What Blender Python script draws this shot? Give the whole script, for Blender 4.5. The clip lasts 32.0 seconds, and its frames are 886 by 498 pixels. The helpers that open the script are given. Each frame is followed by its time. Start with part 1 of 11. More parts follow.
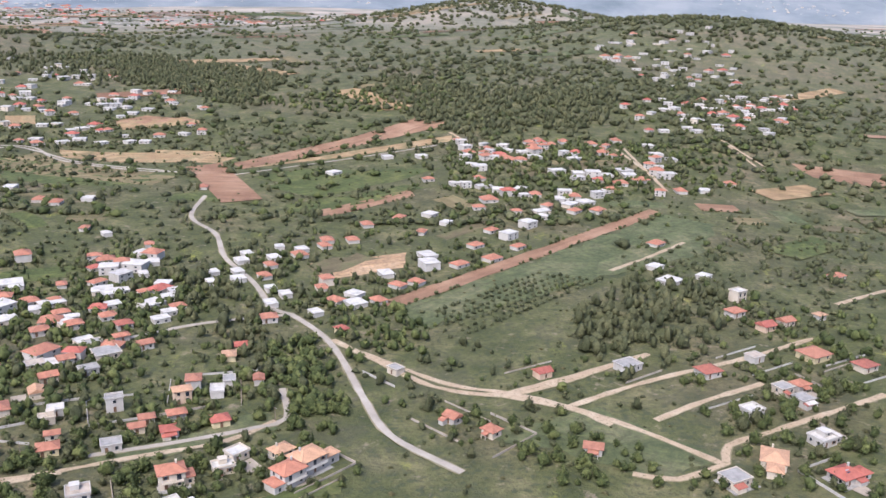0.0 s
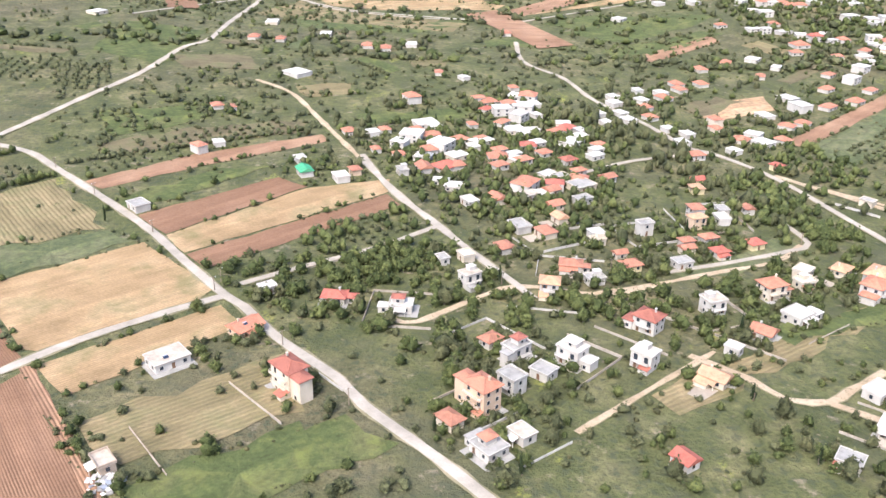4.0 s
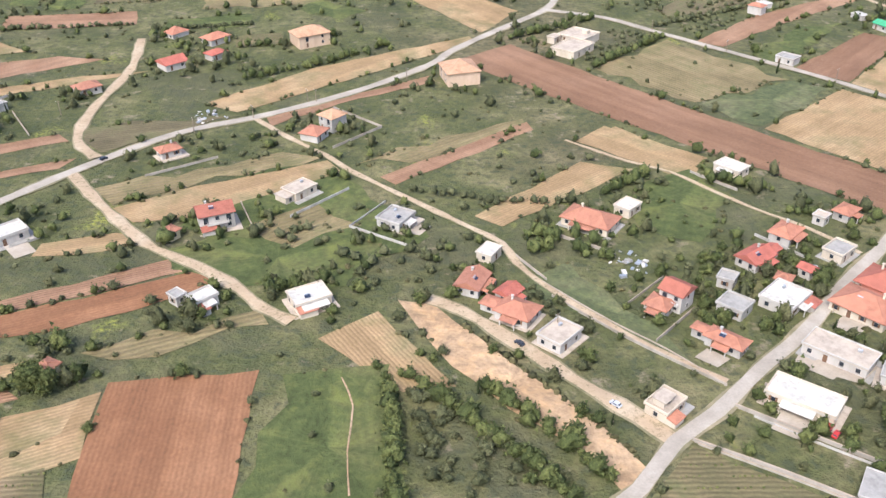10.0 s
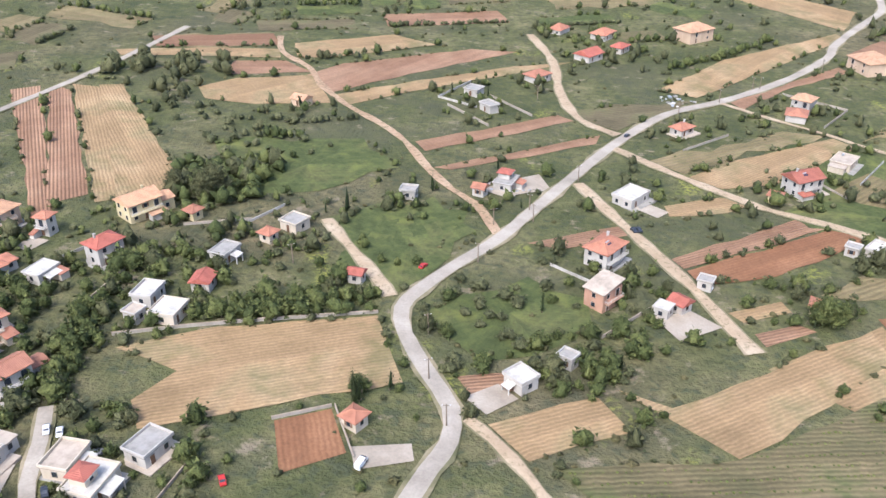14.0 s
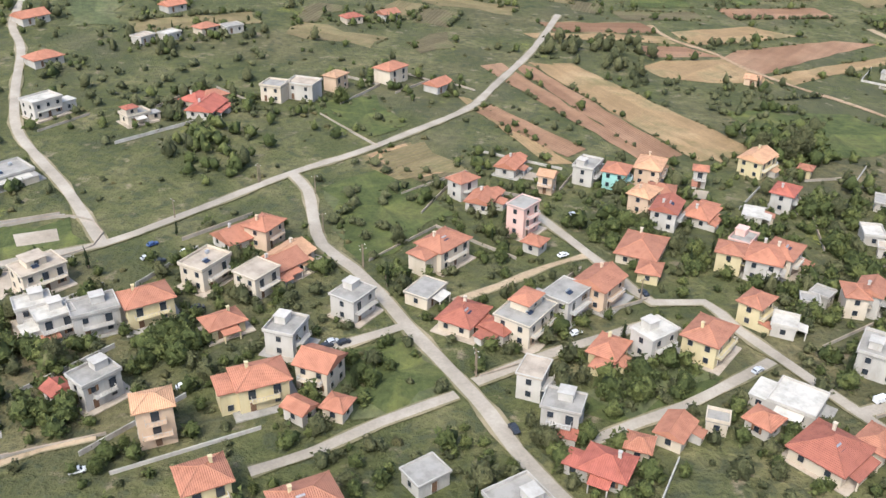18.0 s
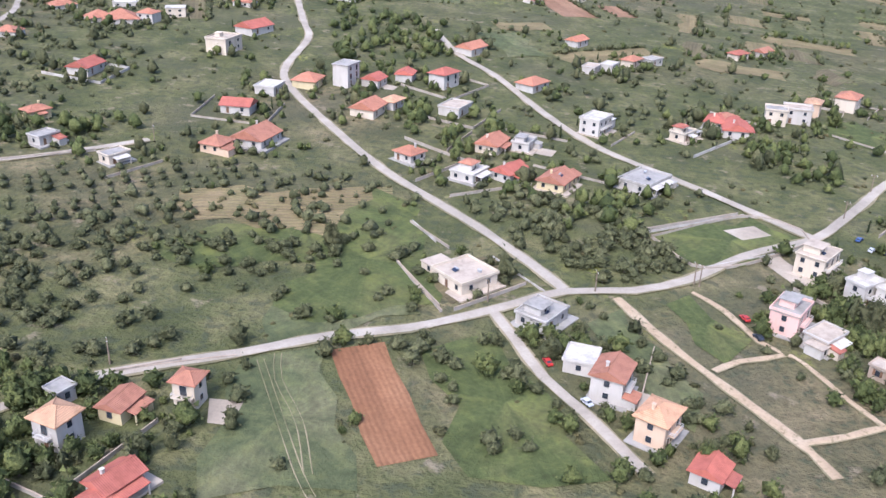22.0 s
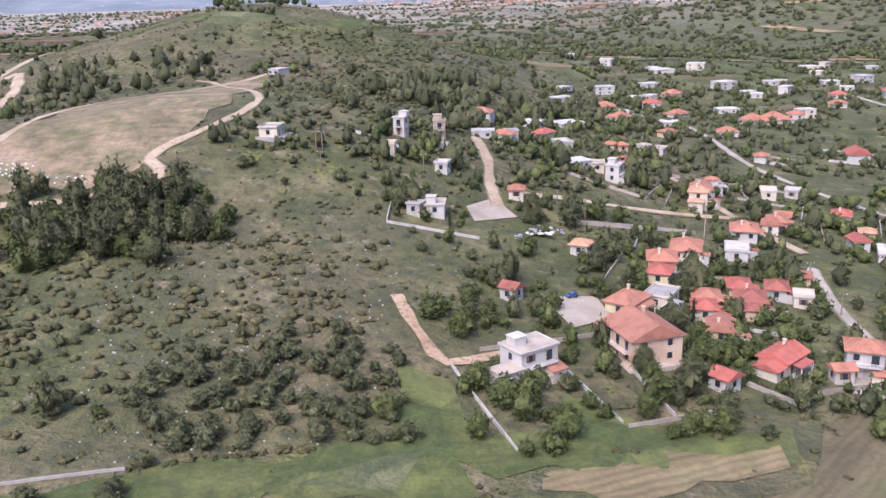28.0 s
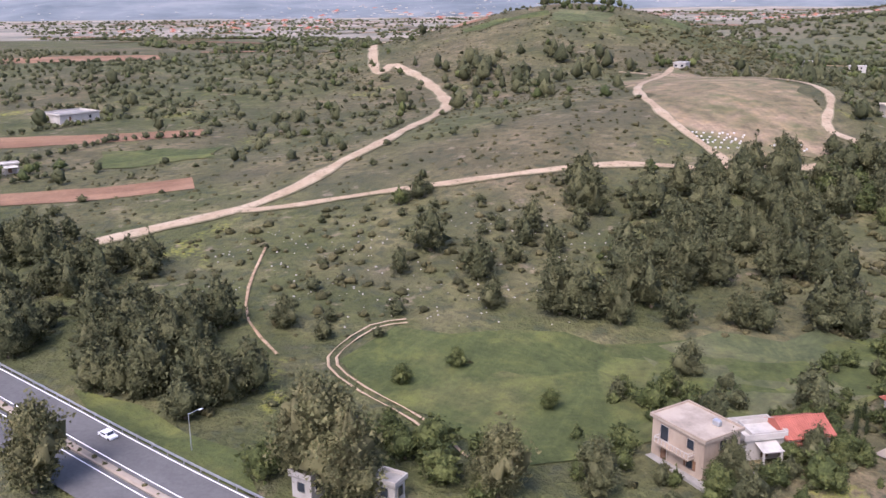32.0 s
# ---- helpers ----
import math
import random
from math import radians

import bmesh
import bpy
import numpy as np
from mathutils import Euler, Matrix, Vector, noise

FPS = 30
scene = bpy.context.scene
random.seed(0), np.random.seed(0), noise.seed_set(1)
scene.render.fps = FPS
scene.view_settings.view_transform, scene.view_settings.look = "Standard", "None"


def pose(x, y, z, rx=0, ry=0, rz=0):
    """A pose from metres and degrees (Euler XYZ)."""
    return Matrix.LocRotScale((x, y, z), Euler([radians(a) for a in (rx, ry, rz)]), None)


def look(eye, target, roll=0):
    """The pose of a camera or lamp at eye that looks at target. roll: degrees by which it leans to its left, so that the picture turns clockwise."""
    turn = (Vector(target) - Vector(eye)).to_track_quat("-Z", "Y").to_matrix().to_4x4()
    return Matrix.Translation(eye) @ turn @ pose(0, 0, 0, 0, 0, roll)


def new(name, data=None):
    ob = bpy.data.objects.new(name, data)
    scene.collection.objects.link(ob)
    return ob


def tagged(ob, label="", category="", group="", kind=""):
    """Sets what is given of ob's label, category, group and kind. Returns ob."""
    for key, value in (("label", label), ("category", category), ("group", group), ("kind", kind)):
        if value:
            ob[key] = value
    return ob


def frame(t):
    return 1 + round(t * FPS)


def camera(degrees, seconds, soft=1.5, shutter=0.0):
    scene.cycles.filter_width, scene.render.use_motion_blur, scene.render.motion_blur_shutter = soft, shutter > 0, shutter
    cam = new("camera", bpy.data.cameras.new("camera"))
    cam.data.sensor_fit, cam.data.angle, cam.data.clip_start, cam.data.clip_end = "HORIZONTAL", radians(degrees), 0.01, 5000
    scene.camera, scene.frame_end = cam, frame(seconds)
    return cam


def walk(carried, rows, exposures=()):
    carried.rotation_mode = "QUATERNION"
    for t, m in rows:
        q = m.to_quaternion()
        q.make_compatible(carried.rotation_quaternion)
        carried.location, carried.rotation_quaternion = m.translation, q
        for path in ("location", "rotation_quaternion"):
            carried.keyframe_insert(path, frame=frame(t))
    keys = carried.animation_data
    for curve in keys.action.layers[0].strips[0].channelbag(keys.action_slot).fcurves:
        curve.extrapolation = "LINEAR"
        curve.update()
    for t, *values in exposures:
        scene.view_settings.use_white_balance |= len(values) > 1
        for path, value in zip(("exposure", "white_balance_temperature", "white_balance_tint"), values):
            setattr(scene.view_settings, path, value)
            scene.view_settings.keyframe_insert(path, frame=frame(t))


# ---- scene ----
from mathutils import geometry

cam = camera(53.29, 32.0)
PATH = [
    (0, (4.43, 1.68, 129.40), (7.70, 97.65, 101.49), 1.75),
    (0.5, (-14.82, -1.12, 128.77), (-12.50, 94.81, 100.63), 1.70),
    (1, (-34.08, -3.91, 128.13), (-33.28, 92.71, 102.36), 1.75),
    (1.5, (-53.34, -6.71, 127.49), (-53.92, 90.77, 105.18), 1.99),
    (2, (-72.60, -9.50, 126.84), (-73.45, 87.57, 102.82), 2.45),
    (2.5, (-91.87, -12.30, 126.18), (-93.28, 82.55, 94.52), 1.39),
    (3, (-111.13, -15.09, 125.51), (-113.32, 77.13, 86.90), 1.54),
    (3.5, (-130.40, -17.89, 124.84), (-133.41, 72.92, 83.07), 1.32),
    (5.5, (-207.48, -29.07, 122.10), (-205.68, 60.48, 77.63), -1.14),
    (6, (-226.75, -31.87, 121.40), (-227.21, 55.60, 72.92), -1.75),
    (6.5, (-246.02, -34.66, 120.70), (-249.48, 49.82, 67.31), -0.25),
    (7, (-265.30, -37.46, 119.99), (-268.89, 44.89, 63.38), -0.51),
    (7.5, (-284.57, -40.26, 119.28), (-286.84, 39.38, 58.85), -0.30),
    (8, (-303.85, -43.06, 118.57), (-305.12, 33.94, 54.78), 0.38),
    (8.5, (-323.13, -45.86, 117.85), (-324.25, 32.73, 56.02), 0.19),
    (9, (-342.41, -48.66, 117.13), (-343.95, 33.71, 60.44), -0.25),
    (9.5, (-361.69, -51.46, 116.41), (-363.81, 34.32, 65.05), -0.78),
    (10, (-380.96, -54.26, 115.68), (-383.51, 31.07, 63.60), -1.05),
    (10.5, (-400.24, -57.06, 114.96), (-404.11, 27.34, 61.46), -1.67),
    (11, (-419.53, -59.86, 114.23), (-425.02, 24.65, 61.05), -2.84),
    (11.5, (-438.81, -62.66, 113.50), (-443.27, 22.54, 61.34), -3.34),
    (12, (-458.09, -65.47, 112.76), (-461.19, 20.66, 62.06), -3.97),
    (12.5, (-477.37, -68.27, 112.03), (-480.17, 17.65, 60.96), -2.66),
    (13, (-496.65, -71.08, 111.30), (-497.52, 13.59, 58.09), -0.11),
    (13.5, (-515.93, -73.89, 110.56), (-517.08, 11.78, 59.00), -0.53),
    (14, (-535.22, -76.69, 109.83), (-536.75, 10.32, 60.57), -0.59),
    (14.5, (-554.50, -79.50, 109.09), (-555.86, 7.67, 60.10), -0.57),
    (16.5, (-631.63, -90.75, 106.16), (-629.97, -3.47, 57.38), 1.04),
    (17, (-650.91, -93.56, 105.43), (-648.95, -6.44, 56.39), 1.70),
    (17.5, (-670.19, -96.38, 104.70), (-668.48, -9.01, 56.09), 1.66),
    (18, (-689.47, -99.19, 103.98), (-688.64, -11.27, 56.34), 0.89),
    (18.5, (-708.75, -102.01, 103.25), (-708.79, -14.05, 55.69), 0.58),
    (19, (-728.03, -104.83, 102.53), (-728.95, -17.40, 54.01), 0.48),
    (19.5, (-747.31, -107.65, 101.81), (-749.39, -20.04, 53.65), -0.19),
    (20, (-766.59, -110.47, 101.10), (-767.92, -22.30, 53.94), 0.15),
    (20.5, (-785.87, -113.30, 100.39), (-785.67, -24.03, 55.32), 0.01),
    (21, (-805.14, -116.12, 99.68), (-803.14, -26.29, 55.79), 0.87),
    (21.5, (-824.42, -118.95, 98.97), (-823.26, -28.41, 56.52), 0.85),
    (22, (-843.70, -121.77, 98.27), (-841.92, -31.18, 55.98), 1.90),
    (22.5, (-862.97, -124.60, 97.58), (-861.21, -33.55, 56.27), 2.50),
    (23, (-882.24, -127.43, 96.89), (-882.33, -35.63, 57.24), 1.52),
    (23.5, (-901.51, -130.27, 96.20), (-903.30, -38.30, 56.98), 0.59),
    (24, (-920.79, -133.10, 95.52), (-923.88, -41.44, 55.67), 0.46),
    (24.5, (-940.06, -135.94, 94.85), (-944.02, -43.69, 56.44), 0.47),
    (25, (-959.32, -138.78, 94.18), (-963.34, -44.92, 59.91), 0.57),
    (25.5, (-978.59, -141.61, 93.52), (-983.72, -46.30, 63.71), 1.08),
    (27.5, (-1055.64, -152.99, 90.94), (-1062.34, -57.12, 63.30), -1.42),
    (28, (-1074.90, -155.84, 90.31), (-1080.95, -60.22, 61.66), -1.70),
    (28.5, (-1094.16, -158.69, 89.69), (-1100.28, -62.78, 62.06), -1.88),
    (29, (-1113.42, -161.54, 89.08), (-1119.87, -65.88, 60.68), -1.67),
    (29.5, (-1132.67, -164.40, 88.48), (-1138.51, -69.70, 56.90), -0.45),
    (30, (-1151.92, -167.26, 87.89), (-1156.69, -72.60, 55.99), -0.02),
    (30.5, (-1171.17, -170.12, 87.30), (-1175.34, -75.00, 56.72), -0.10),
    (31, (-1190.42, -172.98, 86.73), (-1195.04, -77.26, 58.14), -0.32),
    (31.5, (-1209.67, -175.84, 86.16), (-1214.46, -79.82, 58.66), -0.44),
    (32, (-1228.91, -178.71, 85.60), (-1234.62, -82.58, 58.64), -0.56),
]

walk(
    cam,
    [(t, look(eye, target, roll)) for t, eye, target, roll in PATH],
    [
        (0, 1.15, 5480, 18), (1, 1.23, 5460, 17), (1.5, 1.18, 5480, 17), (2, 0.67, 5450, 14), (3.5, 1.75, 5640, 14), (6, 1.36, 5810, 13), (11, 1.41, 5600, 13), (13, 1.43, 5450, 15),
        (17, 1.18, 5780, 7), (19, 1.24, 5730, 10), (21, 1.30, 5530, 15), (23, 1.39, 5030, 23), (25.5, 1.47, 4750, 29), (28, 1.21, 5400, 26), (29, 1.03, 5590, 26), (30, 1.51, 4830, 35), (31, 1.20, 5000, 33), (32, 1.09, 5600, 28),
    ],
)

# ---- world, sun, exposure ----
SUN_ELEV, SUN_TURN = 52.0, 205.0
world = bpy.data.worlds.new("overcast_sky")
world.use_nodes = True
scene.world = world
wn = world.node_tree.nodes
sky = wn.new("ShaderNodeTexSky")
sky.sky_type = "NISHITA"
sky.sun_disc = False
sky.sun_elevation, sky.sun_rotation = radians(SUN_ELEV), radians(SUN_TURN)
sky.dust_density, sky.air_density = 4.0, 1.0
world.node_tree.links.new(sky.outputs[0], wn["Background"].inputs[0])
wn["Background"].inputs[1].default_value = 0.125
sun = new("sun", bpy.data.lights.new("sun", "SUN"))
sun.data.energy, sun.data.angle, sun.data.color = 1.4, radians(20), (1.0, 0.91, 0.77)
sun.rotation_euler = Euler((radians(90 - SUN_ELEV), 0, radians(180 - SUN_TURN)))


# ---- the lie of the land ----
HILLS = []


def hill(x, y, spread, rise):
    HILLS.append((x, y, spread, rise))


hill(-1300, -60, 130, -1.4)
hill(-1300, 300, 130, 7.5)
hill(-1130, 110, 130, 1.8)
hill(-1130, 300, 130, 6.4)
hill(-960, -60, 130, -1.3)
hill(-960, 110, 130, -5.5)
hill(-960, 300, 130, 1.9)
hill(-790, -60, 130, -6.3)
hill(-790, 110, 130, -2.7)
hill(-790, 300, 130, 3.1)
hill(-620, -60, 130, 5.1)
hill(-620, 300, 130, -6.9)
hill(-450, -60, 130, -2.7)
hill(-450, 110, 130, -5)
hill(-450, 300, 130, -3.3)
hill(-280, 110, 130, -3.3)
hill(-280, 300, 130, -2.5)
hill(-110, -60, 130, 2.6)
hill(-110, 110, 130, 3.9)
hill(-110, 300, 130, -6.4)
hill(60, 110, 130, -1.6)
hill(230, 110, 130, 1.3)
hill(230, 300, 130, 10.5)
hill(-1150, 75, 60, 18.9)
hill(-1185, 275, 70, 20.2)
hill(-1225, 20, 45, 8.8)
hill(-1100, 100, 45, 4.5)
hill(60, 940, 190, 22)
hill(280, 780, 140, 22)
hill(-260, 660, 90, -11)
hill(-1012, 268, 42, -10)
hill(114, 580, 70, 7)
hill(-620, 1200, 170, 32)
hill(0, 1520, 340, 30)
hill(210, 2300, 240, 75)
hill(450, 1430, 210, 52)
hill(760, 1650, 260, 34)
hill(-1182, 285, 58, 11)


def land(x, y):
    """Height of the ground; takes numbers or arrays."""
    far = 1 / (1 + np.exp(-np.clip((y - 1000) / 150, -40, 40)))
    z = (0.06 + -0.03259 * np.clip(x, -1500, 320) + 0.01088 * np.clip(y, -200, 450)) * (1 - far) + 26 * far
    z = z + np.clip((y - 1500) / 1900, 0, 1.2) * np.clip((x + 1500) / 900, 0, 1) * 25
    for a, b, s, h in HILLS:
        z = z + h * np.exp(-((x - a) ** 2 + (y - b) ** 2) / (2 * s * s))
    return z


def land_at(x, y):
    return float(land(np.float64(x), np.float64(y)))


# ---- materials ----
def ramp(nodes, stops):
    node = nodes.new("ShaderNodeValToRGB")
    while len(node.color_ramp.elements) < len(stops):
        node.color_ramp.elements.new(0.5)
    for e, (at, col) in zip(node.color_ramp.elements, stops):
        e.position, e.color = at, (*col, 1)
    return node


class Mat:
    """A small builder round one node material."""

    def __init__(self, name, rough=0.9):
        self.m = bpy.data.materials.new(name)
        self.m.use_nodes = True
        self.n, self.l = self.m.node_tree.nodes, self.m.node_tree.links
        self.out = self.n["Principled BSDF"]
        self.out.inputs["Roughness"].default_value = rough
        self.out.inputs["Specular IOR Level"].default_value = 0.2
        self.pos = self.n.new("ShaderNodeTexCoord").outputs["Object"]

    def world(self):
        self.pos = self.n.new("ShaderNodeNewGeometry").outputs["Position"]
        return self

    def noise(self, scale, detail=4.0, rough=0.55, at=None):
        t = self.n.new("ShaderNodeTexNoise")
        t.inputs["Scale"].default_value, t.inputs["Detail"].default_value, t.inputs["Roughness"].default_value = scale, detail, rough
        self.l.new(at or self.pos, t.inputs["Vector"])
        return t.outputs["Fac"]

    def stretch(self, sx, sy, sz=1.0):
        mp = self.n.new("ShaderNodeMapping")
        mp.inputs["Scale"].default_value = (sx, sy, sz)
        self.l.new(self.pos, mp.inputs["Vector"])
        return mp.outputs[0]

    def ramp(self, fac, *stops):
        r = ramp(self.n, stops)
        self.l.new(fac, r.inputs[0])
        return r.outputs[0]

    def mix(self, fac, a, b, mode="MIX"):
        x = self.n.new("ShaderNodeMix")
        x.data_type, x.blend_type = "RGBA", mode
        for sock, v in ((x.inputs[0], fac), (x.inputs[6], a), (x.inputs[7], b)):
            if isinstance(v, (int, float)):
                sock.default_value = v
            elif isinstance(v, tuple):
                sock.default_value = (*v, 1)
            else:
                self.l.new(v, sock)
        return x.outputs[2]

    def math(self, op, a, b=0.0):
        x = self.n.new("ShaderNodeMath")
        x.operation = op
        for sock, v in zip(x.inputs, (a, b)):
            if isinstance(v, (int, float)):
                sock.default_value = v
            else:
                self.l.new(v, sock)
        return x.outputs[0]

    def rows(self, scale, warp=0.6):
        w = self.n.new("ShaderNodeTexWave")
        w.wave_type, w.bands_direction = "BANDS", "Y"
        w.inputs["Scale"].default_value, w.inputs["Distortion"].default_value = scale, warp
        w.inputs["Detail"].default_value, w.inputs["Detail Scale"].default_value = 2.0, 1.2
        self.l.new(self.pos, w.inputs["Vector"])
        return w.outputs["Fac"]

    def random(self, kind="object"):
        if kind == "object":
            return self.n.new("ShaderNodeObjectInfo").outputs["Random"]
        return self.n.new("ShaderNodeNewGeometry").outputs["Random Per Island"]

    def bump(self, height, strength=0.5, dist=0.1):
        b = self.n.new("ShaderNodeBump")
        b.inputs["Strength"].default_value, b.inputs["Distance"].default_value = strength, dist
        self.l.new(height, b.inputs["Height"])
        self.l.new(b.outputs[0], self.out.inputs["Normal"])

    def done(self, col):
        if isinstance(col, tuple):
            self.out.inputs["Base Color"].default_value = (*col, 1)
        else:
            self.l.new(col, self.out.inputs["Base Color"])
        return self.m


def ground_material():
    m = Mat("rough_grassland", 0.95).world()
    big = m.noise(0.012, 3)
    mid = m.noise(0.07, 5, 0.65)
    fine = m.noise(0.9, 4, 0.7)
    grass = m.ramp(mid, (0.28, (0.054, 0.063, 0.023)), (0.5, (0.096, 0.101, 0.038)), (0.70, (0.178, 0.158, 0.074)))
    dry = m.ramp(mid, (0.35, (0.086, 0.080, 0.040)), (0.55, (0.142, 0.120, 0.062)), (0.72, (0.235, 0.18, 0.105)))
    west = m.n.new("ShaderNodeSeparateXYZ")
    m.l.new(m.pos, west.inputs[0])
    slope = m.ramp(m.math("MULTIPLY", west.outputs[0], -0.001), (0.9, (0, 0, 0)), (1.04, (0.07, 0.07, 0.07)))
    col = m.mix(m.ramp(m.math("ADD", big, slope), (0.5, (0, 0, 0)), (0.68, (1, 1, 1))), grass, dry)
    tint = m.ramp(fine, (0.3, (0.55, 0.55, 0.52)), (0.5, (1, 1, 1)), (0.72, (1.35, 1.3, 1.22)))
    col = m.mix(0.8, col, tint, "MULTIPLY")
    tufts = m.noise(0.45, 3, 0.6)
    col = m.mix(m.ramp(tufts, (0.52, (0, 0, 0)), (0.63, (0.75, 0.75, 0.75))), col, (0.054, 0.061, 0.033))
    brush = m.ramp(m.noise(0.028, 5, 0.72), (0.52, (0, 0, 0)), (0.62, (0.5, 0.5, 0.5)))
    col = m.mix(brush, col, (0.085, 0.082, 0.046))
    bare = m.ramp(m.noise(0.16, 4, 0.7), (0.60, (0, 0, 0)), (0.70, (0.7, 0.7, 0.7)))
    col = m.mix(bare, col, (0.255, 0.20, 0.135))
    flowers = m.ramp(m.noise(0.05, 3, 0.6, m.stretch(1.3, 0.7)), (0.64, (0, 0, 0)), (0.73, (1, 1, 1)))
    col = m.mix(m.math("MULTIPLY", flowers, m.ramp(fine, (0.45, (0, 0, 0)), (0.6, (1, 1, 1)))), col, (0.25, 0.25, 0.05))
    # farther ground pales to beige: dry fields, with distance haze put into the colour
    far_dry_haze = m.ramp(m.math("MULTIPLY", west.outputs[1], 0.0005), (0.36, (0, 0, 0)), (0.62, (0.85, 0.85, 0.85)))
    plain_haze = m.ramp(m.math("MULTIPLY", west.outputs[1], 0.0004), (0.56, (0, 0, 0)), (0.95, (0.85, 0.85, 0.85)))
    far_dry_haze = m.math("MULTIPLY", far_dry_haze, m.ramp(m.math("MULTIPLY", west.outputs[0], -0.0005), (0.35, (0.12, 0.12, 0.12)), (0.75, (1, 1, 1))))
    far_dry_haze = m.math("MAXIMUM", far_dry_haze, plain_haze)
    col = m.mix(far_dry_haze, col, m.ramp(m.noise(0.006, 5, 0.6), (0.38, (0.20, 0.195, 0.15)), (0.5, (0.32, 0.285, 0.225)), (0.62, (0.46, 0.385, 0.30))))
    m.bump(m.math("ADD", fine, tufts), 0.9, 0.6)
    return m.done(col)


def field_material(name, dark, base, light, row=0.0, row_dark=0.75, patch=0.035, warp=0.6, depth=0.18, green=0.0):
    """Worked soil, stubble or grass; rows run along the object's own x axis."""
    m = Mat(name, 0.95)
    col = m.ramp(m.noise(patch, 5, 0.6), (0.32, dark), (0.5, base), (0.68, light))
    streak = m.noise(0.09, 3, 0.6, m.stretch(0.25, 3.0))
    col = m.mix(0.55, col, m.ramp(streak, (0.35, (0.75, 0.75, 0.75)), (0.65, (1.2, 1.2, 1.2))), "MULTIPLY")
    fine = m.noise(1.4, 4, 0.7)
    col = m.mix(0.6, col, m.ramp(fine, (0.3, (0.7, 0.7, 0.7)), (0.7, (1.25, 1.25, 1.25))), "MULTIPLY")
    height = fine
    if not row:
        tuft = m.noise(0.33, 4, 0.7)
        col = m.mix(0.75, col, m.ramp(tuft, (0.33, (0.6, 0.6, 0.62)), (0.5, (1, 1, 1)), (0.66, (1.4, 1.3, 1.15))), "MULTIPLY")
        height = m.math("ADD", fine, tuft)
    if name == "lush_spring_grass":
        bloom = m.ramp(m.noise(0.11, 4, 0.65), (0.56, (0, 0, 0)), (0.70, (0.7, 0.7, 0.7)))
        col = m.mix(bloom, col, (0.155, 0.165, 0.042))
    if green:
        g = m.ramp(m.noise(0.06, 4, 0.65), (0.5, (0, 0, 0)), (0.66, (1, 1, 1)))
        col = m.mix(m.math("MULTIPLY", g, green), col, (0.085, 0.105, 0.035))
    if row:
        band = m.rows(row, warp)
        broken = m.math("MULTIPLY", band, m.ramp(m.noise(0.2, 3), (0.3, (0.3, 0.3, 0.3)), (0.6, (1, 1, 1))))
        k = row_dark
        col = m.mix(broken, col, m.mix(1.0, col, (k, k, k), "MULTIPLY"))
        height = m.math("ADD", m.math("MULTIPLY", band, 1.2), fine)
    m.bump(height, 0.8, depth)
    return m.done(col)


FIELD = {
    "ploughed": field_material("ploughed_brown_soil", (0.17, 0.092, 0.05), (0.21, 0.118, 0.066), (0.25, 0.145, 0.085), 0.5, 0.96, 0.02, 0.8, 0.08),
    "earthred": field_material("reddish_tilled_earth", (0.21, 0.115, 0.064), (0.285, 0.165, 0.095), (0.36, 0.225, 0.135), 0.35, 0.85),
    "redfield": field_material("red_earth_in_rows", (0.18, 0.084, 0.040), (0.232, 0.114, 0.055), (0.29, 0.15, 0.076), 0.34, 0.88, 0.04, 3.0, 0.05),
    "stubble": field_material("straw_stubble", (0.23, 0.155, 0.075), (0.335, 0.225, 0.113), (0.43, 0.305, 0.165), 0.34, 0.8, 0.05, 3.0, 0.08, 0.5),
    "drygrass": field_material("dry_grass", (0.135, 0.115, 0.052), (0.205, 0.16, 0.078), (0.29, 0.22, 0.115), 0.2, 0.93, 0.05, 2.5, 0.2, 0.45),
    "croprows": field_material("crop_rows", (0.10, 0.095, 0.042), (0.17, 0.138, 0.068), (0.29, 0.215, 0.12), 0.28, 0.7, 0.05, 3.2, 0.1, 0.8),
    "vineyard": field_material("vineyard_soil", (0.12, 0.11, 0.05), (0.19, 0.16, 0.075), (0.27, 0.21, 0.11), 0.28, 0.7, 0.04, 0.6, 0.2, 0.5),
    "fallow": field_material("fallow_brown_ground", (0.095, 0.082, 0.042), (0.145, 0.118, 0.062), (0.215, 0.165, 0.092), 0.22, 0.85, 0.06, 3.0, 0.15, 0.7),
    "meadow": field_material("green_meadow", (0.068, 0.083, 0.035), (0.098, 0.110, 0.048), (0.152, 0.145, 0.074), 0.0, 1, 0.05, 0, 0.3),
    "lush": field_material("lush_spring_grass", (0.058, 0.073, 0.024), (0.080, 0.096, 0.031), (0.122, 0.124, 0.046), 0.0, 1, 0.06, 0, 0.3),
    "pasture": field_material("dry_brown_pasture", (0.12, 0.115, 0.055), (0.21, 0.165, 0.093), (0.35, 0.255, 0.165), 0.0, 1, 0.07, 0, 0.2, 0.7),
    "sand": field_material("pale_sandy_earth", (0.28, 0.18, 0.098), (0.36, 0.24, 0.132), (0.44, 0.31, 0.185), 0.0, 1, 0.05, 0, 0.15),
}


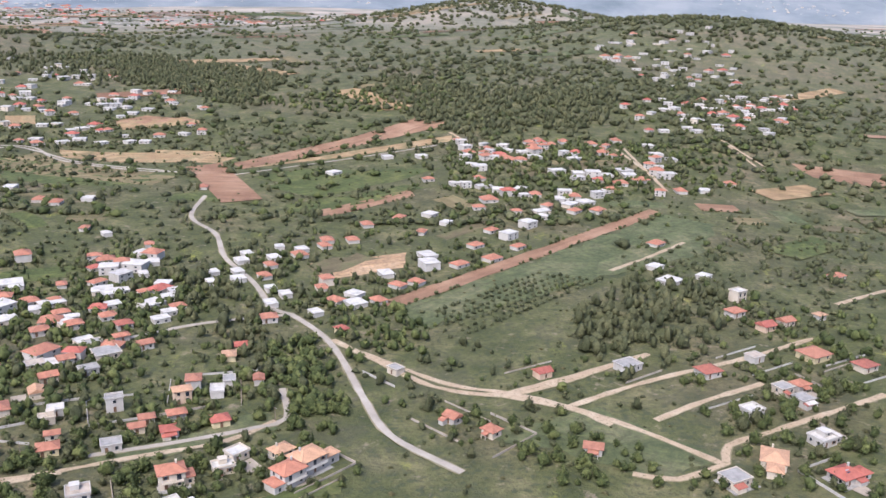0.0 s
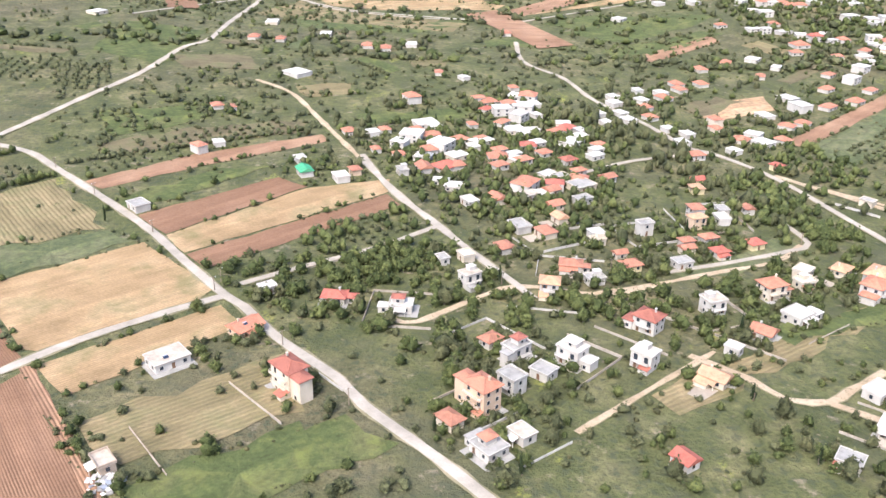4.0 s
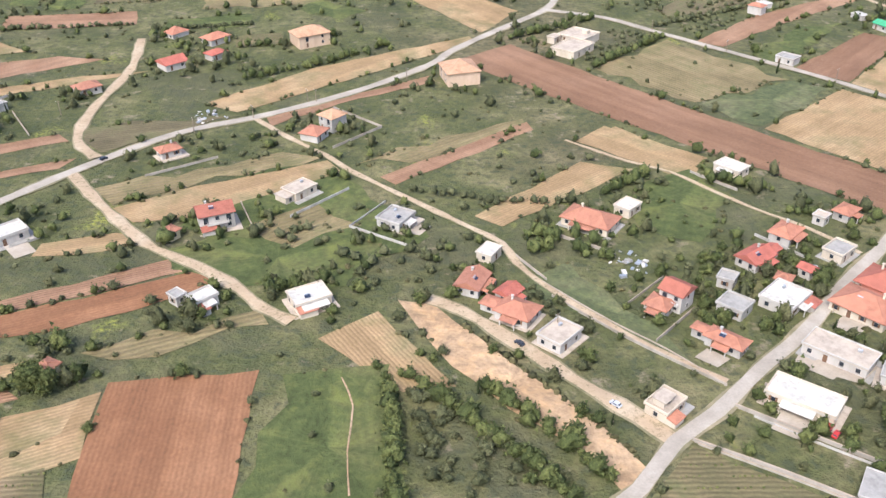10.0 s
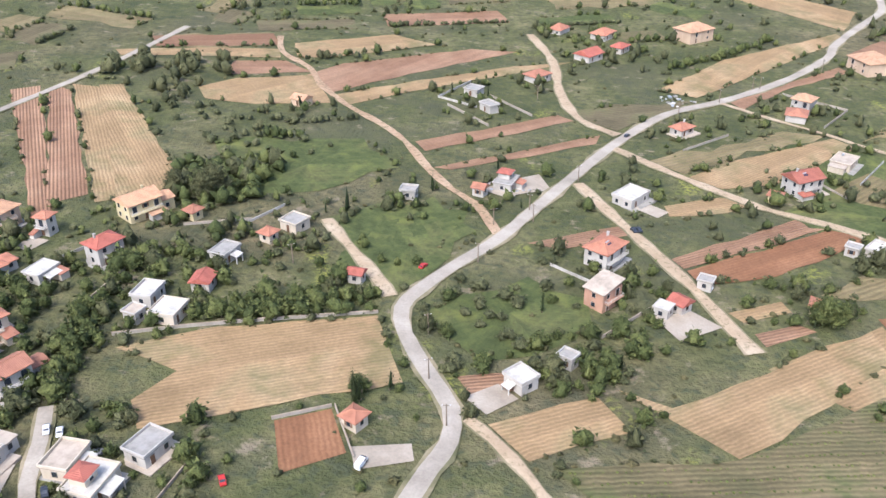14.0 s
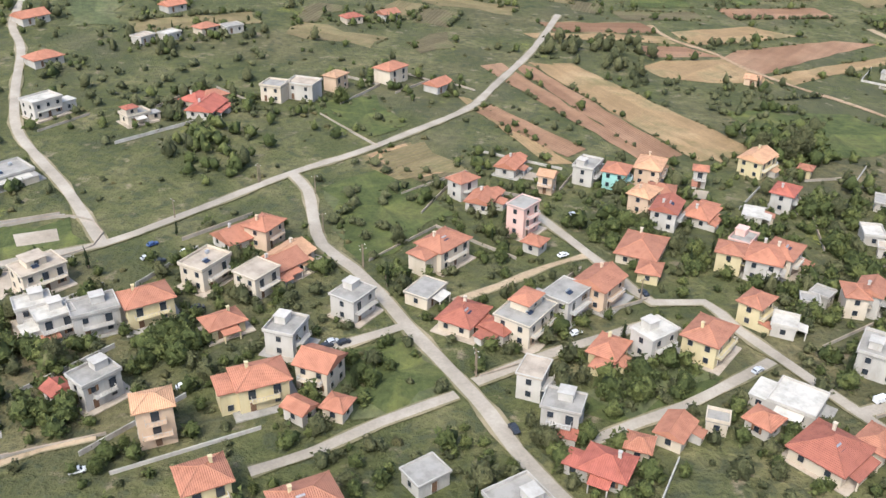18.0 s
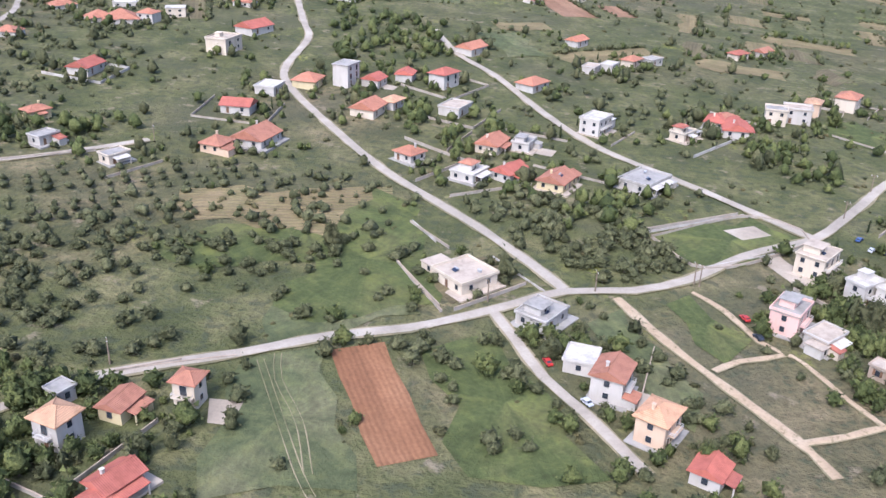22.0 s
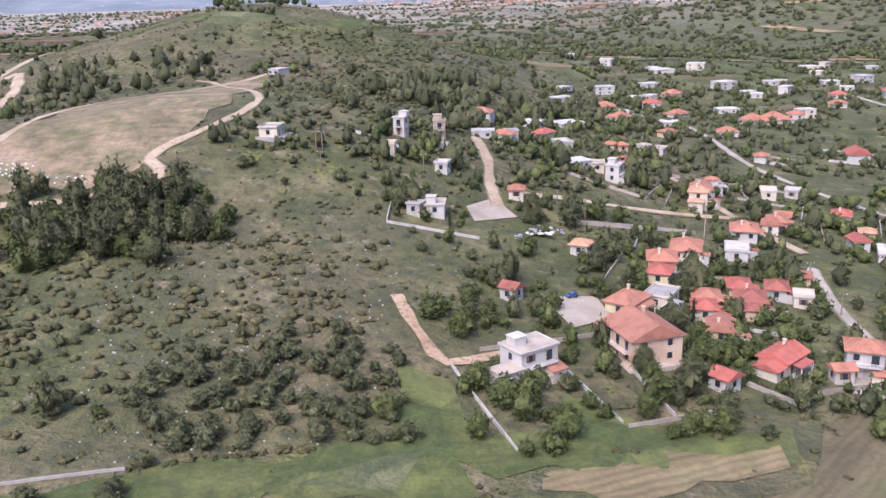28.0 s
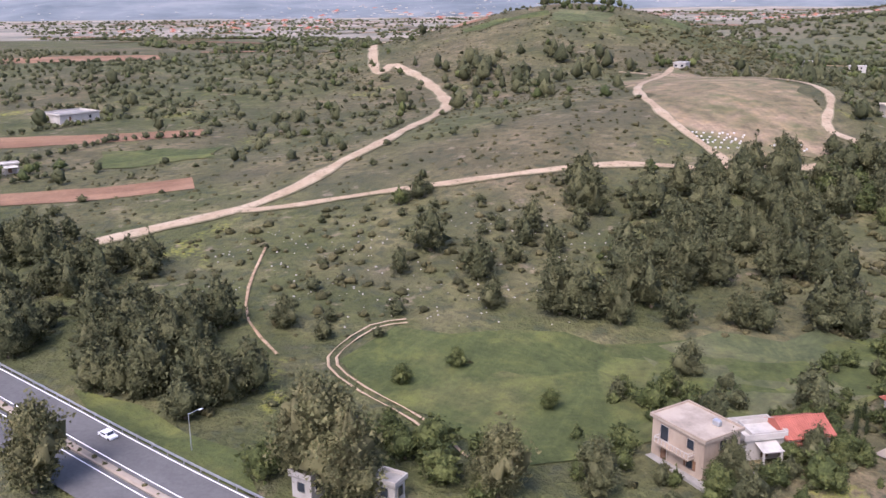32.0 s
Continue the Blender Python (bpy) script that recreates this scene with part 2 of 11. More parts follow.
def road_material(name, dark, base, light, grassy):
    m = Mat(name, 0.85).world()
    col = m.ramp(m.noise(0.12, 5, 0.6), (0.3, dark), (0.5, base), (0.7, light))
    fine = m.noise(2.2, 4, 0.7)
    col = m.mix(0.5, col, m.ramp(fine, (0.3, (0.75, 0.75, 0.75)), (0.7, (1.2, 1.2, 1.2))), "MULTIPLY")
    if grassy:
        tufts = m.ramp(m.noise(0.9, 6, 0.75), (0.56 - 0.08 * grassy, (0, 0, 0)), (0.70 - 0.08 * grassy, (0.8, 0.8, 0.8)))
        col = m.mix(tufts, col, (0.13, 0.115, 0.055))
    m.bump(fine, 0.4, 0.05)
    return m.done(col)


ROAD = {
    "asphalt": road_material("worn_pale_asphalt", (0.26, 0.225, 0.175), (0.34, 0.295, 0.232), (0.42, 0.37, 0.295), 0),
    "dirt": road_material("pale_gravel_track", (0.32, 0.235, 0.145), (0.40, 0.30, 0.19), (0.47, 0.375, 0.255), 0.5),
    "earth": road_material("ochre_earth_track", (0.31, 0.20, 0.115), (0.40, 0.27, 0.165), (0.48, 0.35, 0.225), 1.0),
    "highway": road_material("grey_motorway_asphalt", (0.10, 0.096, 0.092), (0.13, 0.125, 0.118), (0.16, 0.154, 0.146), 0),
    "verge": road_material("dusty_grass_verge", (0.10, 0.10, 0.045), (0.21, 0.18, 0.10), (0.33, 0.27, 0.17), 0),
    "yard": road_material("concrete_yard", (0.26, 0.215, 0.16), (0.34, 0.285, 0.215), (0.42, 0.36, 0.28), 0),
}


def plaster(name, col, dirt=0.75, wear=(0.45, 0.4, 0.34)):
    m = Mat(name, 0.85)
    v = m.random()
    base = m.mix(m.math("MULTIPLY", v, 0.35), col, tuple(c * 0.82 for c in col))
    stain = m.ramp(m.noise(0.35, 5, 0.65, m.stretch(1.0, 1.0, 0.35)), (0.4, (1, 1, 1)), (0.75, (dirt, dirt * 0.97, dirt * 0.92)))
    base = m.mix(1.0, base, stain, "MULTIPLY")
    fine = m.noise(6.0, 3)
    m.bump(fine, 0.2, 0.02)
    return m.done(base)


WALL = {
    "white": plaster("white_limewash", (0.50, 0.465, 0.41)),
    "cream": plaster("cream_render", (0.58, 0.50, 0.385)),
    "yellow": plaster("pale_yellow_render", (0.58, 0.49, 0.29)),
    "pink": plaster("faded_pink_render", (0.66, 0.44, 0.37)),
    "grey": plaster("grey_cement_render", (0.47, 0.44, 0.39), 0.6),
    "teal": plaster("pale_teal_render", (0.33, 0.56, 0.50)),
    "blue": plaster("pale_blue_render", (0.60, 0.66, 0.74)),
    "brick": plaster("bare_orange_brick", (0.46, 0.27, 0.18), 0.6),
    "tan": plaster("weathered_tan_render", (0.42, 0.335, 0.25), 0.6),
    "garden": plaster("dusty_garden_wall_render", (0.37, 0.33, 0.275), 0.6),
    "peach": plaster("peach_render", (0.58, 0.43, 0.30)),
}


def tile_material(name, col):
    m = Mat(name, 0.8)
    v = m.random()
    base = m.mix(m.math("MULTIPLY", v, 0.8), col, (col[0] * 0.72, col[1] * 0.8, col[2] * 0.85))
    patch = m.ramp(m.noise(0.5, 5, 0.7), (0.3, (0.68, 0.66, 0.64)), (0.5, (1, 1, 1)), (0.72, (1.18, 1.16, 1.12)))
    base = m.mix(1.0, base, patch, "MULTIPLY")
    w = m.n.new("ShaderNodeTexWave")
    w.bands_direction = "X"
    w.inputs["Scale"].default_value = 1.1
    m.l.new(m.pos, w.inputs["Vector"])
    base = m.mix(m.math("MULTIPLY", w.outputs["Fac"], 0.3), base, (0.16, 0.06, 0.035))
    m.bump(w.outputs["Fac"], 0.7, 0.08)
    return m.done(base)


TILE = {
    "terracotta": tile_material("terracotta_tiles", (0.47, 0.205, 0.125)),
    "red": tile_material("bright_red_tiles", (0.47, 0.145, 0.10)),
    "orange": tile_material("light_orange_tiles", (0.58, 0.34, 0.195)),
    "green": tile_material("green_sheet_roof", (0.07, 0.42, 0.20)),
    "maroon": tile_material("dark_red_tiles", (0.38, 0.135, 0.09)),
}


def slab_material(name, col):
    m = Mat(name, 0.9)
    base = m.ramp(m.noise(0.3, 5, 0.7), (0.3, tuple(c * 0.62 for c in col)), (0.52, col), (0.75, tuple(min(0.82, c * 1.1) for c in col)))
    m.bump(m.noise(3.0, 3), 0.3, 0.03)
    return m.done(base)


SLAB = {
    "white": slab_material("white_roof_coating", (0.50, 0.465, 0.40)),
    "grey": slab_material("weathered_concrete_roof", (0.31, 0.29, 0.255)),
    "beige": slab_material("beige_roof_terrace", (0.42, 0.35, 0.27)),
}


def plain(name, col, rough=0.6, metal=0.0):
    m = Mat(name, rough)
    m.out.inputs["Metallic"].default_value = metal
    v = m.ramp(m.noise(1.5, 4), (0.3, tuple(c * 0.8 for c in col)), (0.7, tuple(min(0.85, c * 1.12) for c in col)))
    return m.done(v)


GLASS = Mat("dark_window_glass", 0.12).done((0.03, 0.036, 0.045))
GLASS.node_tree.nodes["Principled BSDF"].inputs["Specular IOR Level"].default_value = 0.6
FRAME = plain("window_frame_paint", (0.62, 0.58, 0.52))
SHUTTER = plain("brown_shutter", (0.20, 0.115, 0.065))
DOOR = plain("brown_door", (0.17, 0.10, 0.06))
RAIL = plain("balcony_railing", (0.55, 0.53, 0.5), 0.5)
METAL = plain("galvanised_metal", (0.45, 0.46, 0.47), 0.4, 0.6)
WOOD = plain("weathered_pole_wood", (0.20, 0.155, 0.11), 0.9)
SOLAR = Mat("solar_panel_glass", 0.15).done((0.03, 0.04, 0.065))
TYRE = plain("black_rubber", (0.025, 0.025, 0.025), 0.8)
ROCK = plain("weathered_grey_rock", (0.36, 0.33, 0.28), 0.95)
STONE = plain("pale_limestone", (0.56, 0.52, 0.46), 0.9)
BRIGHT = plain("white_paint", (0.78, 0.77, 0.74), 0.5)


def leaf_material(name, dark, base, light, island=True):
    m = Mat(name, 0.75)
    m.out.inputs["Specular IOR Level"].default_value = 0.15
    v = m.random("island")
    col = m.ramp(v, (0.0, dark), (0.5, base), (1.0, light))
    if not island:
        o = m.random()
        col = m.mix(0.8, col, m.ramp(o, (0.0, (0.75, 0.78, 0.75)), (0.5, (1, 1, 1)), (1.0, (1.25, 1.15, 1.0))), "MULTIPLY")
    n = m.noise(2.4, 3)
    col = m.mix(0.7, col, m.ramp(n, (0.32, (0.55, 0.55, 0.55)), (0.66, (1.35, 1.33, 1.25))), "MULTIPLY")
    m.bump(n, 1.0, 0.4)
    return m.done(col)


LEAF = {
    "olive": leaf_material("olive_foliage", (0.054, 0.059, 0.027), (0.084, 0.090, 0.041), (0.122, 0.123, 0.059)),
    "pine": leaf_material("pine_foliage", (0.055, 0.061, 0.028), (0.079, 0.083, 0.038), (0.109, 0.108, 0.050)),
    "garden": leaf_material("garden_foliage", (0.045, 0.057, 0.019), (0.074, 0.090, 0.029), (0.122, 0.134, 0.044)),
    "cypress": leaf_material("cypress_foliage", (0.019, 0.028, 0.012), (0.029, 0.041, 0.016), (0.045, 0.056, 0.021)),
    "scrub": leaf_material("scrub_foliage", (0.051, 0.051, 0.022), (0.079, 0.075, 0.031), (0.121, 0.106, 0.048)),
    "eucalyptus": leaf_material("eucalyptus_foliage", (0.066, 0.069, 0.030), (0.106, 0.106, 0.046), (0.169, 0.157, 0.075)),
    "vine": leaf_material("vine_foliage", (0.063, 0.081, 0.021), (0.100, 0.116, 0.029), (0.148, 0.152, 0.046)),
}
BARK = plain("grey_brown_bark", (0.16, 0.125, 0.09), 0.95)


# ---- mesh helpers ----
def mesh_of(name, bm, *mats):
    me = bpy.data.meshes.new(name)
    bm.to_mesh(me)
    bm.free()
    for m in mats:
        me.materials.append(m)
    return me


def part(name, data, material, parent, label="", at=None):
    """Links a bmesh or a mesh as one mesh object under a thing or a part."""
    if isinstance(data, bmesh.types.BMesh):
        data = mesh_of(name, data, material)
    ob = new(name, data)
    ob.parent = parent
    if at is not None:
        ob.matrix_basis = at
    return tagged(ob, label)


def box(bm, x0, y0, z0, x1, y1, z1, mat=0):
    vs = [bm.verts.new(p) for p in ((x0, y0, z0), (x1, y0, z0), (x1, y1, z0), (x0, y1, z0), (x0, y0, z1), (x1, y0, z1), (x1, y1, z1), (x0, y1, z1))]
    for f in ((0, 3, 2, 1), (4, 5, 6, 7), (0, 1, 5, 4), (1, 2, 6, 5), (2, 3, 7, 6), (3, 0, 4, 7)):
        bm.faces.new([vs[i] for i in f]).material_index = mat
    return vs


def box_mesh(name, size, *mats, bevel=0.0):
    bm = bmesh.new()
    x, y, z = size
    box(bm, -x / 2, -y / 2, 0, x / 2, y / 2, z)
    if bevel:
        bmesh.ops.bevel(bm, geom=bm.edges[:], offset=bevel, segments=1, affect="EDGES")
    return mesh_of(name, bm, *mats)


def empty(name, m):
    ob = new(name)
    ob.empty_display_size = 0.5
    ob.matrix_basis = m
    return ob


# ---- the ground sheet ----
def spaced(lo, a, b, hi, step, grow):
    """Even steps from a to b, widening steps out to lo and hi."""
    mid = list(np.arange(a, b + 0.1, step))
    up, s = [mid[-1]], step
    while up[-1] < hi:
        s *= grow
        up.append(up[-1] + s)
    down, s = [mid[0]], step
    while down[-1] > lo:
        s *= grow
        down.append(down[-1] - s)
    return np.array(down[:0:-1] + mid + up[1:])


def ground_sheet():
    xs = spaced(-4600, -1420, 330, 3600, 8.0, 1.09)
    ys = spaced(-900, -150, 640, 4900, 8.0, 1.07)
    gx, gy = np.meshgrid(xs, ys)
    gz = land(gx, gy)
    w, h = len(xs), len(ys)
    verts = np.stack([gx.ravel(), gy.ravel(), gz.ravel()], 1)
    i = (np.arange(h - 1)[:, None] * w + np.arange(w - 1)[None]).ravel()
    faces = np.stack([i, i + 1, i + w + 1, i + w], 1)
    me = bpy.data.meshes.new("ground")
    me.from_pydata(verts.tolist(), [], faces.tolist())
    me.polygons.foreach_set("use_smooth", np.ones(len(faces), bool))
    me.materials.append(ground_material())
    tagged(new("ground", me), "rough green and dry grassland with stony patches, haze painted far off", "ground", kind="structure")


ground_sheet()

# a map of what is taken, one cell a metre
MX0, MY0, MW, MH = -1500, -180, 1900, 1500
TAKEN = np.zeros((MH, MW), np.uint8)
DENSE = np.zeros((MH, MW), np.float32)


def inside(points, x, y):
    hit = np.zeros(x.shape, bool)
    n = len(points)
    for k in range(n):
        (x0, y0), (x1, y1) = points[k], points[(k + 1) % n]
        if y0 != y1:
            hit ^= ((y0 > y) != (y1 > y)) & (x < (x1 - x0) * (y - y0) / (y1 - y0) + x0)
    return hit


def cells(points, pad=0):
    px, py = [p[0] for p in points], [p[1] for p in points]
    x0, x1 = max(0, int(min(px) - MX0 - pad)), min(MW, int(max(px) - MX0 + pad + 1))
    y0, y1 = max(0, int(min(py) - MY0 - pad)), min(MH, int(max(py) - MY0 + pad + 1))
    return slice(y0, max(y0, y1)), slice(x0, max(x0, x1))


def claim(points, value, grid=None):
    rows, cols = cells(points)
    gy, gx = np.mgrid[rows, cols]
    if gx.size:
        hit = inside(points, gx + MX0 + 0.5, gy + MY0 + 0.5)
        (TAKEN if grid is None else grid)[rows, cols][hit] = value


def claim_line(points, width, value):
    for (x0, y0), (x1, y1) in zip(points, points[1:]):
        d = math.hypot(x1 - x0, y1 - y0) or 1
        nx, ny = -(y1 - y0) / d * width, (x1 - x0) / d * width
        claim([(x0 + nx, y0 + ny), (x1 + nx, y1 + ny), (x1 - nx, y1 - ny), (x0 - nx, y0 - ny)], value)


def taken(x, y):
    i, j = int(y - MY0), int(x - MX0)
    return TAKEN[i, j] if 0 <= i < MH and 0 <= j < MW else 0


def drape(name, points, lift, step, material, turn=0.0, label="", category="field", kind="structure"):
    """A patch of ground inside a polygon, lying on the land."""
    px, py = np.array([p[0] for p in points]), np.array([p[1] for p in points])
    cx, cy = px.mean(), py.mean()
    rim, n = [], len(points)
    loose = 1.7 if name in ("lush_field", "meadow_field", "pasture_field", "drygrass_field", "fallow_field") else 0.4
    for k in range(n):
        a, b = np.array(points[k], float), np.array(points[(k + 1) % n], float)
        m = max(1, int(math.dist(a, b) / step))
        for s in range(m):
            wob = loose * (math.sin(3.7 * s + k) + 0.8 * math.sin(1.3 * s + 2 * k)) if 0 < s else 0.0
            q = a + (b - a) * s / m
            rim.append(q + np.array([-(b - a)[1], (b - a)[0]]) / (math.dist(a, b) + 1e-6) * wob)
    gx, gy = np.meshgrid(np.arange(px.min() + step / 2, px.max(), step), np.arange(py.min() + step / 2, py.max(), step))
    ok = inside([tuple(q) for q in rim], gx, gy)
    every = [Vector(q) for q in rim] + [Vector((x, y)) for x, y in zip(gx[ok], gy[ok])]
    v, _, f, *_ = geometry.delaunay_2d_cdt(every, [], [list(range(len(rim)))], 1, 0.01)
    c, s = math.cos(radians(turn)), math.sin(radians(turn))
    base = land_at(cx, cy)
    co = []
    for p in v:
        dx, dy = p.x - cx, p.y - cy
        co.append((c * dx + s * dy, -s * dx + c * dy, land_at(p.x, p.y) + lift - base))
    me = bpy.data.meshes.new(name)
    me.from_pydata(co, [], [list(q) for q in f])
    me.materials.append(material)
    ob = new(name, me)
    ob.matrix_basis = pose(cx, cy, base, 0, 0, turn)
    return tagged(ob, label, category, kind=kind)


FIELD_LABEL = {
    "ploughed": "freshly ploughed dark brown field",
    "earthred": "strip of tilled reddish earth",
    "redfield": "red earth field planted in rows",
    "stubble": "straw coloured stubble field in rows",
    "drygrass": "field of dry yellowish grass",
    "croprows": "green and tan field in crop rows",
    "vineyard": "small vineyard field with green rows",
    "fallow": "fallow brownish ground with weeds",
    "meadow": "plain green meadow",
    "lush": "bright green spring meadow",
    "pasture": "dry brown pasture on a rounded hill",
    "sand": "bare strip of pale sandy earth",
}
LAYER = {"n": 0}


def field(kind, turn, *points):
    LAYER["n"] += 1
    far = sum(p[1] for p in points) / len(points) > 420
    drape(kind + "_field", points, 0.14 + 0.0045 * (LAYER["n"] % 16), 14.0 if far else 7.0, FIELD[kind], turn, FIELD_LABEL[kind])
    claim(points, 2 if kind in ("meadow", "lush", "drygrass", "fallow") else 1)
    VINES.append((kind, turn, points))


VINES = []


def smooth_line(points, step):
    p = [np.array(q, float) for q in points]
    p = [2 * p[0] - p[1]] + p + [2 * p[-1] - p[-2]]
    out = []
    for a, b, c, d in zip(p, p[1:], p[2:], p[3:]):
        n = max(2, int(math.dist(b, c) / step))
        for k in range(n):
            t = k / n
            out.append(0.5 * (2 * b + (c - a) * t + (2 * a - 5 * b + 4 * c - d) * t * t + (3 * b - a - 3 * c + d) * t**3))
    return out + [p[-2]]


ROAD_LABEL = {
    "asphalt": "worn pale grey village road",
    "dirt": "pale gravel track between plots",
    "earth": "ochre earth track between fields",
    "highway": "dark grey two lane motorway carriageway",
}
ROAD_LINES = []


def ribbon(name, line, width, lift, material, wobble=0.0, closed=()):
    verts, faces = [], []
    across = 4
    for i, q in enumerate(line):
        d = line[min(i + 1, len(line) - 1)] - line[max(i - 1, 0)]
        n = np.array([-d[1], d[0]]) / (np.hypot(*d) + 1e-9)
        w = width * (1 + wobble * math.sin(i * 1.7) * math.sin(i * 0.61 + 2))
        for k in range(across + 1):
            s = (k / across - 0.5) * w
            x, y = q + n * s
            crown = 0.06 * (1 - (2 * k / across - 1) ** 2)
            verts.append((x, y, land_at(x, y) + lift + crown))
    for i in range(len(line) - 1):
        for k in range(across):
            a = i * (across + 1) + k
            faces.append((a, a + 1, a + across + 2, a + across + 1))
    me = bpy.data.meshes.new(name)
    me.from_pydata(verts, [], faces)
    me.polygons.foreach_set("use_smooth", np.ones(len(faces), bool))
    me.materials.append(material)
    return new(name, me)


def road(kind, width, *points):
    line = smooth_line(points, 5.0 if kind != "ruts" else 3.0)
    if kind == "ruts":
        tagged(empty_track := new("track"), "faint twin wheel ruts through the grass", "track", kind="structure")
        for side in (-1, 1):
            off = []
            for i, q in enumerate(line):
                d = line[min(i + 1, len(line) - 1)] - line[max(i - 1, 0)]
                off.append(q + side * 0.58 * np.array([-d[1], d[0]]) / (np.hypot(*d) + 1e-9))
            ribbon("rut", off, 0.3 if points[0][0] < -1040 else 0.17, 0.22, ROAD["dirt" if points[0][0] < -1040 else "verge"], 0.7).parent = empty_track
        claim_line(points, 1.4, 3)
        return
    LAYER["n"] += 1
    lift = {"asphalt": 0.33, "dirt": 0.27, "earth": 0.25, "highway": 0.4}[kind] + 0.003 * (LAYER["n"] % 9)
    ob = ribbon("road" if kind in ("asphalt", "highway") else "track", line, width, lift, ROAD[kind], 0.05 if kind == "asphalt" else 0.34 if kind != "highway" else 0)
    tagged(ob, ROAD_LABEL[kind], "road", kind="structure")
    if kind in ("asphalt", "dirt"):
        side = ribbon("verge", line, width * 1.32, lift - 0.09, ROAD["verge"], 0.32)
        side.parent = ob
    claim_line(points, width / 2 + 1.3, 3)
    ROAD_LINES.append((kind, width, line))



# ---- fields ----
field("ploughed", 132.8, (-383.4, 259.4), (-363.5, 276.3), (-258.5, 163.1), (-268.5, 139.5), (-286.4, 160.5), (-372, 246))
field("ploughed", 127.4, (-255.7, 157.3), (-219.9, 110.5), (-226.9, 96.1), (-266.7, 136.1))
field("earthred", 128, (-258.1, 159.4), (-254.1, 160), (-218.4, 112.3), (-219.9, 110.5))
field("stubble", 43.1, (-288.4, 200.3), (-252.3, 234.1), (-221.6, 204.5), (-225.1, 194.1), (-256.7, 166.8), (-261.2, 167.6))
field("drygrass", 130.2, (-334.5, 252), (-302.3, 283.8), (-267.7, 242.9), (-305, 221.5))
field("meadow", 43.6, (-304.3, 219.8), (-267, 242), (-254.2, 235.1), (-288.8, 202.1))
field("ploughed", 50.5, (-261.5, 254.9), (-221.1, 295.9), (-208.7, 287.8), (-247.4, 240.9))
field("stubble", 44.9, (-247, 239.9), (-208.4, 286.7), (-178.7, 299.7), (-178.3, 286.1), (-237.3, 227.3))
field("ploughed", 45.1, (-236.3, 226.3), (-178.6, 284.3), (-172.6, 274.2), (-227.4, 216.9))
field("stubble", 126.7, (-422.9, 354), (-405.1, 363.3), (-358.7, 315.5), (-374.4, 289))
field("stubble", 42.8, (-253.8, 160), (-217, 194.1), (-207.3, 182.9), (-241, 147.1))
field("drygrass", 39, (-234, 136.9), (-194.3, 169.1), (-184.6, 143.7), (-219.1, 122.7))
field("lush", 38.6, (-217.1, 114.5), (-185.1, 140), (-170.9, 124.2), (-202.9, 106.3))
field("vineyard", 137.8, (-264.1, 108.7), (-254.7, 117.7), (-231.3, 96.5), (-236.1, 84.2), (-244.3, 86.9))
field("drygrass", 69.6, (-225.3, 89.5), (-213.4, 104), (-200.3, 96.6), (-210.8, 68.4), (-219.4, 68.4))
field("stubble", 133.6, (-344.1, 192.4), (-334.1, 202), (-311.5, 178), (-319.5, 166.6))
field("stubble", 40.6, (-378.7, 144.2), (-347.9, 176.8), (-332.9, 172.1), (-371.6, 138.9))
field("earthred", 42.1, (-404.8, 165.8), (-361.6, 204.8), (-359.9, 198.8), (-400, 161.2))
field("stubble", 124.6, (-411.4, 90.7), (-399.8, 101.1), (-382.7, 76.3), (-392.9, 74.3))
field("croprows", 0.9, (-352.8, 45.6), (-341, 60.7), (-314.4, 43.9), (-319, 36.3), (-356.4, 35.7))
field("meadow", 139.6, (-368.6, 111.9), (-356.6, 122.6), (-338.7, 91.3), (-330.2, 79.2))
field("stubble", 138.9, (-347.8, 190.6), (-337.5, 202.3), (-310.7, 179.4), (-318.3, 164.9))
field("redfield", 96.1, (-449, 74.5), (-421.3, 79.9), (-419, 44.6), (-425.6, 23.5), (-443.8, 26.1))
field("stubble", 30.6, (-477.7, 55.1), (-449.3, 71.9), (-446.8, 54.2), (-463.6, 41.3))
field("earthred", 29.6, (-486.7, 96.5), (-450.3, 120), (-442.9, 116), (-484.7, 92.3))
field("redfield", 30.1, (-484.3, 91.3), (-444, 114.7), (-434.9, 110.8), (-464.5, 90.7), (-482.6, 85.3))
field("drygrass", 28.2, (-457.7, 83.2), (-425.4, 100.5), (-422.4, 95.2), (-450.4, 81.4))
field("stubble", 30.7, (-507.1, 46.7), (-498.2, 42.1), (-452.4, 69.3), (-452.3, 60.2), (-481.6, 35), (-490.1, 29.8))
field("croprows", 6.4, (-520.3, 25.2), (-490.1, 29.6), (-451.7, 51.8), (-445.2, 36.1), (-446, 23.6), (-512.5, 16.1))
field("stubble", 24.5, (-530.1, 35.3), (-510.8, 44.1), (-506.4, 35.1), (-524, 26.7))
field("stubble", 20.4, (-596.7, 52.2), (-580.9, 60.1), (-550.7, 66.8), (-547.7, 56), (-544.6, 45.5), (-585.8, 30.2), (-589.1, 37.4), (-583.9, 45.9))
field("redfield", 103.5, (-564.8, 33.7), (-556, 37.4), (-552.4, 26.8), (-561.9, 21.6))
field("earthred", 113.7, (-675.4, 187.6), (-667.8, 192.6), (-629.5, 105.3), (-633.6, 103.8))
field("stubble", 113.9, (-658.9, 195.6), (-649.4, 194.3), (-610.8, 135.9), (-611.1, 117.6), (-621.7, 111.6))
field("stubble", 114.1, (-683.7, 155.2), (-679.7, 153.4), (-655, 106), (-661.2, 105))
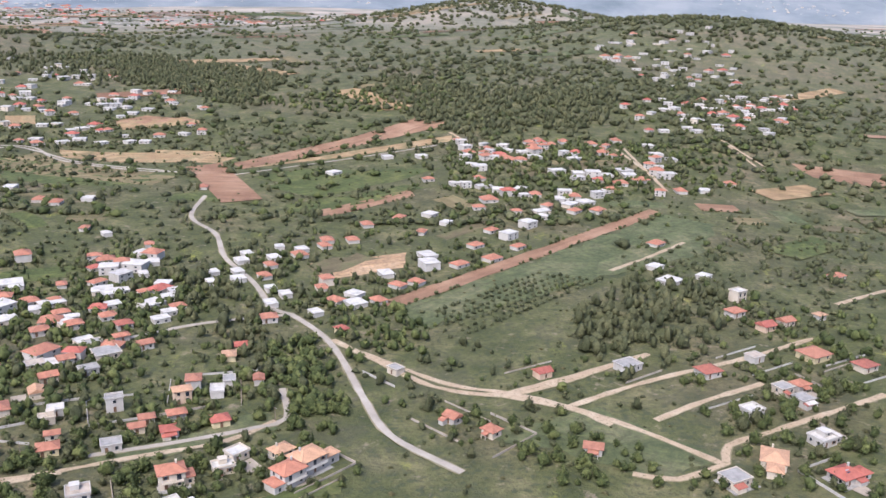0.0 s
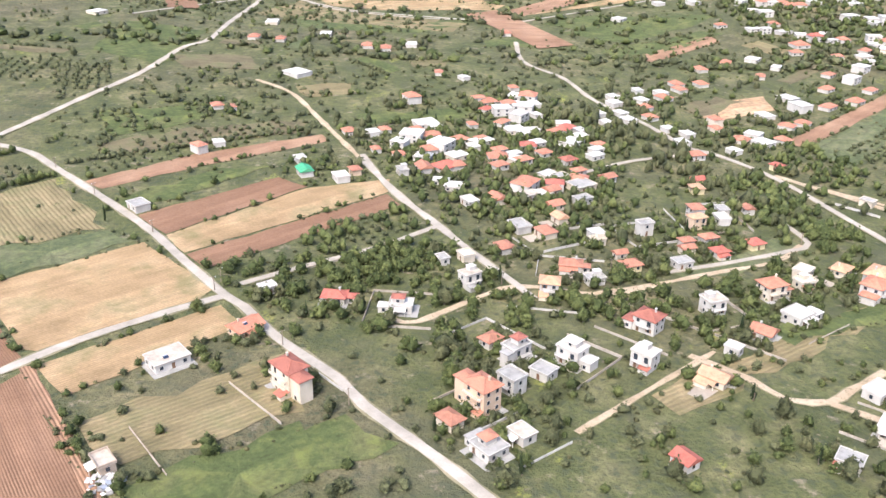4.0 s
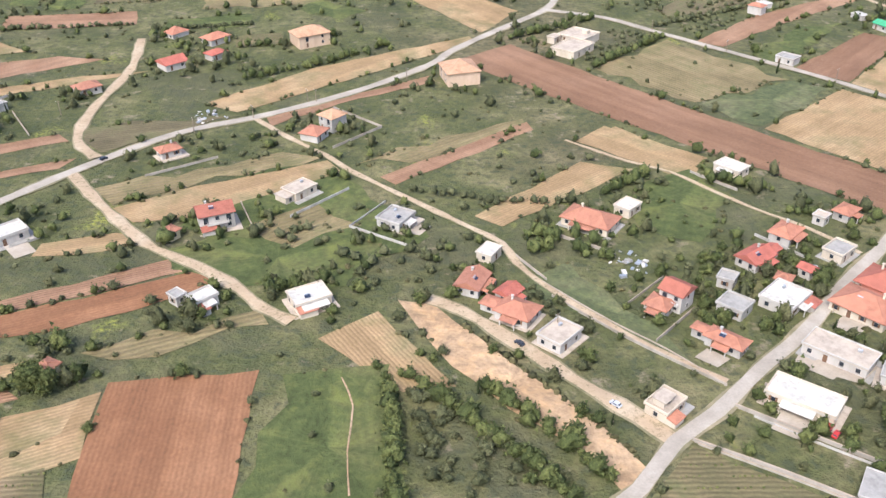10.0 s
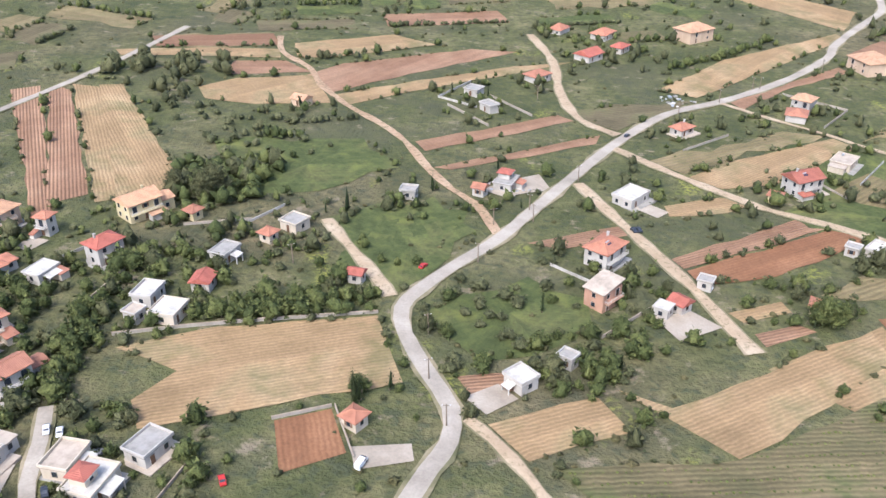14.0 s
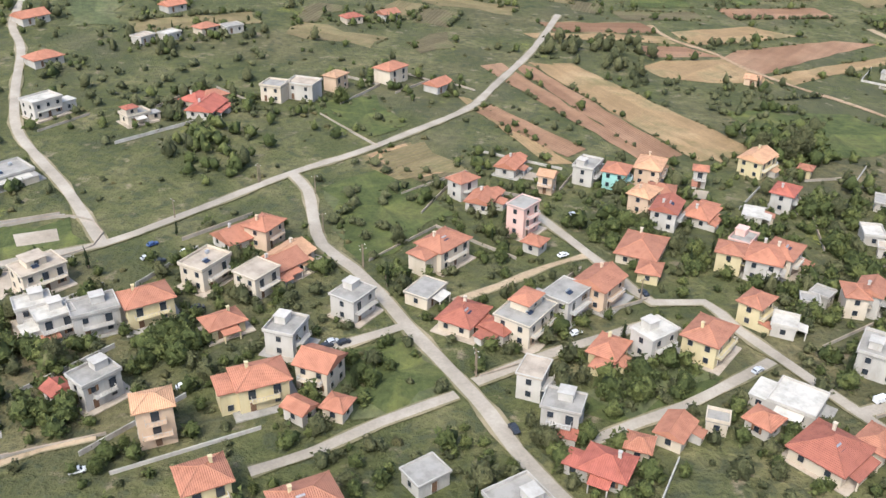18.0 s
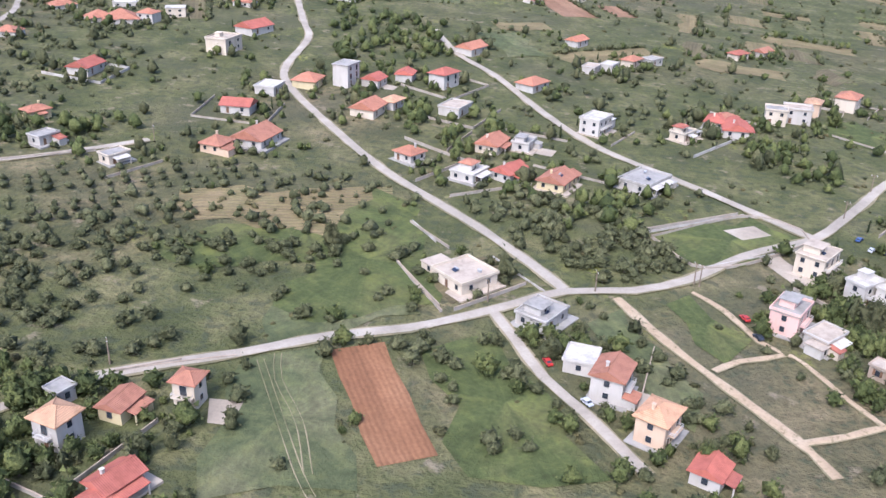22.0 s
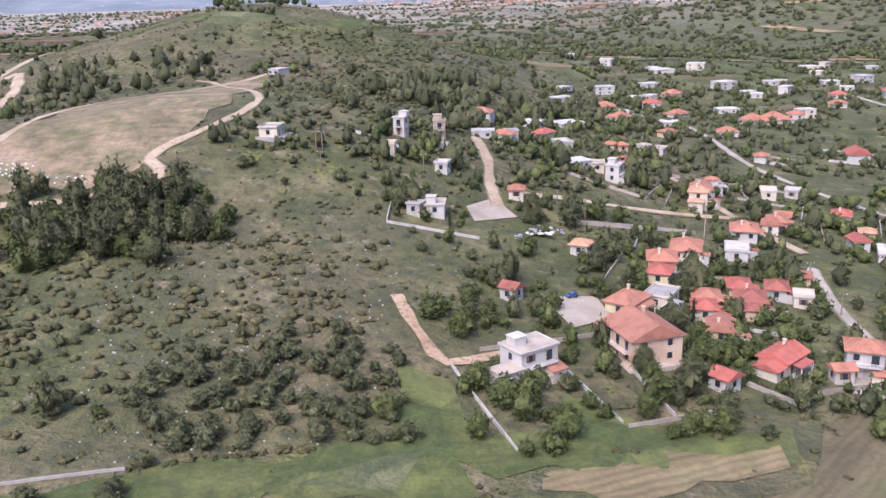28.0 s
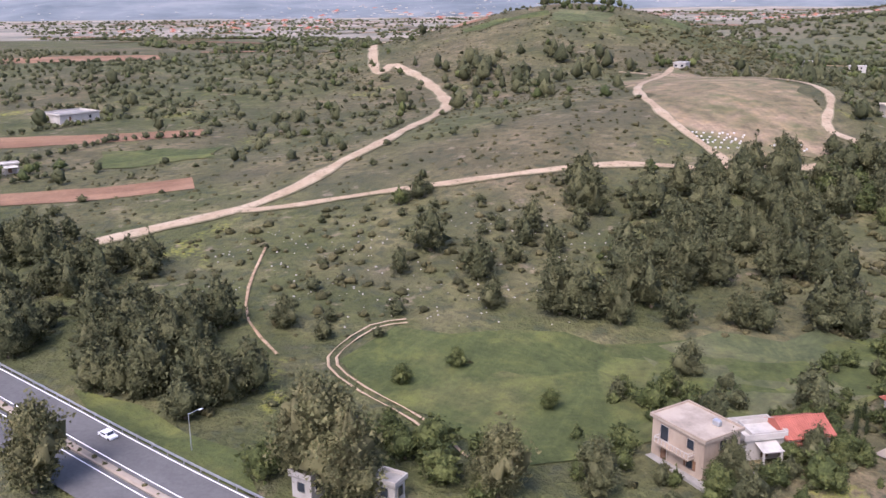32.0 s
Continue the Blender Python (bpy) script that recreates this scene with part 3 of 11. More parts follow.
field("earthred", 33.1, (-547.1, 160.9), (-503.1, 188.1), (-498.4, 183.5), (-544, 153.8))
field("earthred", 31, (-541.4, 142.5), (-491.9, 172.2), (-494.2, 165.1), (-536.8, 141.5))
field("drygrass", 19, (-647.7, 251.8), (-607.8, 265.5), (-604.4, 247.4), (-642.5, 238.4))
field("lush", 113.7, (-565.4, 109.4), (-540.8, 123.9), (-530.5, 105.7), (-540.5, 85.2), (-547, 76.1), (-551.6, 78))
field("earthred", 111.6, (-663.6, 193.7), (-656.7, 189.3), (-625, 115.9), (-632.7, 109.8), (-662.7, 185.4))
field("stubble", 118.1, (-650.5, 196), (-643.2, 197.9), (-603.6, 123.6), (-616.1, 111.7), (-628.2, 141.4))
field("earthred", 125.1, (-678.3, 141.5), (-673.4, 149.3), (-650.4, 116.6), (-656, 110.2))
field("sand", 122.9, (-707.1, 106.9), (-697.7, 115.4), (-686.5, 98.1), (-693.6, 93.6))
field("lush", 129.9, (-725.9, 140.9), (-715, 149.7), (-699.6, 125.6), (-707.1, 118.4))
field("lush", 29.9, (-794, 57.2), (-767.7, 70.2), (-758.3, 57.4), (-784.9, 42.1))
field("meadow", 104.8, (-705.7, 19.5), (-693.1, 25.9), (-686.4, 14.9), (-688, 10.1), (-701.6, 4))
field("lush", 124.4, (-706.1, 20), (-694, 26.4), (-685.6, 14.6), (-695.2, 4.1))
field("lush", 159.8, (-666.3, 5.8), (-661, 22.7), (-642.8, 16), (-649.9, 8.9))
field("redfield", 108.1, (-859.7, 6.3), (-850.7, 9.7), (-841.4, -20.5), (-849.9, -23.6))
field("meadow", 103, (-873.6, 1.9), (-860.5, 7.1), (-852.2, -28.8), (-872.7, -31.9))
field("drygrass", 25.1, (-1069.6, -59.2), (-1040.4, -45.5), (-1036.9, -51.2), (-1060.7, -65.2))
field("lush", 6.1, (-1123.1, -67.8), (-1088.4, -52.7), (-1080.9, -55.5), (-1077.1, -65.1), (-1119, -69.6))
field("pasture", 98.4, (-1189.6, 114), (-1157.6, 176.3), (-1146.1, 98), (-1147, 50.8), (-1154, 18.7), (-1180.1, 6), (-1187.1, 39.4))
field("earthred", 16.9, (-1341.3, 12.4), (-1300.7, 24.7), (-1296, 12.5), (-1324.4, 4.9), (-1335.6, 2.1))
field("earthred", 15.8, (-1378, 79.3), (-1320.7, 95.5), (-1317.3, 85.8), (-1369.5, 63.8))
field("lush", 17.4, (-1239.3, -80.4), (-1226.8, -70.5), (-1205.6, -74.8), (-1176.3, -65.6), (-1180.1, -75), (-1201.2, -85.2), (-1227.2, -95.7))
field("lush", 18, (-1169, -89), (-1152.8, -77.6), (-1135.1, -71), (-1098.7, -59.2), (-1102.7, -68.8), (-1117.3, -74.7), (-1124.2, -81.3), (-1132.5, -85.9), (-1145.5, -86.6), (-1152.7, -84.7))
field("meadow", 3, (-1214.1, -66.5), (-1177.8, -64.6), (-1172, -72.6), (-1188, -78.1), (-1204.2, -85.4))
field("lush", 7.9, (-1152, -90.1), (-1128.6, -86.9), (-1116.9, -77.6), (-1103.2, -70.2), (-1110.2, -87.1), (-1151.4, -92.8))
field("earthred", 44.2, (-10.4, 354.5), (142.4, 502.9), (148, 495.7), (-2.8, 348.1))
field("meadow", 44.2, (-1.9, 346.9), (148.9, 493.8), (174.2, 478.6), (148.4, 422.7), (85.9, 382), (6.6, 323.2))
field("earthred", 41.7, (-52.1, 493.6), (1.3, 541.2), (4.3, 527.3), (-45.9, 481.7))
field("earthred", 50.7, (-113.3, 607.1), (2.7, 748.6), (20.7, 734.9), (-47.8, 661))
field("stubble", 162.6, (-192.4, 668.2), (-142.3, 652.5), (-134.9, 622.3), (-182.5, 635.8))
field("meadow", 152.5, (25.5, 240.6), (64.8, 258.2), (93.4, 223.3), (75, 214.8))
field("stubble", 15.5, (-254.2, 763), (-196.3, 775.5), (-173.1, 753.8), (-238.2, 735.8))
field("stubble", 112.9, (-345.8, 763.7), (-323.6, 771.7), (-311.5, 743), (-334.2, 738.5))
field("drygrass", 146.6, (-297.8, 593.9), (-277.7, 658.1), (-148.9, 573.3), (-159.6, 544.5), (-267.3, 585.1))
field("sand", 21.5, (-46.1, 404.4), (0.6, 422.8), (0.3, 401), (-33.9, 383.2))
field("lush", 74, (-452.2, 136), (-439.5, 180.2), (-409.3, 160.1), (-389.9, 133.4), (-414.8, 112.1))
field("lush", 58.8, (-335.2, 161.7), (-317.5, 172.2), (-309.3, 155.1), (-323.6, 131.5), (-337.3, 139.9))
field("lush", 96.5, (-416.5, 78.6), (-396, 82.8), (-390.9, 37.8), (-417.5, 37))
field("lush", 30.5, (-453.4, 122), (-422.2, 140.4), (-401.4, 129), (-408, 110.6), (-441.5, 109.6))
field("lush", 46.8, (-281.2, 97.3), (-259.1, 105.3), (-250.4, 82), (-268.6, 62.6), (-283.1, 75.3))
field("drygrass", 40.1, (-435.4, 137.1), (-420.2, 149.9), (-407.1, 138.5), (-422.3, 126.7))
field("lush", 148.1, (-1280.3, -81.8), (-1270.3, -85.5), (-1262.9, -91.5), (-1256.3, -94.6), (-1251.6, -103.1), (-1255.3, -102), (-1265.9, -95.4), (-1275.4, -87.9))

field("ploughed", 15.5, (-649.8, 251.4), (-606.4, 263.4), (-600.4, 249.6), (-644.8, 239.4))
field("stubble", 14.8, (-657.5, 233.3), (-622.6, 242.5), (-600.8, 244.4), (-598.6, 234.4), (-620.7, 232.4), (-653.9, 227.3))
field("stubble", 25.3, (-596.4, 252.5), (-560.0, 269.7), (-542.3, 258.6), (-578.4, 239.1), (-592.5, 235.4))
field("earthred", 10.2, (-614.0, 228.2), (-596.2, 231.4), (-585.0, 220.1), (-613.5, 213.5))
field("earthred", 53.4, (-586.7, 216.7), (-575.8, 231.4), (-529.4, 255.1), (-512.1, 253.5), (-551.4, 223.3), (-575.9, 200.3))
field("stubble", 46.1, (-619.4, 199.2), (-609.1, 209.9), (-584.8, 217.0), (-575.3, 190.3), (-598.1, 185.8), (-614.7, 188.7))
field("stubble", 35.2, (-575.7, 197.5), (-549.5, 216.0), (-514.0, 236.3), (-492.1, 243.1), (-514.9, 227.9), (-549.7, 205.3), (-569.8, 188.9))
field("earthred", 25.3, (-519.0, 100.9), (-494.3, 112.6), (-491.5, 108.6), (-511.1, 98.7))
field("stubble", 23.0, (-482.4, 124.6), (-466.6, 131.3), (-458.3, 128.3), (-467.1, 122.0), (-482.3, 118.7))
field("stubble", 23.4, (-479.8, 74.4), (-467.1, 79.9), (-466.3, 75.8), (-477.6, 71.0))
field("earthred", 22.3, (-476.6, 66.9), (-466.6, 71.0), (-463.5, 68.8), (-475.7, 62.5))
field("earthred", 12.4, (-535.3, 48.1), (-527.1, 49.9), (-525.3, 44.7), (-532.7, 42.6))
field("drygrass", 45.4, (-185.2, 82.9), (-169.0, 99.3), (-148.3, 112.8), (-139.6, 106.8), (-151.1, 81.5))
field("sand", 47.6, (-163.2, 94.1), (-155.9, 102.1), (-147.9, 100.1), (-155.9, 86.2), (-164.4, 85.1))
field("lush", 35.7, (-214.8, 114.4), (-193.4, 129.8), (-175.1, 143.1), (-162.2, 132.7), (-191.5, 113.0), (-210.0, 103.1))
field("meadow", 160.9, (-221.0, 107.3), (-208.9, 103.1), (-194.1, 83.3), (-224.1, 84.8))
field("earthred", 46.2, (-291.4, 282.0), (-259.8, 314.9), (-212.4, 346.4), (-207.8, 339.1), (-254.4, 302.2), (-282.2, 276.3))
field("lush", 51.2, (-272.9, 268.1), (-245.5, 302.2), (-223.0, 308.4), (-240.7, 290.0), (-263.7, 257.5))
field("drygrass", 48.2, (-283.2, 35.4), (-277.3, 42.0), (-266.5, 50.6), (-265.1, 35.7))
field("lush", 41.1, (-666.3, 5.8), (-655.2, 15.5), (-647.3, 17.2), (-659.5, 2.3))
field("lush", 17.0, (-706.2, 21.5), (-695.4, 24.8), (-684.7, 14.6), (-693.6, 6.5))
field("lush", 30.2, (-844.4, 7.1), (-831.7, 14.5), (-823.5, -4.7), (-817.2, -24.7), (-837.3, -25.0))
field("drygrass", 9.5, (-901.7, 71.2), (-852.5, 79.4), (-845.9, 58.8), (-858.9, 52.5), (-894.8, 54.6))
field("lush", 134.8, (-857.9, 79.8), (-845.6, 67.4), (-841.2, 23.7), (-863.8, 14.8), (-871.8, 20.3))
field("lush", 75.1, (-1003.2, -29.6), (-998.3, -11.2), (-996.9, 16.6), (-976.7, 33.8), (-969.3, 29.7), (-982.8, -3.6), (-990.5, -20.6))
field("lush", 22.8, (-930.3, -7.5), (-914.6, -0.9), (-908.6, -9.5), (-928.1, -19.5))
field("lush", 20.5, (-1083.8, -54.5), (-1065.9, -47.8), (-1034.3, -43.1), (-1035.8, -52.1), (-1052.6, -57.0), (-1075.1, -61.1))
field("drygrass", 27.7, (-1069.6, -60.4), (-1053.0, -51.7), (-1037.4, -48.1), (-1037.7, -53.8), (-1055.7, -58.7), (-1069.8, -62.8))
field("lush", 3.3, (-1214.8, -65.1), (-1185.5, -63.4), (-1163.8, -59.1), (-1155.6, -71.8), (-1172.0, -72.6), (-1182.3, -75.1), (-1205.8, -82.3))
field("lush", 15.3, (-1155.3, -79.0), (-1121.2, -69.7), (-1099.3, -60.7), (-1107.1, -79.6), (-1123.8, -79.6), (-1149.1, -84.8), (-1153.9, -84.3))
field("lush", 59.3, (-1249.1, -71.9), (-1242.8, -61.3), (-1218.8, -61.8), (-1201.0, -69.9), (-1173.5, -58.7), (-1180.1, -75.1), (-1203.3, -80.2), (-1227.1, -92.3), (-1244.3, -79.3))
field("earthred", 13.1, (-1536.1, 365.5), (-1443.7, 387.0), (-1420.8, 330.4), (-1505.2, 309.9))
field("lush", 7.7, (-1338.7, 61.0), (-1304.6, 65.6), (-1302.6, 48.7), (-1329.2, 39.2))
field("earthred", 41.3, (-123.5, 610.7), (-38.1, 685.7), (29.1, 738.0), (28.7, 724.7), (-32.7, 667.6), (-112.2, 592.7))
field("stubble", 35.6, (-116.1, 592.8), (-35.9, 650.3), (32.3, 690.8), (31.7, 672.5), (-34.8, 633.2))
field("stubble", 170.7, (-267.2, 670.6), (-139.6, 649.6), (-129.4, 611.2), (-183.1, 628.4), (-256.1, 652.4))
field("earthred", 40.3, (-254.8, 763.0), (-231.7, 782.6), (-183.4, 765.2), (-203.1, 748.7))
field("lush", 173.7, (-291.2, 630.3), (-208.7, 621.2), (-146.0, 576.3), (-182.0, 540.5), (-254.3, 548.6))
field("earthred", 173.4, (280.4, 636.4), (348.3, 628.6), (330.2, 592.4), (284.4, 605.5))
field("drygrass", 8.3, (67.9, 597.8), (156.6, 610.7), (155.5, 588.5), (73.3, 575.1))
field("lush", 18.1, (-201.1, 375.4), (-144.9, 393.8), (-146.2, 377.5), (-193.0, 361.6))
field("drygrass", 35.5, (-104.0, 155.4), (-32.9, 206.1), (-14.4, 214.3), (-25.8, 203.5), (-99.1, 147.1))
field("lush", 24.2, (-67.3, 190.5), (-14.4, 214.3), (-13.3, 207.7), (-61.2, 182.3))
field("lush", 165.9, (-362.4, 532.3), (-307.9, 518.6), (-311.3, 433.4), (-355.2, 457.1))
field("stubble", 38.0, (-471.8, 143.6), (-453.6, 157.8), (-420.6, 175.5), (-415.7, 168.5), (-427.7, 159.3), (-449.1, 140.6), (-464.4, 136.6))
field("drygrass", 29.7, (-480.6, 154.1), (-456.2, 168.0), (-434.5, 180.5), (-422.5, 177.3), (-455.1, 157.7), (-472.3, 145.1))
field("earthred", 35.1, (-444.6, 207.0), (-415.9, 227.2), (-393.5, 243.4), (-391.4, 238.2), (-422.4, 217.3), (-441.2, 198.4))
field("fallow", 21.5, (-497.8, 192.3), (-477.0, 200.5), (-451.7, 206.6), (-477.6, 185.6), (-486.2, 176.2))
field("stubble", 47.6, (-466.4, 214.9), (-434.4, 249.9), (-379.4, 284.6), (-377.2, 278.4), (-417.4, 242.5), (-454.0, 208.7))
field("sand", 170.7, (-395.8, 105.3), (-387.9, 104.0), (-378.0, 91.9), (-366.2, 77.5), (-356.0, 65.0), (-349.8, 54.5), (-354.9, 49.3), (-360.8, 59.1), (-373.1, 70.0), (-383.7, 82.4), (-391.0, 95.5))
field("fallow", 33.0, (-841.7, 38.3), (-832.0, 44.6), (-823.1, 33.7), (-839.0, 23.9))
field("lush", 14.0, (-927.6, -5.2), (-910.3, -0.9), (-907.6, -10.8), (-919.4, -18.4))
field("fallow", 23.6, (-832.3, 43.9), (-829.1, 45.3), (-819.5, 32.8), (-825.8, 31.5))
field("fallow", 56.9, (-705.1, 106.6), (-698.2, 117.2), (-681.9, 99.2), (-692.8, 91.3))
field("stubble", 9.0, (-259.6, 648.4), (-192.9, 659.0), (-123.7, 629.0), (-131.4, 614.7), (-205.2, 624.8))
field("earthred", 45.2, (-115.4, 619.2), (-55.4, 679.7), (-38.4, 675.7), (-91.4, 618.5))
field("lush", 29.8, (-92.9, 545.4), (-7.1, 594.6), (23.1, 592.4), (-51.9, 522.3))
field("fallow", 40.9, (-46.2, 402.5), (-23.8, 421.9), (-11.1, 413.9), (-36.9, 390.9))
field("drygrass", 22.6, (-234.2, 411.2), (-210.7, 421.0), (-207.0, 403.4), (-227.5, 396.5))
field("fallow", 7.1, (-311.4, 456.5), (-269.5, 461.7), (-255.7, 436.1), (-295.9, 431.8))
field("lush", 21.9, (-314.9, 360.3), (-275.0, 376.3), (-263.4, 359.0), (-298.3, 330.8))
field("fallow", 40.1, (-300.3, 320.4), (-268.9, 346.8), (-219.1, 364.1), (-220.2, 349.1), (-256.9, 328.2), (-294.5, 308.7))
field("meadow", 109.8, (-40.2, 256.0), (-35.6, 243.2), (-79.6, 219.6), (-85.8, 226.7))
field("fallow", 17.4, (63.2, 581.3), (155.2, 610.2), (152.6, 587.4), (67.4, 560.3))
field("lush", 33.3, (-102.9, 569.9), (-63.2, 596.0), (6.1, 580.2), (-60.4, 543.2))
field("lush", 35.8, (-71.6, 502.6), (-2.8, 552.3), (11.3, 545.2), (-57.3, 484.0))
field("drygrass", 20.2, (-235.6, 411.5), (-209.2, 421.2), (-202.8, 404.7), (-226.0, 396.2))
field("drygrass", 39.0, (-412.8, 173.0), (-386.9, 194.0), (-362.8, 207.4), (-361.8, 200.0), (-389.6, 178.6))
field("lush", 27.0, (-453.1, 123.8), (-421.7, 139.8), (-398.8, 132.9), (-407.8, 112.6), (-430.4, 112.7))
field("lush", 43.3, (-542.7, 68.1), (-534.0, 76.3), (-519.9, 85.4), (-508.2, 77.3), (-512.4, 62.0), (-530.9, 52.9))
field("lush", 7.6, (-603.7, 155.6), (-561.9, 161.2), (-550.6, 141.3), (-569.6, 123.9), (-589.3, 121.6))

field("lush", 28.4, (-706.0, 18.5), (-691.2, 26.5), (-685.6, 14.6), (-699.5, 7.1))
field("meadow", 33.2, (-666.1, 11.0), (-649.9, 21.6), (-643.7, 16.0), (-659.6, 4.1))
field("lush", 42.8, (-716.2, 86.4), (-701.5, 100.0), (-685.2, 74.6), (-704.0, 52.1))
field("lush", 31.3, (-553.6, 107.1), (-527.5, 123.0), (-543.1, 89.3), (-561.5, 83.4))
field("drygrass", 40.6, (-708.3, 106.1), (-696.4, 116.3), (-686.5, 98.1), (-698.5, 92.2))
field("lush", 59.6, (-725.5, 136.6), (-718.4, 148.7), (-703.8, 124.3), (-710.4, 121.1))
field("fallow", 53.0, (-699.7, 208.3), (-686.0, 226.5), (-682.0, 206.7), (-695.2, 196.6))
field("lush", 21.7, (-764.3, -14.0), (-748.5, -7.7), (-745.3, -23.9), (-760.7, -24.0))
field("lush", 36.2, (-797.8, 26.7), (-792.2, 30.8), (-785.1, 14.2), (-792.3, 6.0))
field("meadow", 37.7, (-814.1, 18.7), (-806.6, 24.5), (-798.6, -3.0), (-802.8, -13.4))
field("lush", 32.6, (-722.8, 142.5), (-707.5, 152.3), (-697.8, 128.1), (-708.5, 122.4))
field("drygrass", 41.6, (-703.4, 107.8), (-692.8, 117.2), (-681.1, 97.7), (-696.6, 92.9))
field("meadow", 2.8, (-715.6, 88.3), (-699.0, 89.1), (-685.8, 79.6), (-708.0, 60.6))
field("lush", 30.4, (-927.2, -6.2), (-913.9, 1.6), (-908.8, -10.7), (-917.9, -18.5), (-928.4, -16.8))
field("lush", 36.3, (-900.4, 42.8), (-855.4, 75.8), (-844.8, 69.8), (-860.5, 42.4), (-889.7, 33.1))
field("meadow", 34.0, (-871.5, 22.7), (-848.7, 38.1), (-844.4, 19.8), (-870.3, 7.3))
field("earthred", 46.3, (-935.1, -44.6), (-928.6, -37.8), (-922.6, -35.8), (-921.0, -42.9))
field("lush", 18.4, (-955.9, -33.9), (-948.7, -31.5), (-947.7, -42.6), (-951.9, -43.1))
field("lush", 149.2, (-1090.5, -32.4), (-1081.6, -37.7), (-1073.7, -54.5), (-1086.6, -56.2))
field("lush", 146.7, (-1065.2, -38.2), (-1053.5, -45.9), (-1042.4, -44.3), (-1057.3, -50.9), (-1069.2, -51.2))
field("meadow", 34.7, (-1099.1, -65.1), (-1083.8, -54.5), (-1087.1, -64.9))
field("lush", 18.4, (-1154.1, -76.6), (-1121.7, -65.8), (-1121.5, -78.2), (-1128.1, -84.9), (-1150.3, -86.0))
field("meadow", 18.1, (-1209.8, -66.1), (-1182.6, -57.2), (-1175.1, -63.6), (-1177.3, -73.2), (-1200.7, -79.5))

# ---- roads and tracks ----
road("asphalt", 3.12, (-543.1, 15.1), (-539.5, 23.8), (-536.5, 30.2), (-536.2, 39), (-540.6, 49.3), (-545, 60.9), (-546.1, 70), (-543.1, 77), (-536, 87.9), (-525.8, 101.7), (-515.7, 119.4), (-503.8, 140.2), (-487.4, 167.1), (-468, 191.7), (-444.3, 207.1), (-417.3, 228.6), (-394, 253.5), (-386.6, 267), (-374.5, 283.5), (-360.8, 300.3), (-347.3, 317.3), (-340.6, 335), (-327.9, 380), (-315.8, 420.3), (-309.9, 472.8), (-301.5, 496.6), (-304.5, 563.9), (-305.9, 656.4), (-307, 661.1))
road("asphalt", 2.87, (-138.4, 109.6), (-153.7, 127.7), (-171.5, 146.8), (-178.8, 157.7), (-197.1, 176.3), (-210.5, 193.7), (-217.1, 199.7), (-235.4, 221.5), (-254.9, 244.9), (-281.4, 270.9), (-306.3, 293.6), (-323.9, 308.8), (-347.3, 317.3))
road("asphalt", 2.95, (-363.7, 38.6), (-359, 44.1), (-352.2, 50.3), (-344, 61.6), (-334.8, 69.6), (-322.9, 82.6), (-310.8, 94.4), (-295.6, 113), (-282.3, 127.2), (-272.6, 139), (-270, 140.3), (-264.9, 151.2), (-257.6, 161.6), (-248.2, 172.9), (-234.8, 185.2), (-225.2, 193.4), (-217.1, 199.7))
road("dirt", 3.28, (-344, 61.6), (-349.2, 67.9), (-360.5, 79.4), (-370.7, 90.5), (-381.9, 101.8), (-389.4, 106.1))
road("dirt", 1.6, (-447, 203.9), (-434.5, 190.7), (-421.3, 178.6), (-414.4, 170.3), (-404.5, 161), (-391.8, 149.4), (-380, 138.5), (-372.1, 130.9), (-369, 121.8), (-362.2, 111), (-347.9, 93.9), (-330.8, 78.3))
road("dirt", 1.15, (-287.2, 125.9), (-295, 137.6), (-306, 148.8), (-315.8, 160.9), (-323.5, 170.6), (-334.3, 177.2), (-350.7, 191.4))
road("dirt", 2.79, (-489.8, 162.7), (-476.6, 146.6), (-462.4, 130.9), (-455.3, 124.4), (-443.2, 117.3), (-431.3, 108.1), (-425.5, 101.6), (-417.7, 96.5))
road("dirt", 2.95, (-503, 136.2), (-497.7, 120.6), (-490, 99.1), (-484.5, 83), (-480.9, 68.9), (-478.4, 59.9))
road("dirt", 2.95, (-505.4, 275.8), (-499.5, 243.5), (-500.1, 209.1), (-496.4, 184.8), (-486.4, 172.7))
road("earth", 2.46, (-525.5, 104.4), (-530.1, 119.8), (-536.3, 128.6), (-542.8, 141.7), (-549.9, 160.2), (-558.3, 174.2), (-570, 189.1), (-580.9, 208.3), (-586.8, 224.7), (-599, 241.2), (-603.2, 260.6))
road("dirt", 2.62, (-548.6, 74.3), (-552.5, 82.7), (-559.9, 96.4), (-565.9, 108))
road("dirt", 1.97, (-533.5, 36.4), (-529.3, 31.4), (-524.2, 23.1), (-521.6, 17.4))
road("asphalt", 2.37, (-894.9, -5.2), (-884.1, -0.2), (-874.5, 3.7), (-860.1, 10.7), (-846.7, 14.5), (-831.4, 22.3), (-816.7, 30.6), (-803, 31.8), (-790.4, 37.3), (-780.3, 45.4), (-770.7, 51.7), (-756.8, 58.3), (-746.5, 68.7), (-737.1, 79.2), (-724, 94.4), (-709.3, 108.2), (-696, 123.8), (-680.4, 144.6), (-671.3, 168), (-655.6, 211.3), (-640.2, 265.9))
road("asphalt", 2.49, (-724, 94.4), (-718.8, 84.7), (-715.6, 69.8), (-712.6, 59.2), (-705.4, 49.6), (-699.9, 40.7), (-694.4, 29.7), (-689.3, 20.7), (-684.7, 12.5), (-681.2, 5.8), (-677.8, -2.4), (-673.9, -9.7), (-669.8, -16.3))
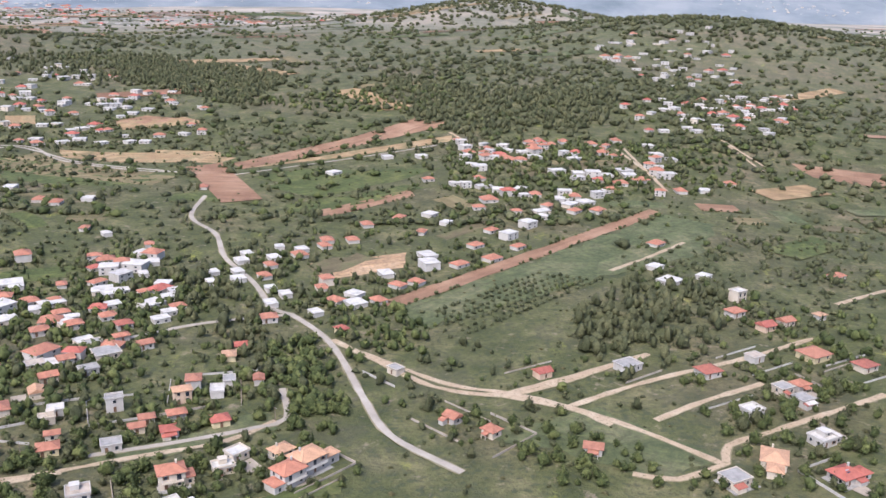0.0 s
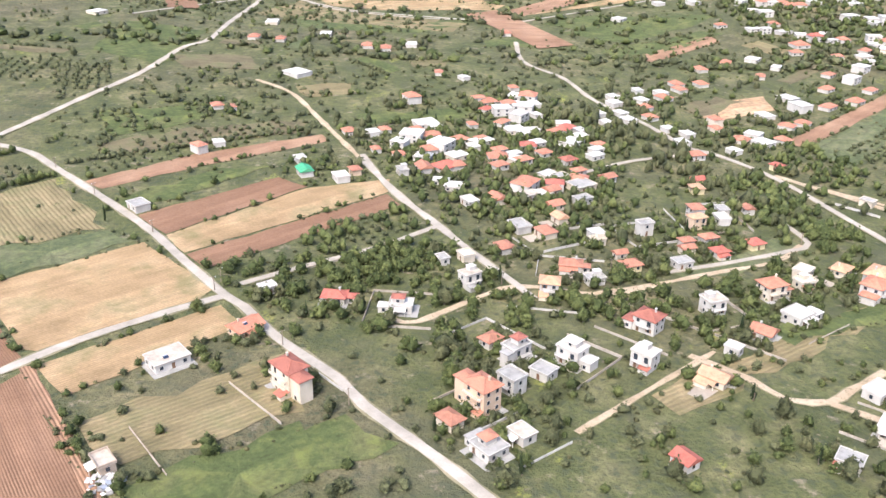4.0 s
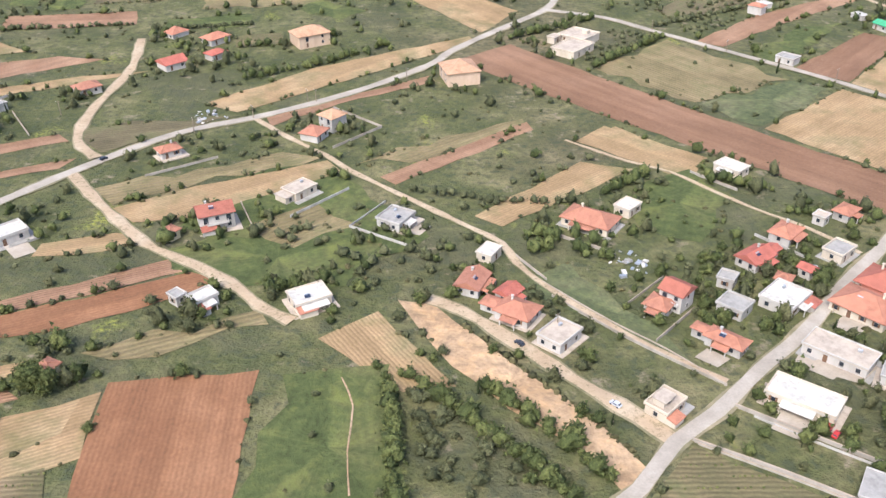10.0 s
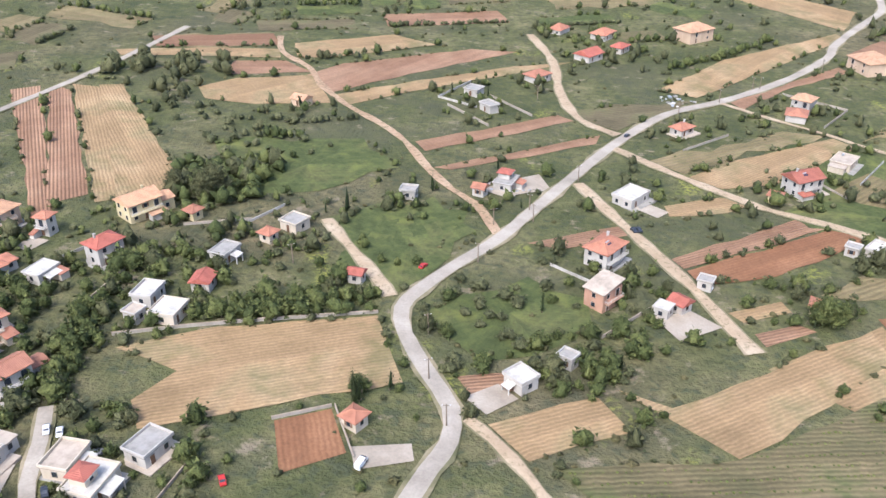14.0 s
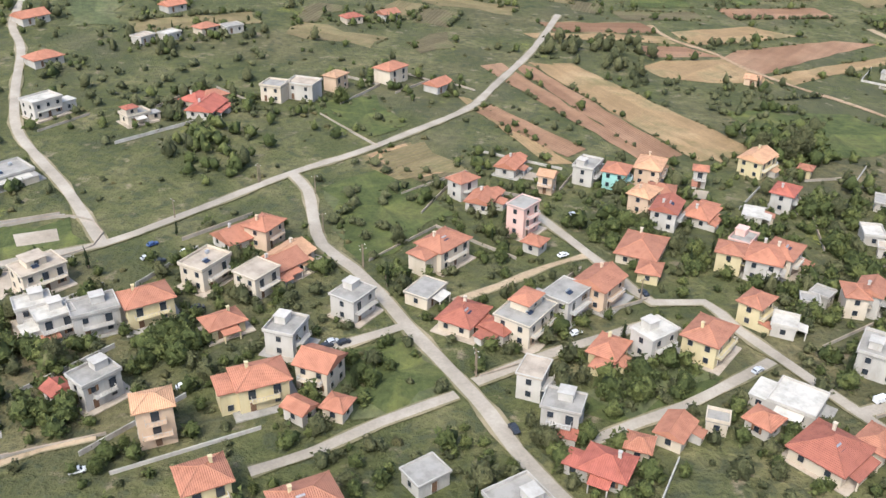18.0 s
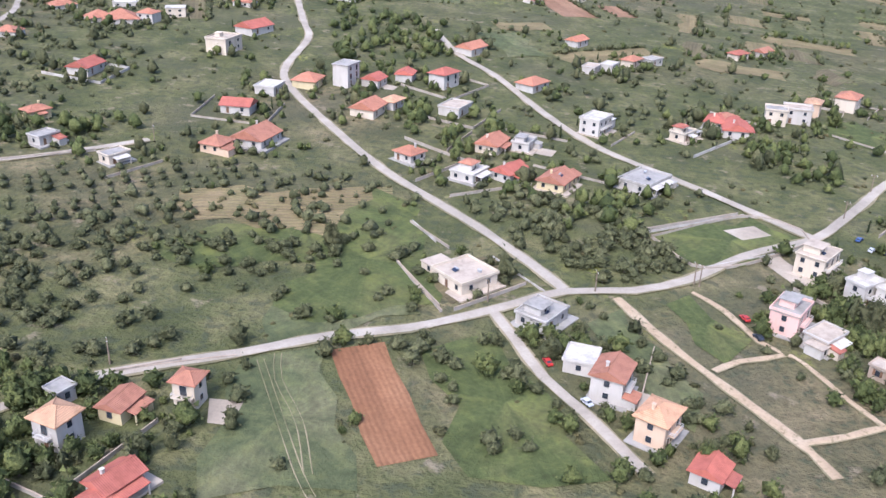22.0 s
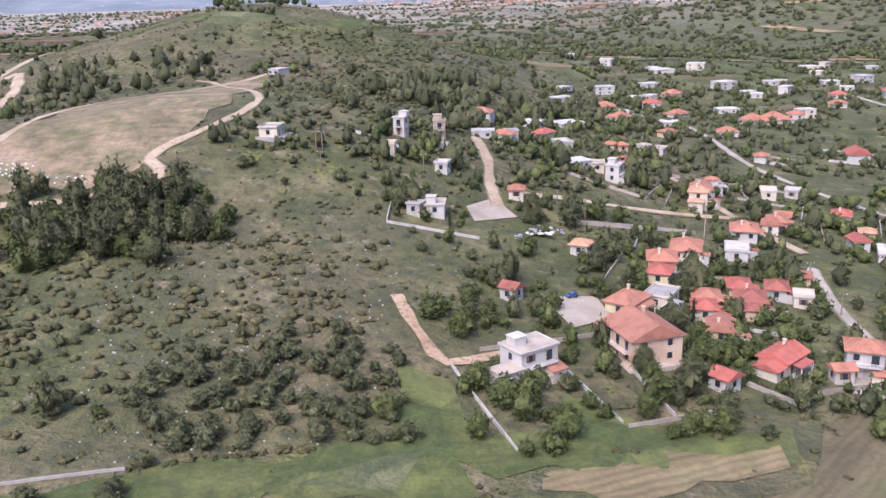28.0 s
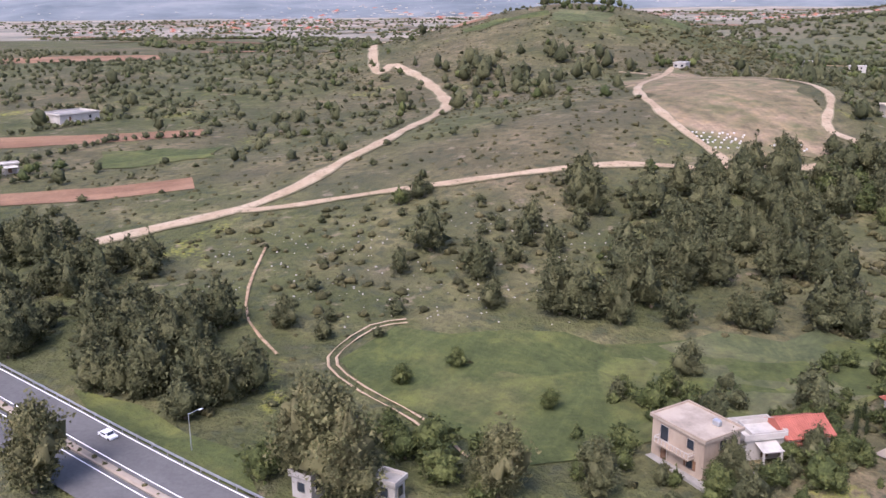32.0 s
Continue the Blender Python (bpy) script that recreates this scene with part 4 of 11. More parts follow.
road("asphalt", 2.24, (-670.2, 81.2), (-667.1, 74.5), (-661.6, 63.5), (-654.3, 48.2), (-649.5, 38.6), (-639.9, 39.2), (-636.4, 30.4), (-631.6, 21), (-625.3, 8.6), (-622.2, 2.5), (-619.3, -6.3))
road("asphalt", 1.99, (-666.7, -0.7), (-659.6, 3.5), (-650.7, 8.2), (-639.3, 16.2), (-633.5, 20.6))
road("asphalt", 2.12, (-624.3, 7.1), (-612.5, 12), (-602.3, 17))
road("asphalt", 2.37, (-602, 34.8), (-599.5, 26.4), (-597.6, 17.3), (-594.6, 10.5), (-591.4, 3.1), (-586.8, -3.5))
road("dirt", 1.70, (-686.1, 37.9), (-677, 44), (-667.4, 51.7), (-659, 56.6))
road("asphalt", 2.12, (-721.1, 16), (-708.4, 21.7), (-694.4, 29.7))
road("asphalt", 1.99, (-686, 10.1), (-697.4, 3.4), (-706, -2.8), (-714.7, -7.2))
road("asphalt", 2.12, (-683.1, 13.3), (-669.8, 21.7), (-650, 32.2))
road("asphalt", 2.49, (-756.8, 58.3), (-765.3, 71.3), (-775, 85.7), (-786, 99.7), (-798.4, 117.1), (-809.7, 143.7), (-821.8, 177.8), (-834.3, 201.7), (-842.9, 233.7))
road("dirt", 1.75, (-806.9, 28.6), (-802.7, 17.2), (-799, 8.6), (-793.8, -2.1), (-789.2, -11.6), (-786.7, -17.7), (-785.2, -23.5))
road("dirt", 1.15, (-795, 3.8), (-789.7, 7), (-781.3, 9.4), (-784, 13.6), (-787, 24.7), (-791.3, 31.9))
road("dirt", 1.2, (-786.8, -15.3), (-779.5, -13.5), (-772.8, -11.1), (-766.3, -11.2), (-754.9, -8.1), (-745.1, -2.7), (-738.2, 0.1))
road("dirt", 0.9, (-772.8, -11.1), (-775.6, -3.7), (-778.6, 6.9), (-780.3, 9.4))
road("asphalt", 2.49, (-816.8, 31.6), (-821.8, 41.4), (-832.2, 58.6), (-843.2, 73.8), (-855.7, 91), (-871, 118.2), (-887.7, 150.8), (-892.5, 171), (-889.6, 207.8), (-894.8, 232.2), (-907.8, 295.3))
road("asphalt", 1.99, (-831.4, 22.3), (-827.7, 11.6), (-824.1, 0.5), (-818.1, -10.4), (-812.2, -23.5))
road("asphalt", 2.24, (-1012, -52), (-1005.6, -43.9), (-1000.4, -37.8), (-994.4, -31.7), (-988.7, -21.1), (-982.1, -7.6), (-974.1, 7.3), (-967.8, 24.3), (-961.4, 47.7), (-961.7, 67.8), (-972.4, 86.1), (-984.7, 109.1), (-992.9, 132.8), (-996.6, 172.7), (-1002.6, 217.1), (-1020.9, 269.2))
road("asphalt", 1.99, (-962.8, 71.1), (-946.4, 79.4), (-931.6, 89.2), (-917.2, 100.2))
road("asphalt", 2.12, (-1003.4, -41), (-1006.7, -33.3), (-1008.2, -24.2), (-1009.4, -13.7), (-1009.8, 5.4), (-1006.9, 30.6))
road("dirt", 2.46, (-1004.6, 41), (-1011.3, 56), (-1017, 73.7), (-1024, 99.1))
road("dirt", 2.13, (-1015.3, 63.9), (-1029.1, 60.1), (-1042.6, 57.1), (-1057, 54.2), (-1067.7, 49.8))
road("earth", 2.13, (-1074.1, -27.1), (-1082.6, -31.6), (-1086.4, -25.2), (-1090.1, -16.6), (-1092.5, -10.1))
road("dirt", 2.46, (-1080.3, 88.5), (-1077, 68.9), (-1076.3, 52.5), (-1074.4, 38.1))
road("dirt", 1.97, (-1150.7, 31), (-1149.5, 38.4), (-1142.7, 54.9), (-1138.7, 71.6), (-1142.2, 93.3), (-1171, 150.6), (-1182.2, 161.4))
road("dirt", 3.77, (-1302.7, -24.2), (-1292, -15.2), (-1279.5, -7.2), (-1270.5, 5), (-1264.5, 20.5), (-1254.4, 47.8), (-1244.6, 111.1), (-1253.9, 163.9), (-1271.4, 205.7), (-1286, 242.4), (-1347.6, 790.4))
road("dirt", 2.13, (-1279, -9.1), (-1271, -8.9), (-1254.3, -6.1), (-1237.3, -4.1), (-1220.2, -0.6), (-1202.7, 3.1), (-1185.4, 2.8), (-1180.1, 6), (-1185.2, 21.9), (-1188.8, 45.4), (-1187, 84.7), (-1159.9, 175.3))
road("dirt", 2.13, (-1180.7, 3.7), (-1167.2, 6.6), (-1157.5, 11.2), (-1145.8, 23.6), (-1150.7, 31))
road("ruts", 1.2, (-1232, -94.4), (-1237.5, -86.4), (-1245, -79.4), (-1249.6, -73.5), (-1249.6, -68.6), (-1246, -61.5), (-1241.3, -59.5))
road("ruts", 1.2, (-1170.2, -88.7), (-1162.2, -86.8), (-1152.7, -85.2), (-1145.6, -87.2), (-1131.4, -86.3), (-1124.4, -81.8), (-1117.5, -75.3), (-1102.7, -68.8))
road("dirt", 2.13, (-256.9, 418.8), (-235.8, 400.9), (-215.7, 364.8), (-193.1, 321.6))
road("asphalt", 2.37, (-193.1, 321.6), (-176.9, 289.8), (-158.2, 255.8), (-148.9, 240), (-137.5, 220.5), (-128.5, 204.2))
road("asphalt", 2.37, (-120.9, 519.9), (-118.1, 475.1), (-98.6, 446.3), (-86.5, 411.4), (-66.7, 377.8), (-53.5, 347.3), (-45.3, 341.4), (-30.8, 320.8), (-21.4, 299), (-11.4, 266.5), (-1.5, 240), (19.1, 218.6))
road("dirt", 2.30, (-25.8, 315.3), (-7.4, 294.6), (12.2, 273.8), (33.3, 267.2), (50.6, 273.1), (90.6, 298.1))
road("dirt", 2.13, (33.3, 267.2), (55.4, 256.5), (66.3, 245.5))
road("asphalt", 2.09, (-85.8, 225.9), (-64.2, 234.5), (-42.8, 244.3), (-34.1, 251.1), (-38.5, 272.7))
road("asphalt", 2.09, (-45.3, 341.4), (-79.4, 330), (-105.2, 312.6))
road("dirt", 2.13, (30.6, 700.3), (52.7, 643.3))
road("asphalt", 2.46, (-368.2, 554), (-308.8, 660), (-278.9, 662.1), (-230.1, 624), (-150.2, 582.8))
road("dirt", 2.13, (-90.6, 174.9), (-78.2, 164.5), (-71.9, 156), (-61.5, 155.6), (-54.7, 161.2), (-42.2, 170.8))
road("dirt", 2.13, (-61.7, 154.9), (-50, 147), (-41.1, 140.5), (-34.3, 134.4))
road("dirt", 1.97, (-89.7, 216.6), (-108.2, 209), (-132.9, 212.4), (-146.1, 202.6), (-161.4, 188.1), (-167.7, 188.5))
road("dirt", 1.97, (-37.2, 249.3), (-49.5, 236), (-70.5, 226.7), (-94, 215.6), (-111, 209))
road("asphalt", 2.30, (-192.2, 324.9), (-175.5, 284.9), (-159.9, 260.4), (-145.9, 234), (-136.9, 218.4))
road("asphalt", 2.30, (-214.6, 207.4), (-196.9, 221.9), (-178.7, 235.7), (-159.3, 255.6))
road("dirt", 2.13, (-14, 303.1), (16.3, 276.2), (36.7, 268.4), (55.6, 257.7), (75.2, 241.3), (93.7, 221.8))
road("dirt", 2.13, (55.7, 258.5), (74.6, 270), (94.5, 280.1), (124.6, 293), (156.9, 310.6))
road("dirt", 2.13, (36.7, 268.4), (57.2, 279.4), (77, 290.1))
road("dirt", 2.13, (80.5, 248.3), (100.3, 260.9), (123.1, 272.4))
road("dirt", 2.13, (94.2, 223.2), (98.1, 232.5), (110.5, 238.7), (134.6, 250.5), (160.7, 263.6))
road("dirt", 2.13, (66.3, 217.8), (78.1, 214.8), (95, 223.2))
road("dirt", 2.13, (96.8, 395.1), (121, 417.2), (145.1, 442.2))
road("dirt", 2.13, (151.1, 641.6), (160.2, 576.1), (162.2, 540.2))
road("dirt", 2.13, (244.3, 682.5), (256.2, 617))
road("dirt", 2.13, (183.2, 348.9), (215.9, 370.7))


road("earth", 1.2, (-185.7, 82.9), (-175.2, 93.1), (-162.9, 104.2), (-151.0, 114.9))
road("dirt", 1.80, (-266.2, 51.8), (-263.9, 45.5), (-263.1, 39.0), (-261.7, 34.0))
road("earth", 0.32, (-405.0, 78.2), (-401.9, 70.0), (-401.6, 58.1), (-400.1, 47.6))
road("ruts", 1.2, (-859.1, -25.9), (-862.0, -14.1), (-866.8, -3.3), (-868.1, 4.3))
road("ruts", 1.2, (-870.7, 2.3), (-865.4, -12.2), (-860.4, -25.7), (-858.0, -30.6))
road("asphalt", 2.20, (-309.0, 670.4), (-284.6, 672.0), (-248.2, 631.8), (-180.0, 591.2), (-148.3, 585.3))
road("asphalt", 1.87, (-119.5, 572.7), (-64.6, 608.9), (27.1, 663.9))
road("dirt", 2.00, (157.0, 659.8), (159.0, 603.8), (162.2, 540.3))
road("dirt", 2.00, (242.1, 689.7), (246.1, 647.7), (249.1, 608.9))
road("dirt", 1.50, (-123.5, 138.9), (-98.5, 163.1), (-83.6, 177.4))
road("earth", 0.45, (-1269.1, -30.5), (-1267.6, -47.6), (-1264.3, -60.1), (-1257.6, -70.7))

road("highway", 4.64, (-1313.7, -65.4), (-1302.5, -72.8), (-1291.3, -80.3), (-1280.2, -87.9), (-1269.1, -95.4), (-1257.8, -102.9), (-1246.4, -110.0))
road("highway", 4.64, (-1316.9, -70.1), (-1305.7, -77.6), (-1294.6, -85.1), (-1283.5, -92.6), (-1272.3, -100.2), (-1260.9, -107.7), (-1249.4, -114.9))

road("asphalt", 1.95, (-904.7, -14.2), (-912.1, -21.6), (-920.2, -29.7), (-927.3, -34.5), (-935.8, -39.3), (-945.3, -43.6), (-953.7, -46.7))
road("earth", 0.5, (-922.7, -34.0), (-920.3, -38.0), (-917.4, -42.3))
road("earth", 0.35, (-962.5, -26.5), (-956.6, -32.7), (-954.3, -37.5), (-952.4, -41.5))


# ---- houses ----
STOREY = 2.2
WINDOW = {}


def inset_panel(w, h, rim, front, back, sill=0.0):
    """One raised panel whose middle is set back: a frame and its pane, in one piece."""
    bm = bmesh.new()
    box(bm, -w / 2, -0.05, 0, w / 2, front, h)
    bm.faces.ensure_lookup_table()
    face = max(bm.faces, key=lambda f: f.calc_center_median().y)
    bmesh.ops.inset_region(bm, faces=[face], thickness=rim, depth=0.0)
    face.material_index = 1
    bmesh.ops.translate(bm, verts=face.verts[:], vec=(0, back - front, 0))
    return bm


def window_mesh(w, h):
    if (w, h) not in WINDOW:
        WINDOW[w, h] = mesh_of("window", inset_panel(w, h, 0.1, 0.1, 0.02), FRAME, GLASS)
    return WINDOW[w, h]


def shutter_mesh(w, h):
    if ("shutter", w, h) not in WINDOW:
        WINDOW["shutter", w, h] = mesh_of("shutter", inset_panel(w, h, 0.07, 0.07, 0.045), SHUTTER, SHUTTER)
    return WINDOW["shutter", w, h]


def door_mesh():
    if "door" not in WINDOW:
        WINDOW["door"] = mesh_of("door", inset_panel(0.9, 1.75, 0.08, 0.1, 0.03), FRAME, DOOR)
    return WINDOW["door"]


def hip_roof(w, d, z, rise, eave, gable=False, bm=None, at=(0, 0)):
    """A tiled roof with eaves, a board thickness and a ridge; adds to bm at a place if given."""
    bm = bm or bmesh.new()
    ax, ay = at
    x, y = w / 2 + eave, d / 2 + eave
    r = (w - d) / 2 if not gable else x
    r = max(r, 0.35)
    t = 0.16
    lo = [bm.verts.new(p) for p in ((ax - x, ay - y, z - t), (ax + x, ay - y, z - t), (ax + x, ay + y, z - t), (ax - x, ay + y, z - t))]
    up = [bm.verts.new(p) for p in ((ax - x, ay - y, z), (ax + x, ay - y, z), (ax + x, ay + y, z), (ax - x, ay + y, z))]
    a, b = bm.verts.new((ax - r, ay, z + rise)), bm.verts.new((ax + r, ay, z + rise))
    bm.faces.new(lo[::-1])
    for i in range(4):
        j = (i + 1) % 4
        bm.faces.new((lo[i], lo[j], up[j], up[i]))
    bm.faces.new((up[0], up[1], b, a))
    bm.faces.new((up[2], up[3], a, b))
    bm.faces.new((up[1], up[2], b))
    bm.faces.new((up[3], up[0], a))
    return bm


def ridge_tiles(w, d, z, rise, eave, gable):
    bm = bmesh.new()
    x, y = w / 2 + eave, d / 2 + eave
    r = max((w - d) / 2 if not gable else x, 0.35)
    lines = [((-r, 0, z + rise), (r, 0, z + rise))]
    if not gable:
        for sx in (-1, 1):
            for sy in (-1, 1):
                lines.append(((sx * x, sy * y, z), (sx * r, 0, z + rise)))
    for p, q in lines:
        p, q = Vector(p), Vector(q)
        u = (q - p).normalized()
        s = u.cross(Vector((0, 0, 1))).normalized() * 0.14
        v = [bm.verts.new(c + o) for c in (p, q) for o in (-s, s, Vector((0, 0, 0.13)))]
        bm.faces.new((v[0], v[3], v[5], v[2]))
        bm.faces.new((v[2], v[5], v[4], v[1]))
        bm.faces.new((v[0], v[2], v[1]))
        bm.faces.new((v[3], v[4], v[5]))
    return bm


def flat_roof(w, d, z):
    """A slab with an overhang and a low parapet round it."""
    bm = bmesh.new()
    x, y = w / 2 + 0.25, d / 2 + 0.25
    box(bm, -x, -y, z - 0.02, x, y, z + 0.16)
    return bm


def parapet(w, d, z, h=0.45):
    bm = bmesh.new()
    x, y, t = w / 2 + 0.25, d / 2 + 0.25, 0.16
    box(bm, -x, -y, z, x, -y + t, z + h)
    box(bm, -x, y - t, z, x, y, z + h)
    box(bm, -x, -y + t, z, -x + t, y - t, z + h)
    box(bm, x - t, -y + t, z, x, y - t, z + h)
    return bm


def railing(w, depth, z):
    bm = bmesh.new()
    y = -depth
    for k in range(int(w / 0.5) + 1):
        x = -w / 2 + k * w / int(w / 0.5)
        box(bm, x - 0.03, y, z, x + 0.03, y + 0.06, z + 0.6)
    box(bm, -w / 2, y, z + 0.57, w / 2, y + 0.07, z + 0.64)
    for s in (-1, 1):
        x = s * w / 2
        box(bm, x - 0.03, y + 0.07, z + 0.57, x + 0.03, 0, z + 0.64)
        box(bm, x - 0.03, y + 0.07, z + 0.3, x + 0.03, 0, z + 0.36)
    return bm


LOOKS = {
    "r": ("white", "terracotta", "hip"), "red": ("white", "red", "gable"), "o": ("peach", "orange", "hip"), "y": ("yellow", "terracotta", "hip"),
    "green": ("white", "green", "gable"), "teal": ("teal", "terracotta", "hip"), "pink": ("pink", "grey", "flat"), "f": ("white", "white", "flat"),
    "c": ("grey", "grey", "flat"), "brick": ("brick", "grey", "mono"), "cream": ("cream", "beige", "flat"), "tan": ("tan", "beige", "flat"),
}
ROOF_WORD = {"terracotta": "terracotta tiled", "red": "bright red", "orange": "light orange tiled", "green": "green sheet", "maroon": "dark red tiled"}
WALL_WORD = {"white": "white", "grey": "grey concrete", "cream": "cream", "yellow": "pale yellow", "pink": "pink", "teal": "pale teal", "brick": "bare brick", "peach": "peach", "tan": "weathered tan", "blue": "pale blue"}


FAR_SPOTS = []
FAR = {"verts": [], "faces": [], "mats": []}
FAR_MATS = [WALL["white"], WALL["cream"], WALL["grey"], TILE["terracotta"], TILE["red"], SLAB["white"], GLASS]


def far_house(x, y, turn, w, d, storeys, look_code):
    """A house too far to be picked out: walls, roof and dark openings added to the joined village."""
    c, s = math.cos(radians(turn)), math.sin(radians(turn))
    z, hgt = land_at(x, y) - 0.3, storeys * 1.75 + 0.3
    if y > 3200:
        z += 0.055 * (y - 3300) if y > 3300 else 0
    if y < 900:
        FAR_SPOTS.append((x, y))
    wall = {"f": 0, "c": 2, "cream": 1, "y": 1}.get(look_code, 0)
    roof = {"f": 5, "c": 2, "cream": 5, "red": 4}.get(look_code, 3)

    def add(points, faces, mat):
        b = len(FAR["verts"])
        FAR["verts"] += [(x + c * p - s * q, y + s * p + c * q, z + r) for p, q, r in points]
        FAR["faces"] += [tuple(b + i for i in f) for f in faces]
        FAR["mats"] += [mat] * len(faces)

    def block(x0, y0, z0, x1, y1, z1, mat):
        add([(x0, y0, z0), (x1, y0, z0), (x1, y1, z0), (x0, y1, z0), (x0, y0, z1), (x1, y0, z1), (x1, y1, z1), (x0, y1, z1)], [(4, 5, 6, 7), (0, 1, 5, 4), (1, 2, 6, 5), (2, 3, 7, 6), (3, 0, 4, 7)], mat)

    block(-w / 2, -d / 2, 0, w / 2, d / 2, hgt, wall)
    if roof in (3, 4):
        e, r, rise = 0.4, max((w - d) / 2, 0.3), d * 0.27
        p, q = w / 2 + e, d / 2 + e
        add([(-p, -q, hgt), (p, -q, hgt), (p, q, hgt), (-p, q, hgt), (-r, 0, hgt + rise), (r, 0, hgt + rise)], [(0, 1, 5, 4), (2, 3, 4, 5), (1, 2, 5), (3, 0, 4), (3, 2, 1, 0)], roof)
    else:
        block(-w / 2 - 0.2, -d / 2 - 0.2, hgt, w / 2 + 0.2, d / 2 + 0.2, hgt + 0.3, roof)
    for k in range(storeys):
        for u in (-0.28, 0.22):
            block(u * w - 0.5, -d / 2 - 0.05, k * 1.75 + 0.7, u * w + 0.5, -d / 2 + 0.02, k * 1.75 + 1.5, 6)
    claim([(x + a * 0.6 * w, y + b * 0.6 * w) for a, b in ((-1, -1), (1, -1), (1, 1), (-1, 1))], 3)


def raise_far_village():
    me = bpy.data.meshes.new("far_village")
    me.from_pydata(FAR["verts"], [], FAR["faces"])
    for m in FAR_MATS:
        me.materials.append(m)
    me.polygons.foreach_set("material_index", np.array(FAR["mats"], np.int32))
    tagged(new("far_village", me), "distant white houses with red tiled roofs", "houses", kind="stuff")


def far_town(count, *points):
    rng = random.Random(count + int(points[0][0]))
    px, py = [p[0] for p in points], [p[1] for p in points]
    done = 0
    for _ in range(count * 8):
        x, y = rng.uniform(min(px), max(px)), rng.uniform(min(py), max(py))
        if done < count and inside(points, np.array(x), np.array(y)) and taken(x, y) == 0:
            k = 1 + max(0, y - 900) / 1800
            w = rng.uniform(6, 10) * k
            far_house(x, y, rng.uniform(-30, 60), w, w * rng.uniform(0.65, 0.95), rng.choice((1, 1, 2)), rng.choice(("r", "r", "f", "f", "f", "red", "cream", "c")))
            done += 1


